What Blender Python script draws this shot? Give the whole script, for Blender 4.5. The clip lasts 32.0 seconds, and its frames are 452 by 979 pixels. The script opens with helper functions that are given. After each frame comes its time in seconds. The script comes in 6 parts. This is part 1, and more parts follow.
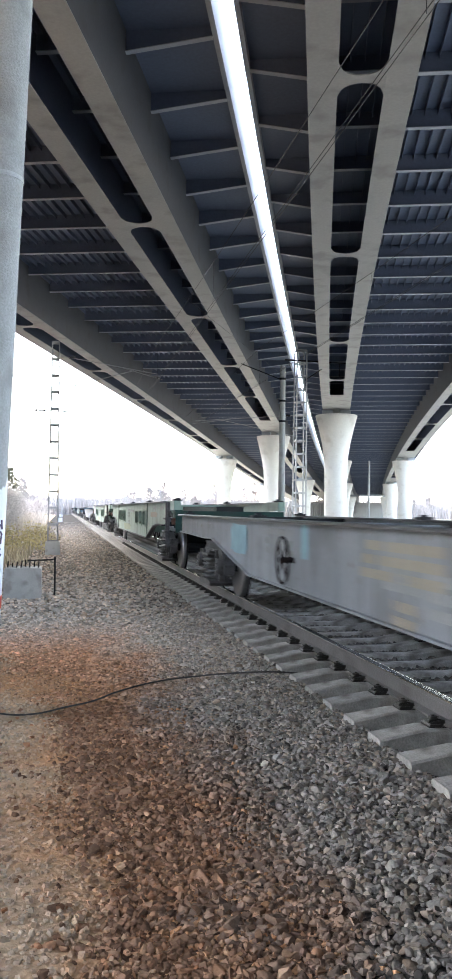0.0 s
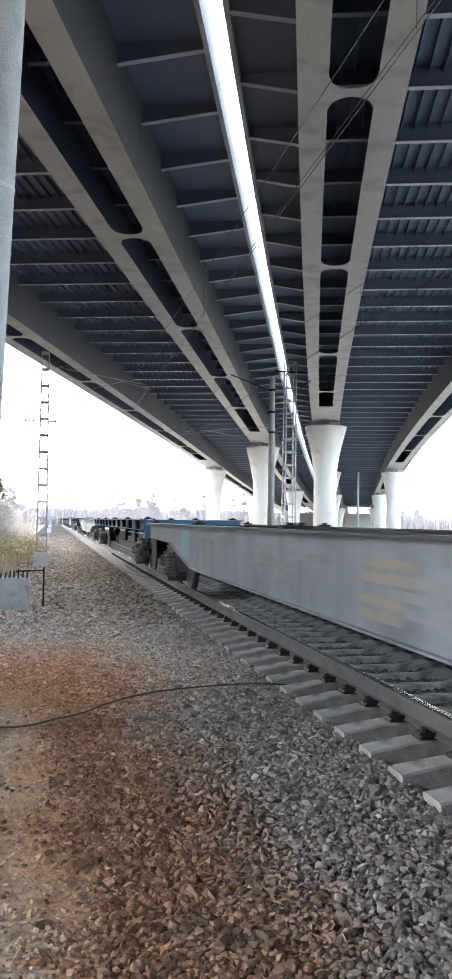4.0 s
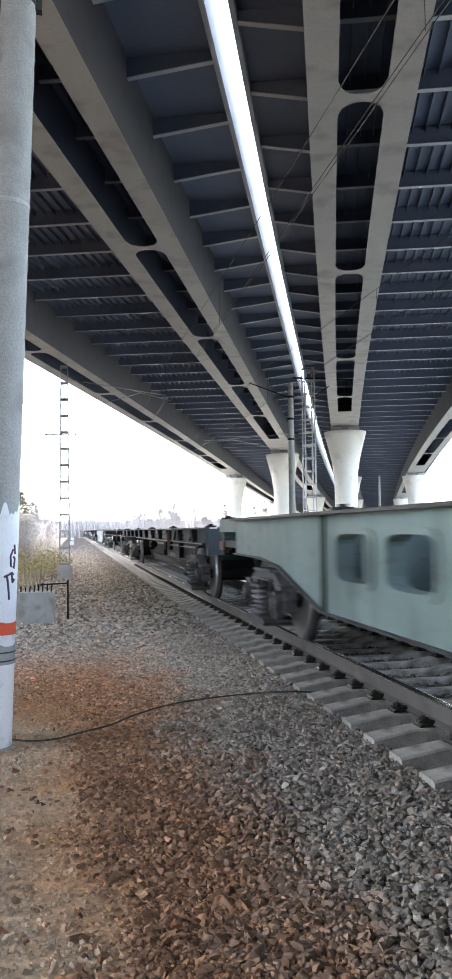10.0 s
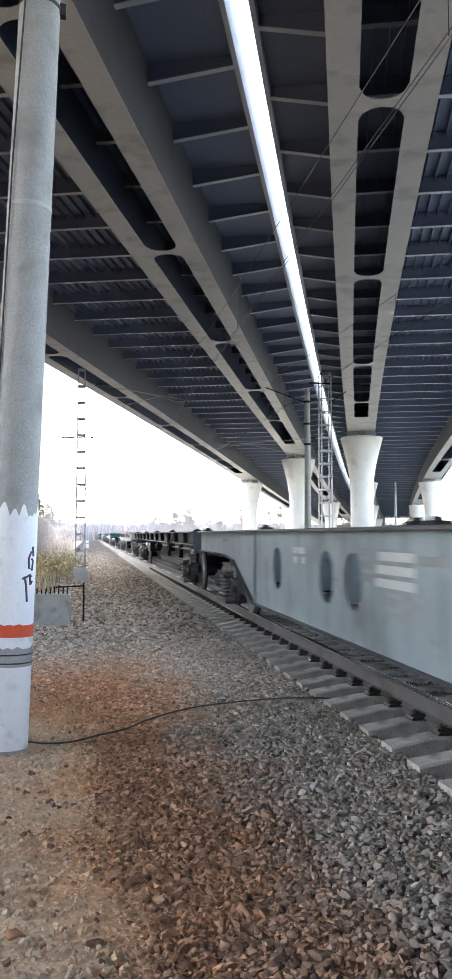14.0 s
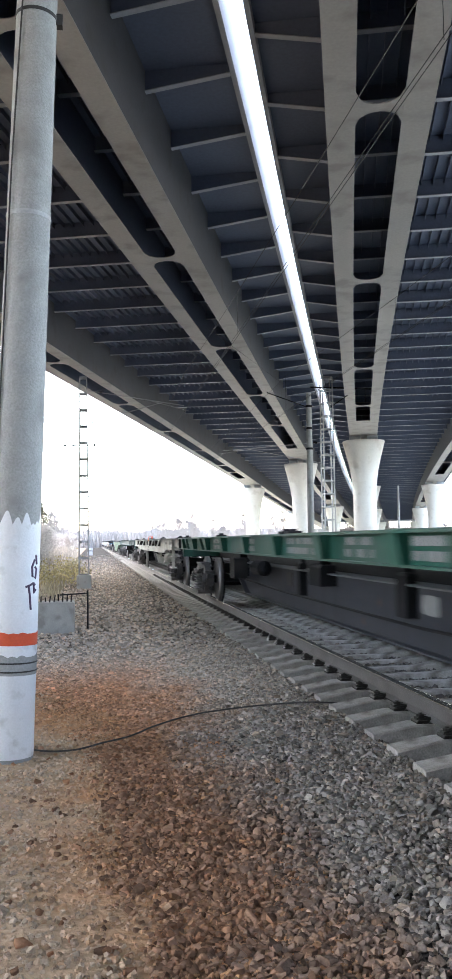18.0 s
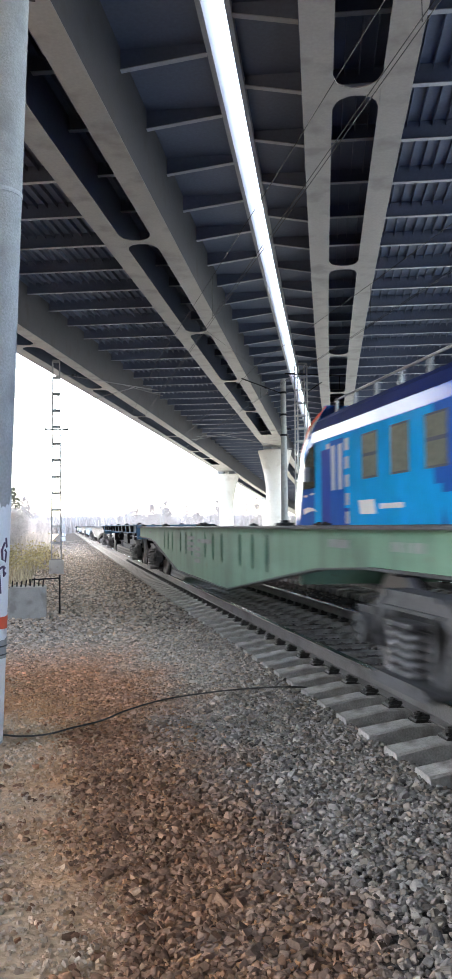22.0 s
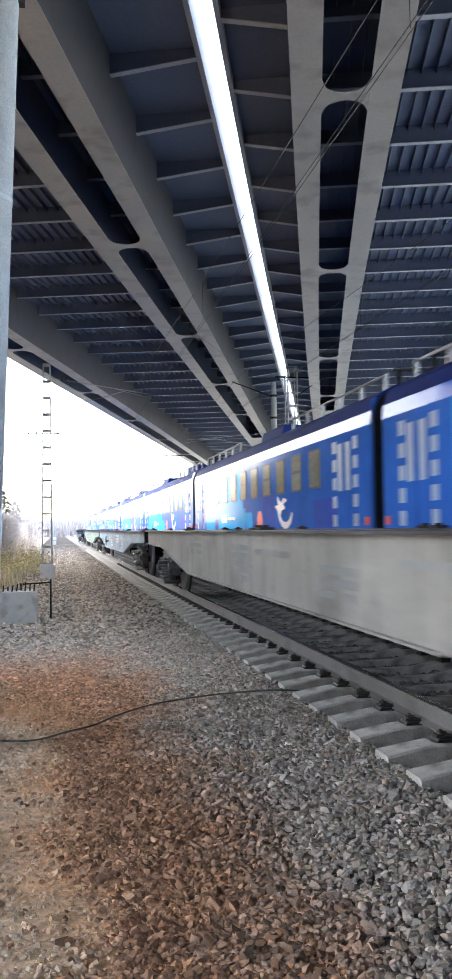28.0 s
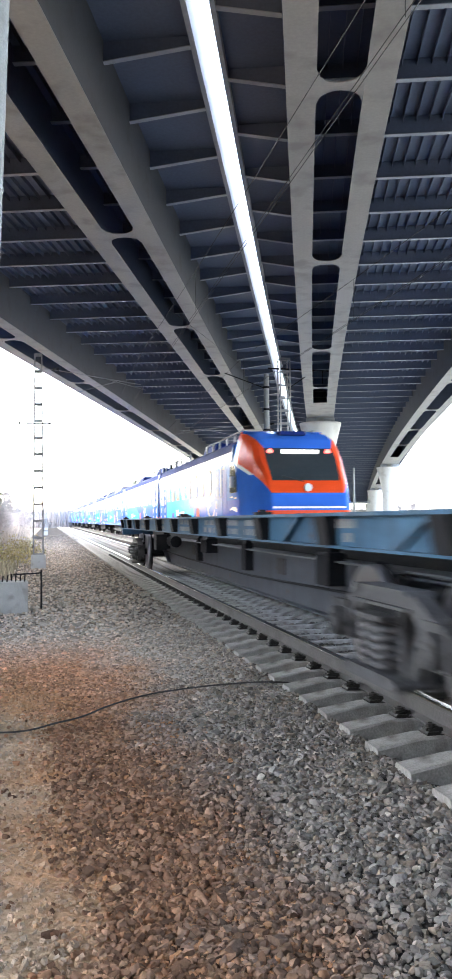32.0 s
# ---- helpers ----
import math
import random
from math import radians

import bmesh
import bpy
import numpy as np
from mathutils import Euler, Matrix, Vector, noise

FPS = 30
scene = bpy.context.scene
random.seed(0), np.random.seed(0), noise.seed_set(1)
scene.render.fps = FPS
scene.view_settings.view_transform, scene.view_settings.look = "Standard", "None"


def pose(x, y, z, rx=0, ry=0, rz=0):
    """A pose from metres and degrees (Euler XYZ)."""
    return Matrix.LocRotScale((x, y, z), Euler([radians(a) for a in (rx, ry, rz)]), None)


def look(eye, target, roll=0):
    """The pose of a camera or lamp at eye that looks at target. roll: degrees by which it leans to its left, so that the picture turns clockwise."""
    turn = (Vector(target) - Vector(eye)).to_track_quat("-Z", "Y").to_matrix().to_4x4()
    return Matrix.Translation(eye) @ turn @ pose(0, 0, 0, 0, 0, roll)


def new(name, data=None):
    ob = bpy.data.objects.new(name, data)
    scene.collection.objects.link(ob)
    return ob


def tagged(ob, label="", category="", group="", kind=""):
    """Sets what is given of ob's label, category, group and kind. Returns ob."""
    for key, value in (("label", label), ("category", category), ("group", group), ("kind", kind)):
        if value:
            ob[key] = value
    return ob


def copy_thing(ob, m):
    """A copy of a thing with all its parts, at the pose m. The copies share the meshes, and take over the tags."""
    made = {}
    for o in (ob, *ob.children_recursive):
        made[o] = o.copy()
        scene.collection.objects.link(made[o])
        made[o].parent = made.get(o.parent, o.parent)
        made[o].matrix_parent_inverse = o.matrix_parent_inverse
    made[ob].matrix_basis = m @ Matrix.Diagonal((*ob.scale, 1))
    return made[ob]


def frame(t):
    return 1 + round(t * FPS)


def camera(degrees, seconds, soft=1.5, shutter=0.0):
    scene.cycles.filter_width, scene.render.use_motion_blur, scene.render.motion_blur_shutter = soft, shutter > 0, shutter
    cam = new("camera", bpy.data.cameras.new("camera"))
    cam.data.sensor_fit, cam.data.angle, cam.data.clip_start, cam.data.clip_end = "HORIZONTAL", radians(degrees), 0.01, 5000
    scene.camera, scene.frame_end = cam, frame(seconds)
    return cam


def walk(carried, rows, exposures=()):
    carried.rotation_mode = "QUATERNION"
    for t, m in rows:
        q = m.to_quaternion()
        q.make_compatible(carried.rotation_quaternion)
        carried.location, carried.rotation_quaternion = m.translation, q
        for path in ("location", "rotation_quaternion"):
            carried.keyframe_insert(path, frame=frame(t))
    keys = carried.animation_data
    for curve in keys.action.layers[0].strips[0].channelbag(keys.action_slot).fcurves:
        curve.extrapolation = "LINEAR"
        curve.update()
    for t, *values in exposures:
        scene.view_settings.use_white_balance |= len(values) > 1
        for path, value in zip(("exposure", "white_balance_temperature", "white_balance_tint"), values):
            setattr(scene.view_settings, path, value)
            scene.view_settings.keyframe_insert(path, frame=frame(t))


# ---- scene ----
EYE = 1.54            # eye over the sleeper tops
RAIL = 0.19           # rail top over the sleeper tops
XC, XE = 3.63, 7.78   # centre lines of the two tracks
cam = camera(29.8, 32.0, soft=0.55, shutter=0.34)
PATH = [
    (0.0, 0.040, -0.061, 1.548, 91.396, -0.744, -10.863),
    (0.5, 0.038, -0.040, 1.547, 91.574, -1.090, -11.775),
    (1.0, 0.022, -0.097, 1.563, 92.287, -1.189, -12.266),
    (1.5, 0.046, -0.011, 1.544, 92.567, -1.027, -12.177),
    (2.0, 0.052, 0.019, 1.537, 92.509, -0.928, -12.262),
    (2.5, 0.041, 0.003, 1.542, 92.354, -0.822, -12.166),
    (3.0, 0.037, -0.010, 1.540, 92.287, -0.836, -12.021),
    (3.5, 0.031, -0.021, 1.537, 92.088, -0.865, -11.824),
    (4.0, 0.033, -0.037, 1.547, 92.144, -0.882, -11.592),
    (4.5, 0.033, -0.037, 1.549, 92.108, -0.702, -11.234),
    (6.5, 0.046, 0.023, 1.541, 92.054, -0.370, -11.092),
    (7.0, 0.043, 0.019, 1.547, 91.970, -0.224, -11.078),
    (7.5, 0.040, 0.025, 1.542, 92.057, -0.087, -11.039),
    (8.0, 0.033, 0.015, 1.544, 92.104, 0.012, -10.969),
    (8.5, 0.040, 0.040, 1.535, 92.249, 0.147, -10.791),
    (9.0, 0.031, 0.006, 1.550, 92.465, 0.313, -10.488),
    (9.5, 0.032, -0.016, 1.540, 92.516, 0.608, -10.351),
    (10.0, 0.027, -0.029, 1.548, 92.701, 0.658, -10.134),
    (10.5, 0.024, -0.023, 1.544, 93.034, 0.626, -9.569),
    (11.0, 0.030, 0.012, 1.542, 93.009, 0.664, -8.934),
    (11.5, 0.027, 0.023, 1.541, 92.984, 0.594, -8.879),
    (12.0, 0.023, 0.044, 1.537, 92.831, 0.415, -8.956),
    (12.5, 0.013, 0.028, 1.538, 92.793, 0.222, -9.035),
    (13.0, -0.000, 0.000, 1.540, 92.904, -0.000, -9.148),
    (13.5, -0.002, -0.026, 1.543, 92.952, -0.081, -9.176),
    (14.0, 0.001, -0.004, 1.547, 93.010, 0.029, -9.142),
    (14.5, -0.002, -0.003, 1.543, 93.087, 0.154, -9.131),
    (16.5, 0.013, 0.004, 1.542, 93.047, 0.530, -8.990),
    (17.0, 0.018, 0.008, 1.546, 93.024, 0.642, -8.984),
    (17.5, 0.016, -0.002, 1.547, 93.210, 0.752, -8.949),
    (18.0, 0.006, -0.015, 1.548, 93.379, 0.803, -8.908),
    (18.5, 0.007, -0.027, 1.549, 93.563, 0.863, -9.011),
    (19.0, 0.011, 0.006, 1.540, 93.685, 0.799, -9.200),
    (19.5, 0.018, 0.038, 1.530, 93.383, 0.816, -9.511),
    (20.0, 0.021, 0.029, 1.531, 93.261, 0.303, -9.937),
    (20.5, 0.020, 0.044, 1.531, 93.039, 0.161, -10.072),
    (21.0, 0.019, 0.035, 1.532, 92.812, 0.205, -10.614),
    (21.5, 0.015, 0.027, 1.534, 92.696, 0.381, -10.780),
    (22.0, 0.020, 0.043, 1.528, 92.435, 0.502, -10.685),
    (22.5, 0.015, 0.038, 1.541, 92.171, 0.525, -10.768),
    (23.0, 0.023, 0.057, 1.531, 91.955, 0.424, -10.659),
    (23.5, 0.019, 0.027, 1.539, 91.878, 0.245, -10.679),
    (24.0, 0.015, 0.027, 1.543, 91.985, 0.004, -10.663),
    (24.5, 0.014, 0.017, 1.545, 92.018, -0.221, -10.702),
    (25.0, 0.017, 0.013, 1.542, 92.192, -0.289, -10.777),
    (25.5, 0.013, 0.006, 1.543, 92.462, -0.158, -10.852),
    (27.5, 0.013, 0.020, 1.539, 92.660, 0.606, -11.319),
    (28.0, 0.014, 0.020, 1.537, 92.634, 0.747, -11.290),
    (28.5, 0.017, 0.034, 1.531, 92.603, 0.729, -11.248),
    (29.0, 0.013, 0.034, 1.538, 92.472, 0.724, -11.272),
    (29.5, 0.017, 0.046, 1.531, 92.215, 0.680, -11.313),
    (30.0, 0.012, 0.002, 1.537, 92.299, 0.507, -11.371),
    (30.5, 0.011, -0.001, 1.540, 92.233, 0.216, -11.636),
    (31.0, 0.015, -0.004, 1.540, 92.335, 0.129, -11.667),
    (31.5, 0.036, 0.038, 1.533, 92.218, 0.299, -11.600),
    (32.0, 0.031, 0.055, 1.536, 92.056, 0.424, -11.832),
]
walk(cam, [(t, pose(x, y, z, rx, ry, rz)) for t, x, y, z, rx, ry, rz in PATH], exposures=[(0.0, 0.40, 6480, 10), (2.4, 0.45, 6480, 10), (3.2, 0.41, 6480, 10), (4.0, 0.31, 6480, 10), (11.0, 0.28, 6480, 10), (13.0, 0.30, 6480, 10), (20.0, 0.32, 6480, 10), (24.0, 0.57, 6480, 10), (31.0, 0.57, 6480, 10), (32.0, 0.59, 6480, 10)])

# ---- light: bright overcast ----
world = bpy.data.worlds.new("overcast_sky")
scene.world = world
world.use_nodes = True
wn, wl = world.node_tree.nodes, world.node_tree.links
sky = wn.new("ShaderNodeTexSky")
sky.sky_type, sky.sun_disc = "NISHITA", False
sky.sun_elevation, sky.sun_rotation = radians(38), radians(-45)
sky.air_density, sky.dust_density = 1.0, 2.0
hsv = wn.new("ShaderNodeHueSaturation")
hsv.inputs["Saturation"].default_value = 0.64
wl.new(sky.outputs[0], hsv.inputs["Color"])
wl.new(hsv.outputs[0], wn["Background"].inputs["Color"])
wn["Background"].inputs["Strength"].default_value = 1.32
sun = new("sun", bpy.data.lights.new("sun", "SUN"))
sun.data.energy, sun.data.angle, sun.data.color = 0.8, radians(25), (1.0, 0.98, 0.95)
sun.matrix_world = look((0, 0, 50), (21, -21, 27))


# ---- materials ----
def mat(name, base, rough=0.6, metal=0.0, var=0.25, scale=3.0, fine=40.0, bump=0.15, dirt=None, dirt_amount=0.0, island=0.0, dirt_scale=1.2, spec=0.5, coat=0.0):
    """A surface with two scales of variation, optional dirt and a fine relief."""
    m = bpy.data.materials.new(name)
    m.use_nodes = True
    n, l = m.node_tree.nodes, m.node_tree.links
    b = n["Principled BSDF"]
    b.inputs["Roughness"].default_value, b.inputs["Metallic"].default_value = rough, metal
    b.inputs["Specular IOR Level"].default_value = spec
    b.inputs["Coat Weight"].default_value = coat
    co = n.new("ShaderNodeTexCoord")
    big, small = n.new("ShaderNodeTexNoise"), n.new("ShaderNodeTexNoise")
    big.inputs["Scale"].default_value, small.inputs["Scale"].default_value = scale, fine
    big.inputs["Detail"].default_value, small.inputs["Detail"].default_value = 5, 3
    for t in (big, small):
        l.new(co.outputs["Object"], t.inputs["Vector"])
    add = n.new("ShaderNodeMath")
    add.operation = "ADD"
    l.new(big.outputs["Fac"], add.inputs[0]), l.new(small.outputs["Fac"], add.inputs[1])
    mr = n.new("ShaderNodeMapRange")
    mr.inputs["From Min"].default_value, mr.inputs["From Max"].default_value = 0.6, 1.4
    mr.inputs["To Min"].default_value, mr.inputs["To Max"].default_value = 1 - var, 1 + var
    l.new(add.outputs[0], mr.inputs["Value"])
    val = mr.outputs[0]
    if island:
        g = n.new("ShaderNodeNewGeometry")
        mi = n.new("ShaderNodeMapRange")
        mi.inputs["To Min"].default_value, mi.inputs["To Max"].default_value = 1 - island, 1 + island
        l.new(g.outputs["Random Per Island"], mi.inputs["Value"])
        mu = n.new("ShaderNodeMath")
        mu.operation = "MULTIPLY"
        l.new(val, mu.inputs[0]), l.new(mi.outputs[0], mu.inputs[1])
        val = mu.outputs[0]
    vm = n.new("ShaderNodeVectorMath")
    vm.operation = "SCALE"
    vm.inputs[0].default_value = base
    l.new(val, vm.inputs["Scale"])
    col = vm.outputs[0]
    if dirt:
        dn = n.new("ShaderNodeTexNoise")
        dn.inputs["Scale"].default_value, dn.inputs["Detail"].default_value = dirt_scale, 8
        l.new(co.outputs["Object"], dn.inputs["Vector"])
        dr = n.new("ShaderNodeMapRange")
        dr.inputs["From Min"].default_value, dr.inputs["From Max"].default_value = 0.62 - 0.3 * dirt_amount, 0.75 - 0.2 * dirt_amount
        l.new(dn.outputs["Fac"], dr.inputs["Value"])
        mx = n.new("ShaderNodeMix")
        mx.data_type = "RGBA"
        mx.inputs[7].default_value = (*dirt, 1)
        l.new(dr.outputs[0], mx.inputs[0]), l.new(col, mx.inputs[6])
        col = mx.outputs[2]
    l.new(col, b.inputs["Base Color"])
    if bump:
        bp = n.new("ShaderNodeBump")
        bp.inputs["Strength"].default_value, bp.inputs["Distance"].default_value = bump, 0.02
        l.new(small.outputs["Fac"], bp.inputs["Height"])
        l.new(bp.outputs[0], b.inputs["Normal"])
    return m


M = {}
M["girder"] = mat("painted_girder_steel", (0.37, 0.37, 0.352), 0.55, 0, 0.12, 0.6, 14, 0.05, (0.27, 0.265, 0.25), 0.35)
# webs far darker than the flanges: their shade is put into the colour
M["web"] = mat("shaded_web_steel", (0.105, 0.11, 0.12), 0.55, 0, 0.12, 0.6, 14, 0.05, (0.09, 0.09, 0.09), 0.3, spec=0.3)
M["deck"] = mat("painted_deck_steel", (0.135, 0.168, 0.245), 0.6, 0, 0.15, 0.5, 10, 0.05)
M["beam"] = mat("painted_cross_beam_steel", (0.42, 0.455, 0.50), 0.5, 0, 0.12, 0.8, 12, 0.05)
M["pier"] = mat("smooth_white_concrete", (0.70, 0.70, 0.68), 0.75, 0, 0.07, 0.5, 9, 0.1, (0.58, 0.57, 0.54), 0.2)
M["concrete"] = mat("weathered_concrete", (0.42, 0.42, 0.40), 0.85, 0, 0.22, 4, 60, 0.3, (0.30, 0.29, 0.27), 0.35, dirt_scale=5)
M["sleeper"] = mat("sleeper_concrete", (0.35, 0.333, 0.305), 0.9, 0, 0.3, 5, 70, 0.35, (0.15, 0.135, 0.12), 0.45, dirt_scale=4, spec=0.15)
M["pole"] = mat("spun_concrete", (0.325, 0.335, 0.33), 0.85, 0, 0.24, 3, 55, 0.3, (0.24, 0.245, 0.24), 0.4, dirt_scale=3)
M["whitewash"] = mat("whitewash", (0.74, 0.76, 0.78), 0.8, 0, 0.08, 4, 60, 0.15, (0.55, 0.56, 0.56), 0.12, dirt_scale=6)
M["red"] = mat("red_paint", (0.62, 0.085, 0.03), 0.55, 0, 0.12, 5, 50, 0.1)
M["rail_side"] = mat("rusty_rail_steel", (0.115, 0.108, 0.103), 0.6, 0.1, 0.2, 3, 60, 0.2, (0.075, 0.068, 0.062), 0.3, spec=0.3)
M["rail_top"] = mat("polished_rail_steel", (0.62, 0.62, 0.62), 0.22, 1.0, 0.08, 3, 60, 0.03)
M["clip"] = mat("greasy_clip_steel", (0.035, 0.033, 0.03), 0.55, 0.4, 0.3, 8, 60, 0.2)
def stained(name, base, rust, x_clean, x_rust, island, bump, fine, scale=9.0, fold=False, dust=False):
    """Stones or soil with a rust stain beside the track; fold: the stain ends farther on; dust: the verge pales from 6
    m on.
    """
    m = mat(name, base, 0.9, 0, 0.25, scale, fine, bump, island=island, spec=0.0)
    n, l = m.node_tree.nodes, m.node_tree.links
    b = n["Principled BSDF"]
    col = b.inputs["Base Color"].links[0].from_socket
    co = n.new("ShaderNodeTexCoord")
    sep = n.new("ShaderNodeSeparateXYZ")
    l.new(co.outputs["Object"], sep.inputs[0])
    nz = n.new("ShaderNodeTexNoise")
    nz.inputs["Scale"].default_value, nz.inputs["Detail"].default_value = 0.75, 9
    nz.inputs["Roughness"].default_value = 0.65
    l.new(co.outputs["Object"], nz.inputs["Vector"])
    ms = n.new("ShaderNodeMath")
    ms.operation = "MULTIPLY_ADD"
    ms.inputs[1].default_value, ms.inputs[2].default_value = (3.4, -1.7) if fold else (2.2, -1.1)
    l.new(nz.outputs["Fac"], ms.inputs[0])
    lean = n.new("ShaderNodeMath")
    lean.operation = "MULTIPLY_ADD"
    lean.inputs[1].default_value = 0.1 if fold else 0.02
    along = sep.outputs["Y"]
    if fold:
        back, least = n.new("ShaderNodeMath"), n.new("ShaderNodeMath")
        back.operation, least.operation = "SUBTRACT", "MINIMUM"
        back.inputs[0].default_value = 20.0
        l.new(along, back.inputs[1]), l.new(along, least.inputs[0]), l.new(back.outputs[0], least.inputs[1])
        along = least.outputs[0]
    l.new(along, lean.inputs[0]), l.new(sep.outputs["X"], lean.inputs[2])
    ad = n.new("ShaderNodeMath")
    ad.operation = "ADD"
    l.new(lean.outputs[0], ad.inputs[0]), l.new(ms.outputs[0], ad.inputs[1])
    mr = n.new("ShaderNodeMapRange")
    mr.inputs["From Min"].default_value, mr.inputs["From Max"].default_value = x_clean, x_rust
    l.new(ad.outputs[0], mr.inputs["Value"])
    reach, kept = n.new("ShaderNodeMapRange"), n.new("ShaderNodeMath")
    reach.inputs["From Min"].default_value, reach.inputs["From Max"].default_value = 13.5, 10.5
    kept.operation = "MULTIPLY"
    l.new(sep.outputs["Y"], reach.inputs["Value"]), l.new(mr.outputs[0], kept.inputs[0]), l.new(reach.outputs[0], kept.inputs[1])
    if island:
        ge = n.new("ShaderNodeNewGeometry")
        w = n.new("ShaderNodeTexWhiteNoise")
        w.noise_dimensions = "1D"
        l.new(ge.outputs["Random Per Island"], w.inputs["W"])
        ramp = n.new("ShaderNodeValToRGB")
        ramp.color_ramp.interpolation = "CONSTANT"
        e = ramp.color_ramp.elements
        e[0].color, e[1].position, e[1].color = (0.97, 1.0, 1.02, 1), 0.35, (1.0, 1.0, 1.0, 1)
        for p, c in ((0.6, (1.06, 1.0, 0.93, 1)), (0.82, (1.13, 1.0, 0.88, 1)), (0.88, (0.8, 0.79, 0.78, 1) if fold else (0.62, 0.62, 0.63, 1)), (0.95, (1.2, 1.18, 1.15, 1) if fold else (1.42, 1.40, 1.35, 1))):
            e.new(p).color = c
        l.new(w.outputs["Value"], ramp.inputs[0])
        hue = n.new("ShaderNodeMix")
        hue.data_type, hue.blend_type = "RGBA", "MULTIPLY"
        hue.inputs[0].default_value = 1.0
        l.new(col, hue.inputs[6]), l.new(ramp.outputs[0], hue.inputs[7])
        col = hue.outputs[2]
    tint = n.new("ShaderNodeMix")
    tint.data_type, tint.blend_type = "RGBA", "MULTIPLY"
    tint.inputs[7].default_value = (*rust, 1)
    l.new(kept.outputs[0], tint.inputs[0]), l.new(col, tint.inputs[6])
    col = tint.outputs[2]
    # multiplies the verge's colour up from 6 m on, back to plain by 95 m
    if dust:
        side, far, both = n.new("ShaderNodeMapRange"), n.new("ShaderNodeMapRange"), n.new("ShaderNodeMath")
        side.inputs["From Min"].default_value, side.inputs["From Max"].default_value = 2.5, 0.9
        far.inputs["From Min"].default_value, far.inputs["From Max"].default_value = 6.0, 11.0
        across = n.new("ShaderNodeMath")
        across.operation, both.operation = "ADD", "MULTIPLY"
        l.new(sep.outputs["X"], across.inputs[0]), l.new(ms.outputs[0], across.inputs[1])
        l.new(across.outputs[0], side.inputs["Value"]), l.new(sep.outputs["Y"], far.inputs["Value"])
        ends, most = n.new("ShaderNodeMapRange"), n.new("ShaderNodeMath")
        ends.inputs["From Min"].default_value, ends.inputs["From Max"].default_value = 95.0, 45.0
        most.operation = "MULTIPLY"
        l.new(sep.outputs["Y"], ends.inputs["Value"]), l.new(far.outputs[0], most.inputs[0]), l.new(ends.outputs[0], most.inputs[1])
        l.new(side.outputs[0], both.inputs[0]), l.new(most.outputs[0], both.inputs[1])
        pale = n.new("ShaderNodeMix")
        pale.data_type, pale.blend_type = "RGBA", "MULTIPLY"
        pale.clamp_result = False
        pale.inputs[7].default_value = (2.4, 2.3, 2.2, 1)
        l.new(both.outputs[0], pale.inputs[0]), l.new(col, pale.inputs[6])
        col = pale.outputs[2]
    l.new(col, b.inputs["Base Color"])
    return m


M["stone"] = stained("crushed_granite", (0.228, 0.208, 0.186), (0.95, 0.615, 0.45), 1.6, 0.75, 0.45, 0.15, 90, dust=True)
M["pebble"] = stained("rust_stained_pebbles", (0.42, 0.325, 0.24), (0.97, 0.72, 0.55), 0.05, 1.0, 0.24, 0.15, 90, fold=True)
M["grit"] = stained("rusty_grit", (0.32, 0.19, 0.115), (1, 1, 1), 0, -1, 0.45, 0.3, 90)
# bed far darker than the stones: the shade of their gaps as colour
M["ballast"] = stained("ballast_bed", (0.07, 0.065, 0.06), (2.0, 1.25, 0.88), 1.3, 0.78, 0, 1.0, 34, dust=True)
M["earth"] = stained("brown_earth", (0.45, 0.33, 0.225), (0.98, 0.72, 0.54), 0.05, 1.0, 0, 0.8, 26, 3.0, fold=True)
M["steel_dark"] = mat("grimy_dark_steel", (0.014, 0.015, 0.018), 0.6, 0, 0.35, 4, 40, 0.2, (0.03, 0.028, 0.027), 0.25, spec=0.1)
M["frame_cast"] = mat("cast_steel_side_frame", (0.042, 0.044, 0.050), 0.5, 0, 0.4, 4, 40, 0.25, (0.022, 0.021, 0.022), 0.45, spec=0.2)
M["wheel"] = mat("wheel_steel", (0.013, 0.013, 0.016), 0.85, 0, 0.3, 5, 50, 0.1, (0.034, 0.022, 0.018), 0.4, dirt_scale=3, spec=0.04)
M["bogie_cast"] = mat("dusty_cast_steel", (0.088, 0.089, 0.093), 0.65, 0, 0.4, 4, 40, 0.3, (0.03, 0.029, 0.03), 0.4, dirt_scale=3.5, spec=0.25)
M["tread"] = mat("polished_tread", (0.42, 0.42, 0.43), 0.4, 1.0, 0.05)
M["rust"] = mat("rusty_iron", (0.13, 0.06, 0.042), 0.8, 0, 0.3, 6, 50, 0.2)
# ballast tone lowered to carry the shade between the sleepers
M["shaded"] = stained("shaded_ballast", (0.135, 0.127, 0.118), (1, 1, 1), 0, -1, 0.5, 0.3, 90)
M["spring"] = mat("spring_steel", (0.12, 0.12, 0.125), 0.5, 0.0, 0.2, 5, 40, 0.1)
M["mast"] = mat("galvanised_mast_steel", (0.38, 0.39, 0.40), 0.6, 0.3, 0.2, 3, 40, 0.1)
M["wire"] = mat("overhead_wire", (0.05, 0.05, 0.05), 0.5, 0.6, 0.1)
M["black"] = mat("black_rubber", (0.028, 0.026, 0.024), 0.6, 0, 0.2)
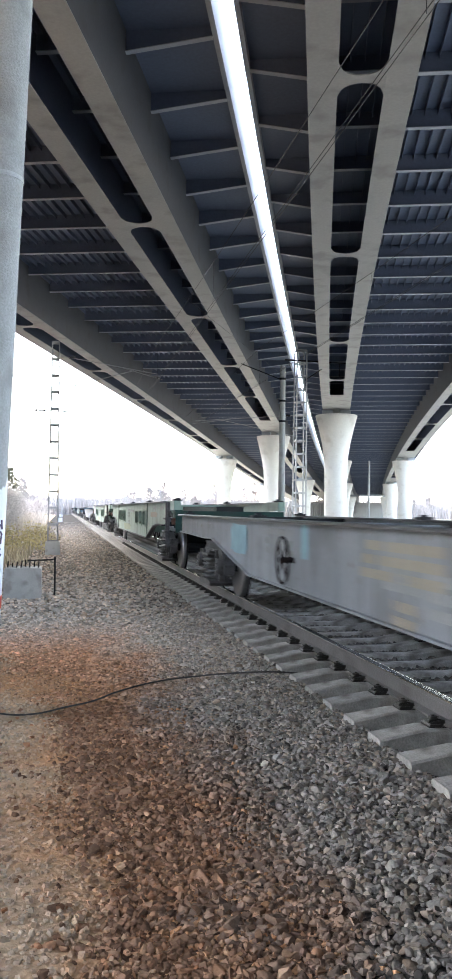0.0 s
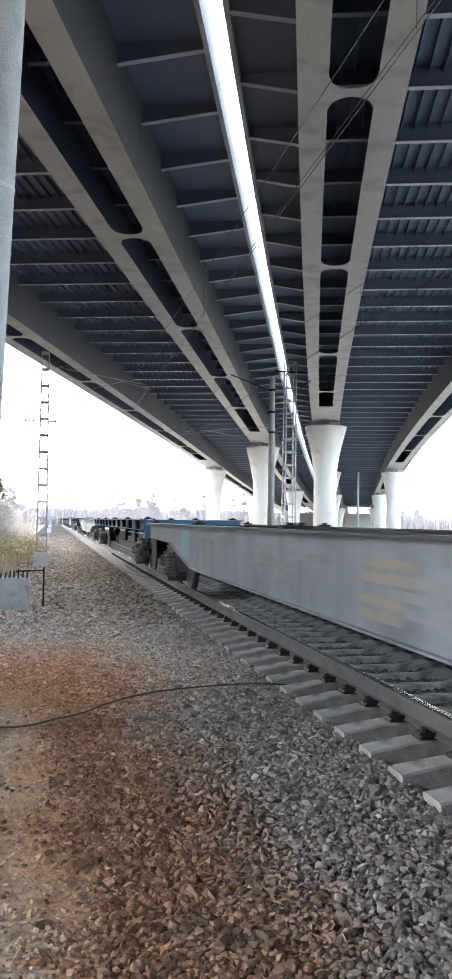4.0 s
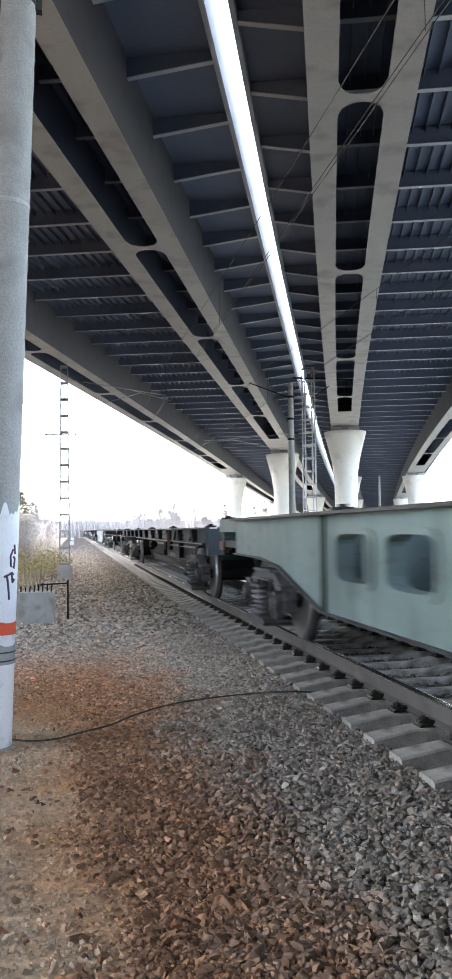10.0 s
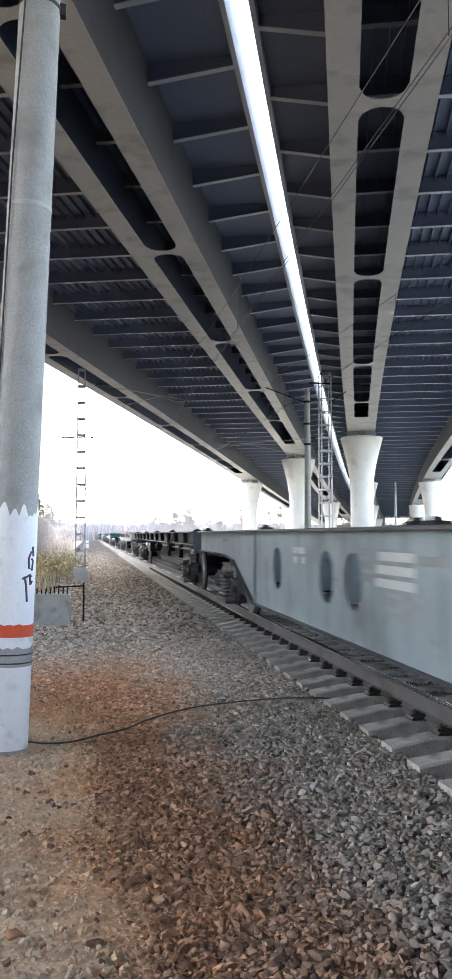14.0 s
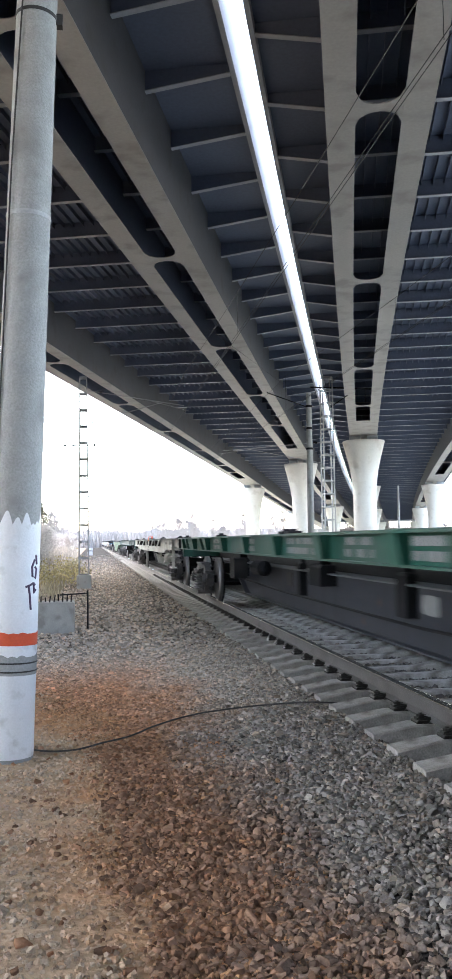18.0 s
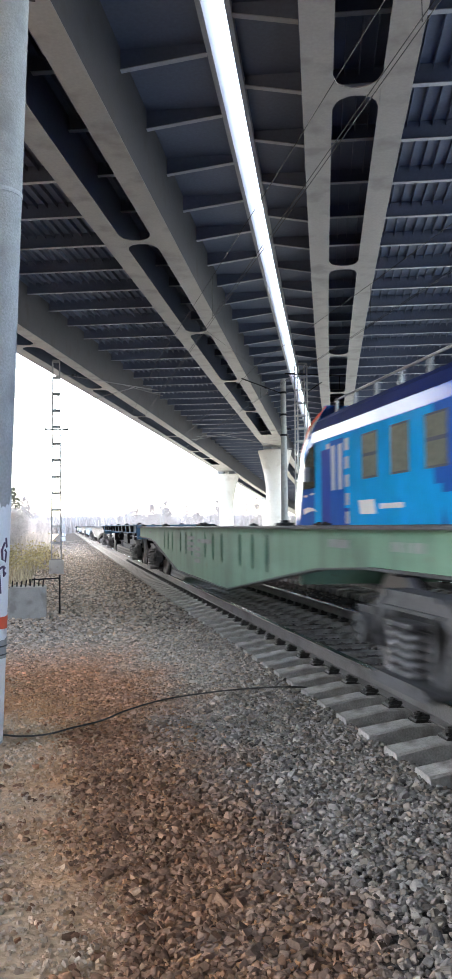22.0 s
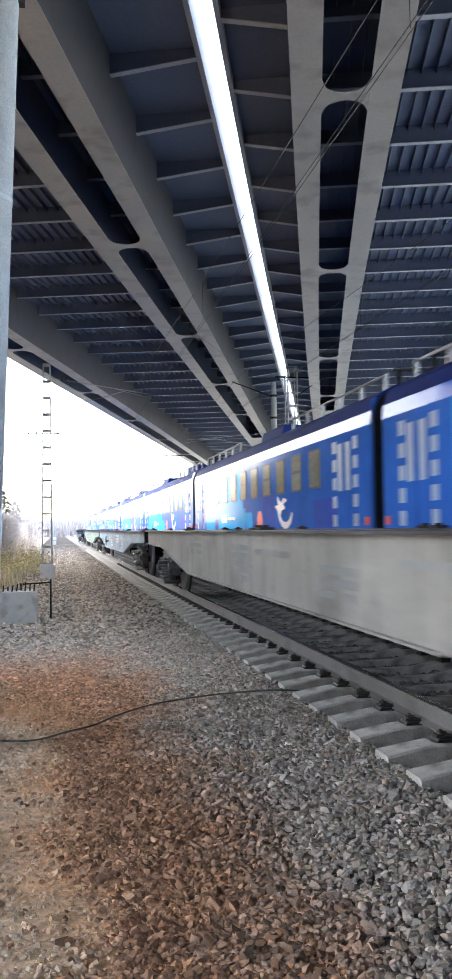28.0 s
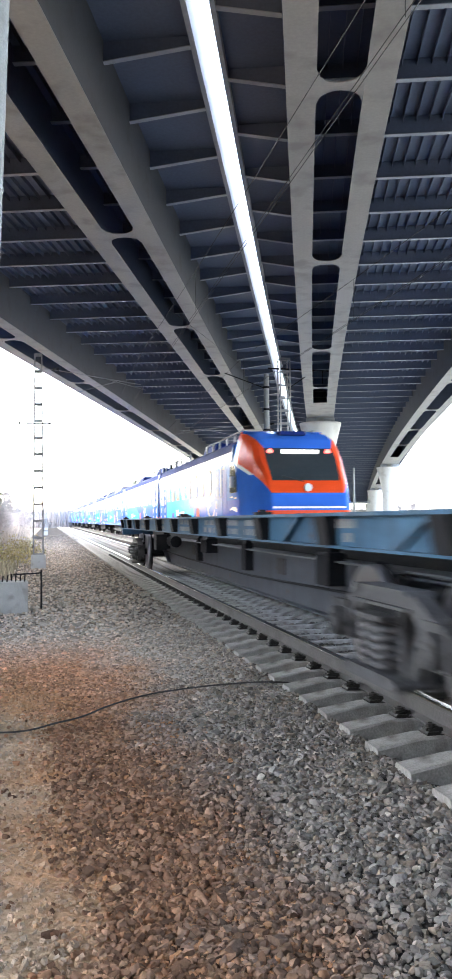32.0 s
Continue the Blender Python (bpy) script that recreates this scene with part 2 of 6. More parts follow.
M["white_mark"] = mat("white_stencil_paint", (0.225, 0.235, 0.24), 0.7, 0, 0.25, 6, 60, 0.0, (0.18, 0.19, 0.19), 0.45)
M["yellow_mark"] = mat("faded_cream_paint", (0.25, 0.225, 0.18), 0.7, 0, 0.2, 6, 60, 0.0)
M["teal_mark"] = mat("turquoise_spray_paint", (0.075, 0.21, 0.19), 0.6, 0, 0.25, 6, 60, 0.0)
M["cyan_mark"] = mat("blue_spray_paint", (0.17, 0.30, 0.36), 0.6, 0, 0.25, 6, 60, 0.0)
M["pale_green"] = mat("faded_green_paint", (0.24, 0.27, 0.19), 0.7, 0, 0.2, 6, 60, 0.0)
M["bright_mark"] = mat("fresh_white_paint", (0.48, 0.49, 0.48), 0.6, 0, 0.15, 6, 60, 0.0)
M["ink"] = mat("purple_spray_paint", (0.075, 0.05, 0.10), 0.6)
M["grass"] = mat("dry_grass", (0.55, 0.50, 0.36), 0.9, 0, 0.3, 2, 20, 0.0, island=0.45)
M["reed"] = mat("bleached_reeds", (0.66, 0.60, 0.53), 0.9, 0, 0.25, 2, 20, 0.0, island=0.35)
M["shrub"] = mat("bare_twigs", (0.60, 0.565, 0.545), 0.9, 0, 0.2, 2, 20, 0.0, island=0.3)
M["tree"] = mat("bare_tree_bark", (0.345, 0.325, 0.32), 0.9, 0, 0.2, 1, 10, 0.0, island=0.25)
M["brush"] = mat("brown_brush_leaves", (0.10, 0.095, 0.06), 0.9, 0, 0.3, 1, 10, 0.0, island=0.4)
M["leaf"] = mat("yellow_autumn_leaves", (0.46, 0.40, 0.20), 0.8, 0, 0.2, 2, 20, 0.0, island=0.4)
# kept dark so the added rear walls throw back little light
M["rear_block"] = mat("dark_rear_block", (0.075, 0.07, 0.06), 0.95, 0, 0.3, 0.8, 12, 0.5)
M["field"] = mat("dry_field", (0.42, 0.39, 0.32), 0.95, 0, 0.3, 0.2, 6, 0.5)


def wagon_paint(key, base, spec=0.35):
    """Dull paint with run-down streaks, dust and rust freckles."""
    m = mat("wagon_paint_" + key, base, 0.48, 0, 0.16, 0.9, 25, 0.05, tuple(c * 0.55 + 0.015 for c in base), 0.25, spec=spec)
    n, l = m.node_tree.nodes, m.node_tree.links
    b = n["Principled BSDF"]
    co = n.new("ShaderNodeTexCoord")
    for stretch, scale, lo, hi, tone, most in (((1, 3.0, 0.25), 2.2, 0.50, 0.72, tuple(0.45 * c + 0.012 for c in base), 0.75), ((1, 1, 1), 7.0, 0.64, 0.72, (0.10, 0.055, 0.03), 0.8), ((1, 0.25, 1.6), 1.3, 0.52, 0.8, tuple(min(0.6, 1.5 * c + 0.03) for c in base), 0.6)):
        mp = n.new("ShaderNodeMapping")
        mp.inputs["Scale"].default_value = stretch
        l.new(co.outputs["Object"], mp.inputs[0])
        nz = n.new("ShaderNodeTexNoise")
        nz.inputs["Scale"].default_value, nz.inputs["Detail"].default_value = scale, 7
        l.new(mp.outputs[0], nz.inputs["Vector"])
        mr = n.new("ShaderNodeMapRange")
        mr.inputs["From Min"].default_value, mr.inputs["From Max"].default_value, mr.inputs["To Max"].default_value = lo, hi, most
        l.new(nz.outputs["Fac"], mr.inputs["Value"])
        mx = n.new("ShaderNodeMix")
        mx.data_type = "RGBA"
        mx.inputs[7].default_value = (*tone, 1)
        l.new(mr.outputs[0], mx.inputs[0]), l.new(b.inputs["Base Color"].links[0].from_socket, mx.inputs[6])
        l.new(mx.outputs[2], b.inputs["Base Color"])
    return m


PAINT = {}
for key, base in {"grey": (0.31, 0.335, 0.37), "green": (0.33, 0.455, 0.385), "blue": (0.095, 0.215, 0.35), "shell": (0.50, 0.52, 0.56), "bottle": (0.03, 0.075, 0.065), "fern": (0.075, 0.125, 0.105), "olive": (0.315, 0.365, 0.345), "teal": (0.27, 0.38, 0.38),
                  "slate": (0.1, 0.122, 0.14), "silver": (0.36, 0.435, 0.465), "steel": (0.235, 0.26, 0.275), "emerald": (0.022, 0.135, 0.10), "pale": (0.62, 0.655, 0.62),
                  "bluegreen": (0.19, 0.27, 0.275), "leaf": (0.18, 0.345, 0.245), "beige": (0.40, 0.385, 0.365), "sky": (0.30, 0.42, 0.54), "mint": (0.24, 0.37, 0.31), "sill": (0.125, 0.138, 0.165), "soot": (0.072, 0.08, 0.098), "navy": (0.075, 0.125, 0.185)}.items():
    PAINT[key] = wagon_paint(key, tuple(0.57 * c for c in base), 0.1 if key in ("sill", "soot", "slate", "bottle", "blue", "navy") else 0.3)


# ---- mesh building ----
class Geo:
    """Collects faces for one mesh."""

    def __init__(self):
        self.v, self.f = [], []

    def add(self, verts, faces):
        o = len(self.v)
        self.v.extend(verts)
        self.f.extend([tuple(i + o for i in f) for f in faces])
        return self

    def box(self, x0, x1, y0, y1, z0, z1):
        return self.add([(x0, y0, z0), (x1, y0, z0), (x1, y1, z0), (x0, y1, z0), (x0, y0, z1), (x1, y0, z1), (x1, y1, z1), (x0, y1, z1)],
                        [(0, 3, 2, 1), (4, 5, 6, 7), (0, 1, 5, 4), (1, 2, 6, 5), (2, 3, 7, 6), (3, 0, 4, 7)])

    def slab(self, x0, x1, y0, y1, z0, z1, c):
        """A box whose long upper edges are chamfered by c."""
        return self.prism([(x0, z0), (x1, z0), (x1, z1 - c), (x1 - c, z1), (x0 + c, z1), (x0, z1 - c)], "y", y0, y1)

    def prism(self, poly, axis, a, b):
        """A polygon drawn out along an axis; its points are the two other coordinates in order."""
        n = len(poly)
        put = {"x": lambda p, q: (q, p[0], p[1]), "y": lambda p, q: (p[0], q, p[1]), "z": lambda p, q: (p[0], p[1], q)}[axis]
        vs = [put(p, a) for p in poly] + [put(p, b) for p in poly]
        fs = [(i, (i + 1) % n, n + (i + 1) % n, n + i) for i in range(n)]
        fs += [tuple(range(n - 1, -1, -1)), tuple(range(n, 2 * n))]
        return self.add(vs, fs)

    def tube(self, p, q, r0, r1=None, n=8, caps=True):
        r1 = r0 if r1 is None else r1
        p, q = Vector(p), Vector(q)
        d = (q - p).normalized()
        u = d.orthogonal().normalized()
        w = d.cross(u)
        vs = []
        for c, r in ((p, r0), (q, r1)):
            for i in range(n):
                a = 2 * math.pi * i / n
                vs.append(tuple(c + u * (r * math.cos(a)) + w * (r * math.sin(a))))
        fs = [(i, (i + 1) % n, n + (i + 1) % n, n + i) for i in range(n)]
        if caps:
            fs += [tuple(range(n - 1, -1, -1)), tuple(range(n, 2 * n))]
        return self.add(vs, fs)

    def path(self, pts, r, n=6):
        """A bent tube through the points, in one piece."""
        ps = [Vector(p) for p in pts]
        vs, fs, u = [], [], None
        for i, p in enumerate(ps):
            d = (ps[min(i + 1, len(ps) - 1)] - ps[max(i - 1, 0)])
            d = d.normalized() if d.length > 1e-9 else Vector((0, 0, 1))
            u = d.orthogonal().normalized() if u is None else (u - d * u.dot(d)).normalized()
            w = d.cross(u)
            vs += [tuple(p + u * (r * math.cos(2 * math.pi * k / n)) + w * (r * math.sin(2 * math.pi * k / n))) for k in range(n)]
        for i in range(len(ps) - 1):
            fs += [(i * n + k, i * n + (k + 1) % n, (i + 1) * n + (k + 1) % n, (i + 1) * n + k) for k in range(n)]
        fs += [tuple(range(n - 1, -1, -1)), tuple(range((len(ps) - 1) * n, len(ps) * n))]
        return self.add(vs, fs)

    def lathe(self, prof, n=24, axis="x", at=(0, 0, 0)):
        """A profile of (along, radius) turned about an axis."""
        vs = []
        for s, r in prof:
            for i in range(n):
                a = 2 * math.pi * i / n
                c, d = r * math.cos(a), r * math.sin(a)
                p = {"x": (s, c, d), "y": (c, s, d), "z": (c, d, s)}[axis]
                vs.append((p[0] + at[0], p[1] + at[1], p[2] + at[2]))
        fs = []
        for k in range(len(prof) - 1):
            for i in range(n):
                j = (i + 1) % n
                fs.append((k * n + i, k * n + j, (k + 1) * n + j, (k + 1) * n + i))
        fs += [tuple(range(n - 1, -1, -1)), tuple(range((len(prof) - 1) * n, len(prof) * n))]
        return self.add(vs, fs)

    def wall(self, x0, x1, y0, y1, low, top, holes=(), step=0.6):
        """An upright plate between x0 and x1, from y0 to y1, with lower edge low(y); holes: (y, z, half y, half z, power)."""
        ys = {y0, y1}
        k = max(1, int((y1 - y0) / step))
        for i in range(k + 1):
            ys.add(y0 + (y1 - y0) * i / k)
        for hy, hz, ry, rz, pw in holes:
            for i in range(13):
                ys.add(hy - ry * math.cos(math.pi * i / 12))
        ys = sorted(ys)

        def cut(y):
            for hy, hz, ry, rz, pw in holes:
                t = abs(y - hy) / ry
                if t <= 1.0001:
                    d = rz * max(0.0, 1 - min(1, t) ** pw) ** (1 / pw)
                    return hz - d, hz + d
            return None

        for a, b in zip(ys, ys[1:]):
            mid, ca, cb = cut((a + b) / 2), cut(a), cut(b)
            if mid and ca and cb:
                spans = [((low(a), ca[0]), (low(b), cb[0])), ((ca[1], top), (cb[1], top))]
            else:
                spans = [((low(a), top), (low(b), top))]
            for (a0, a1), (b0, b1) in spans:
                self.add([(x0, a, a0), (x0, b, b0), (x0, b, b1), (x0, a, a1), (x1, a, a0), (x1, b, b0), (x1, b, b1), (x1, a, a1)],
                         [(0, 3, 2, 1), (4, 5, 6, 7), (0, 1, 5, 4), (3, 7, 6, 2)])
        return self

    def mesh(self, name, material, smooth=False, weld=False):
        me = bpy.data.meshes.new(name)
        me.from_pydata(self.v, [], self.f)
        if smooth:
            me.polygons.foreach_set("use_smooth", [True] * len(me.polygons))
        if material:
            me.materials.append(material)
        me.validate()
        if weld:
            bm = bmesh.new()
            bm.from_mesh(me)
            bmesh.ops.remove_doubles(bm, verts=bm.verts, dist=0.0005)
            bm.to_mesh(me)
            bm.free()
        me.update()
        return me


def thing(name, label, category, group="", kind="", at=None):
    ob = new(name)
    ob.empty_display_size = 0.2
    if at is not None:
        ob.matrix_basis = at
    return tagged(ob, label, category, group, kind)


def part(name, geo, material, parent, label="", smooth=False, at=None):
    ob = new(name, geo if isinstance(geo, bpy.types.Mesh) else geo.mesh(name, material, smooth))
    ob.parent = parent
    if at is not None:
        ob.matrix_basis = at
    return tagged(ob, label) if label else ob


def single(name, geo, material, label, category="", group="", kind="", smooth=False):
    return tagged(new(name, geo.mesh(name, material, smooth)), label, category, group, kind)


# ---- ground, ballast and tracks ----
def ground_z(x, y):
    """Height of the ground beside and between the tracks."""
    if x < 2.45:
        t = min(1.0, (2.45 - x) / 2.2)
        z = -0.11 - 0.14 * t * t * (3 - 2 * t)
        if x < -3.0:
            z -= 0.10 * min(1.0, (-3.0 - x) / 4)
        z -= 0.06 * min(1.0, max(0.0, (x - 2.30) / 0.1))
    elif x < 9.8:
        z = -0.10 if min(abs(x - XC), abs(x - XE)) < 0.62 else -0.17
    else:
        t = min(1.0, (x - 9.8) / 1.6)
        z = -0.11 - 0.25 * t
    return z + 0.025 * noise.noise((x * 0.8, y * 0.8, 3.1)) + 0.012 * noise.noise((x * 3, y * 3, 7.7))


def verge(y):
    """Where the ballast's foot lies: near the camera it gives way to trodden earth."""
    t = min(1.0, max(0.0, (y - 8.5) / 5.0))
    return 0.3 - 2.0 * t * t * (3 - 2 * t)


def sheet(name, xs, ys, material, label, pull=0.0):
    """pull: metres over which the edge at 0.3 is drawn to the verge."""
    g = Geo()
    for y in ys:
        for x in xs:
            k = max(0.0, 1 - abs(x - 0.3) / abs(pull)) if pull else 0.0
            x += (verge(y) - 0.3) * k
            g.v.append((x, y, ground_z(x, y)))
    n = len(xs)
    for j in range(len(ys) - 1):
        for i in range(n - 1):
            g.f.append((j * n + i, j * n + i + 1, (j + 1) * n + i + 1, (j + 1) * n + i))
    return single(name, g, material, label, "ground", kind="structure", smooth=True)


def steps(*spans):
    out = []
    for a, b, d in spans:
        k = max(1, round((b - a) / d))
        out += [a + (b - a) * i / k for i in range(k)]
    return out + [spans[-1][1]]


sheet("ground", steps((-1500, -60, 240), (-60, -8, 6), (-8, 0.0, 0.25)) + [0.3], steps((-900, -5, 45), (-5, 40, 0.4), (40, 200, 8), (200, 3000, 300)), M["earth"], "brown earth with dust and rust stains beside the railway", 7.0)
sheet("ballast", steps((0.3, 2.8, 0.25), (2.8, 4.6, 0.1), (4.6, 9.8, 0.26), (9.8, 13, 0.4)), steps((-900, -5, 45), (-5, 40, 0.4), (40, 200, 8), (200, 1500, 130)), M["ballast"], "dark crushed stone bed under the two tracks, toned for shade between stones", 6.0)
sheet("field", steps((13, 60, 6), (60, 1500, 240)), steps((-120, 200, 20), (200, 3000, 300)), M["field"], "dry open ground beyond the tracks")


def cut_stones(count, cuts, seed):
    """Shapes of crushed stone: blocks broken along random planes, unit size."""
    rnd = random.Random(seed)
    out = []
    for _ in range(count):
        bm = bmesh.new()
        bmesh.ops.create_cube(bm, size=1.0)
        for _ in range(cuts):
            d = Vector((rnd.gauss(0, 1), rnd.gauss(0, 1), rnd.gauss(0, 1))).normalized()
            geom = bm.verts[:] + bm.edges[:] + bm.faces[:]
            cut = bmesh.ops.bisect_plane(bm, geom=geom, plane_co=d * rnd.uniform(0.40, 0.52), plane_no=d, clear_outer=True)
            edges = [e for e in cut["geom_cut"] if isinstance(e, bmesh.types.BMEdge)]
            if edges:
                bmesh.ops.contextual_create(bm, geom=edges)
        bm.verts.index_update()
        vs = np.array([v.co[:] for v in bm.verts])
        out.append((vs - vs.mean(0), [[v.index for v in f.verts] for f in bm.faces]))
        bm.free()
    return out


ANGULAR, ROUGH = cut_stones(60, 9, 4), cut_stones(30, 3, 9)


def stones(name, count, region, size, material, label, seed, shapes=ROUGH):
    """Loose angular stones in one mesh."""
    rnd = np.random.RandomState(seed)
    vs, fs, o = [], [], 0
    for k in range(count):
        x, y = region(rnd)
        r = size * math.exp(rnd.normal(0, 0.23))
        base, faces = shapes[rnd.randint(len(shapes))]
        a, b, c = rnd.uniform(0, 2 * math.pi), rnd.uniform(-0.6, 0.6), rnd.uniform(-0.6, 0.6)
        ca, sa, cb, sb, cc, sc = math.cos(a), math.sin(a), math.cos(b), math.sin(b), math.cos(c), math.sin(c)
        turn = np.array([[ca, -sa, 0], [sa, ca, 0], [0, 0, 1]]) @ np.array([[1, 0, 0], [0, cb, -sb], [0, sb, cb]]) @ np.array([[cc, 0, sc], [0, 1, 0], [-sc, 0, cc]])
        q = (base * np.array([r * rnd.uniform(1.0, 1.5), r * rnd.uniform(0.85, 1.15), r * rnd.uniform(0.68, 1.0)])) @ turn.T
        vs.append(q + np.array([x, y, ground_z(x, y) + r * rnd.uniform(0.0, 0.26)]))
        fs += [[i + o for i in f] for f in faces]
        o += len(base)
    me = bpy.data.meshes.new(name)
    me.from_pydata(np.concatenate(vs).tolist(), [], fs)
    me.materials.append(material)
    if shapes is ANGULAR:
        me.shade_smooth()
        me.set_sharp_from_angle(angle=1.1)
    return tagged(new(name, me), label, "stones", kind="stuff")


def edge_of_ballast(x, y):
    return verge(y) - 0.13 + 0.35 * noise.noise((x, y * 0.35, 0.5)) + 0.3 * noise.noise((x * 3, y * 2, 4.5))


def near_ballast(rnd):
    while True:
        x, y = rnd.uniform(-1.6, 2.9), rnd.uniform(2.2, 12.5)
        out = edge_of_ballast(x, y) - x
        if out < 0 or rnd.rand() < 0.008 + 0.5 * math.exp(-out / 0.11):
            return x, y


def far_ballast(rnd):
    while True:
        x, y = rnd.uniform(-2.2, 2.9), 12.5 + 95 * rnd.rand() ** 2.6
        if x > edge_of_ballast(x, y) - 0.2 or rnd.rand() < 0.2:
            return x, y


def near_earth(rnd):
    while True:
        x, y = rnd.uniform(-4.4, 1.3), 1.6 + 18.4 * rnd.rand() ** 1.4
        if rnd.rand() < (x + 4.4) / 2.4 and (x < edge_of_ballast(x, y) + 0.55 * rnd.rand() ** 1.5 + 0.1 or rnd.rand() < 0.15):
            return x, y


def between(rnd):
    while True:
        x, y = rnd.uniform(2.9, 4.4 if rnd.rand() < 0.8 else 6.6), 4.0 + 28 * rnd.rand() ** 1.4
        if x > 4.9 or abs((y - 5.765 + 0.27) % 0.5475 - 0.27) > 0.115:
            return x, y


stones("ballast_stones", 50000, near_ballast, 0.028, M["stone"], "grey angular crushed granite ballast stones, rust stained towards the path", 5, ANGULAR)
stones("ballast_stones", 30000, far_ballast, 0.036, M["stone"], "grey angular crushed granite ballast stones", 8)
stones("ballast_stones", 15000, between, 0.031, M["shaded"], "dark crushed stones between the sleepers, shade put into their colour", 6)
stones("loose_stones", 1500, near_earth, 0.026, M["pebble"], "dusty brown stones lying on trodden earth", 17, ANGULAR)
def behind(rnd):
    while True:
        x, y = rnd.uniform(-3.0, 2.9), 2.4 - 16 * rnd.rand()
        if x > edge_of_ballast(x, y) or rnd.rand() < 0.12 * (x + 3.0) / 3.0:
            return x, y


stones("ballast_stones", 13000, behind, 0.038, M["stone"], "grey angular crushed granite ballast stones", 23)


def rust_fines(rnd):
    while True:
        x, y = rnd.uniform(-1.4, 1.6), rnd.uniform(2.2, 13.0)
        if -0.35 < x - edge_of_ballast(x, y) < 0.9 and noise.noise((x * 0.9, y * 0.6, 9.3)) > 0.02:
            return x, y


stones("rusty_grit", 9000, rust_fines, 0.016, M["grit"], "orange-brown rusty grit between the stones", 19)
stones("pebbles", 37000, near_earth, 0.017, M["pebble"], "rust-stained pebbles lying on brown earth", 7)


def sleeper_mesh():
    g = Geo()
    prof = [(-1.35, -0.055), (-1.0, 0.0), (-0.62, 0.0), (-0.3, -0.045), (0.3, -0.045), (0.62, 0.0), (1.0, 0.0), (1.35, -0.055)]
    for (xa, za), (xb, zb) in zip(prof, prof[1:]):
        vs = []
        for x, z in ((xa, za), (xb, zb)):
            w = 0.100 + 0.012 * (abs(x) > 1.1) - 0.012 * (abs(x) < 0.5)
            vs += [(x, -0.152, -0.27), (x, 0.152, -0.27), (x, w + 0.010, z - 0.014), (x, w - 0.006, z), (x, -w + 0.006, z), (x, -w - 0.010, z - 0.014)]
        g.add(vs, [(i, (i + 1) % 6, 6 + (i + 1) % 6, 6 + i) for i in range(6)])
    g.f += [(5, 4, 3, 2, 1, 0), tuple(len(g.v) - 6 + i for i in range(6))]
    return g.mesh("sleeper", M["sleeper"])


def clip_mesh():
    g = Geo()
    for s in (-1, 1):
        g.slab(s * 0.085 - 0.035, s * 0.085 + 0.035, -0.06, 0.06, 0.0, 0.045, 0.015)
        g.slab(s * 0.13 - 0.05, s * 0.13 + 0.05, -0.075, 0.075, 0.002, 0.026, 0.01)
        g.tube((s * 0.125, 0.0, 0.02), (s * 0.125, 0.0, 0.082), 0.015, n=8)
        g.tube((s * 0.125, 0.0, 0.050), (s * 0.125, 0.0, 0.072), 0.034, n=8)
        g.prism([(s * 0.05, 0.030), (s * 0.17, 0.026), (s * 0.165, 0.046), (s * 0.10, 0.058), (s * 0.05, 0.046)], "y", -0.032, 0.032)
        g.tube((s * 0.055, -0.05, 0.044), (s * 0.16, -0.05, 0.030), 0.011, n=6)
        g.tube((s * 0.055, 0.05, 0.044), (s * 0.16, 0.05, 0.030), 0.011, n=6)
    g.box(-0.08, 0.08, -0.08, 0.08, 0.001, 0.012)
    return g.mesh("rail_clip", M["clip"])


def rail(x, name):
    web = [(-0.066, 0.012), (0.066, 0.012), (0.066, 0.024), (0.012, 0.045), (0.009, 0.135), (0.036, 0.150), (0.0365, 0.178), (-0.0365, 0.178), (-0.036, 0.150), (-0.009, 0.135), (-0.012, 0.045), (-0.066, 0.024)]
    top = [(-0.0365, 0.178), (0.0365, 0.178), (0.034, 0.188), (0.022, 0.1915), (-0.022, 0.1915), (-0.034, 0.188)]
    ob = thing(name, "worn steel rail with polished running surface on concrete sleepers", "rail", "rails", "structure", pose(x, 0, 0))
    part("rail_web", Geo().prism(web, "y", -900, 900), M["rail_side"], ob)
    part("running_surface", Geo().prism(top, "y", -900, 900), M["rail_top"], ob, "polished rail head")
    return ob


SPACING = 0.5475
S0 = 5.765
for xc, tname in ((XC, "freight"), (XE, "passenger")):
    for s in (-1, 1):
        rail(xc + s * 0.797, "rail")

# ---- viaduct: two steel decks on round piers ----
BETA = radians(17.64)
DIR, SIDE = Vector((math.sin(BETA), math.cos(BETA), 0)), Vector((math.cos(BETA), -math.sin(BETA), 0))


def bend(s):
    return 0.000178 * max(0.0, s - 40) ** 2 + 0.00022 * min(40.0, max(0.0, 40 - s)) ** 2


def soffit(s):
    """Underside of the girders over the eye."""
    if s < 20:
        return 9.05
    if s < 115:
        return 9.05 - 0.0002 * (s - 20) ** 2
    return 7.245 - 0.038 * (s - 115)


def on_bridge(x, s, h):
    p = DIR * s + SIDE * (x + bend(s))
    return (p.x, p.y, EYE + soffit(s) + h)


STATIONS = steps((-240, -60, 30), (-60, 20, 8), (20, 125, 3.5), (125, 245, 6))


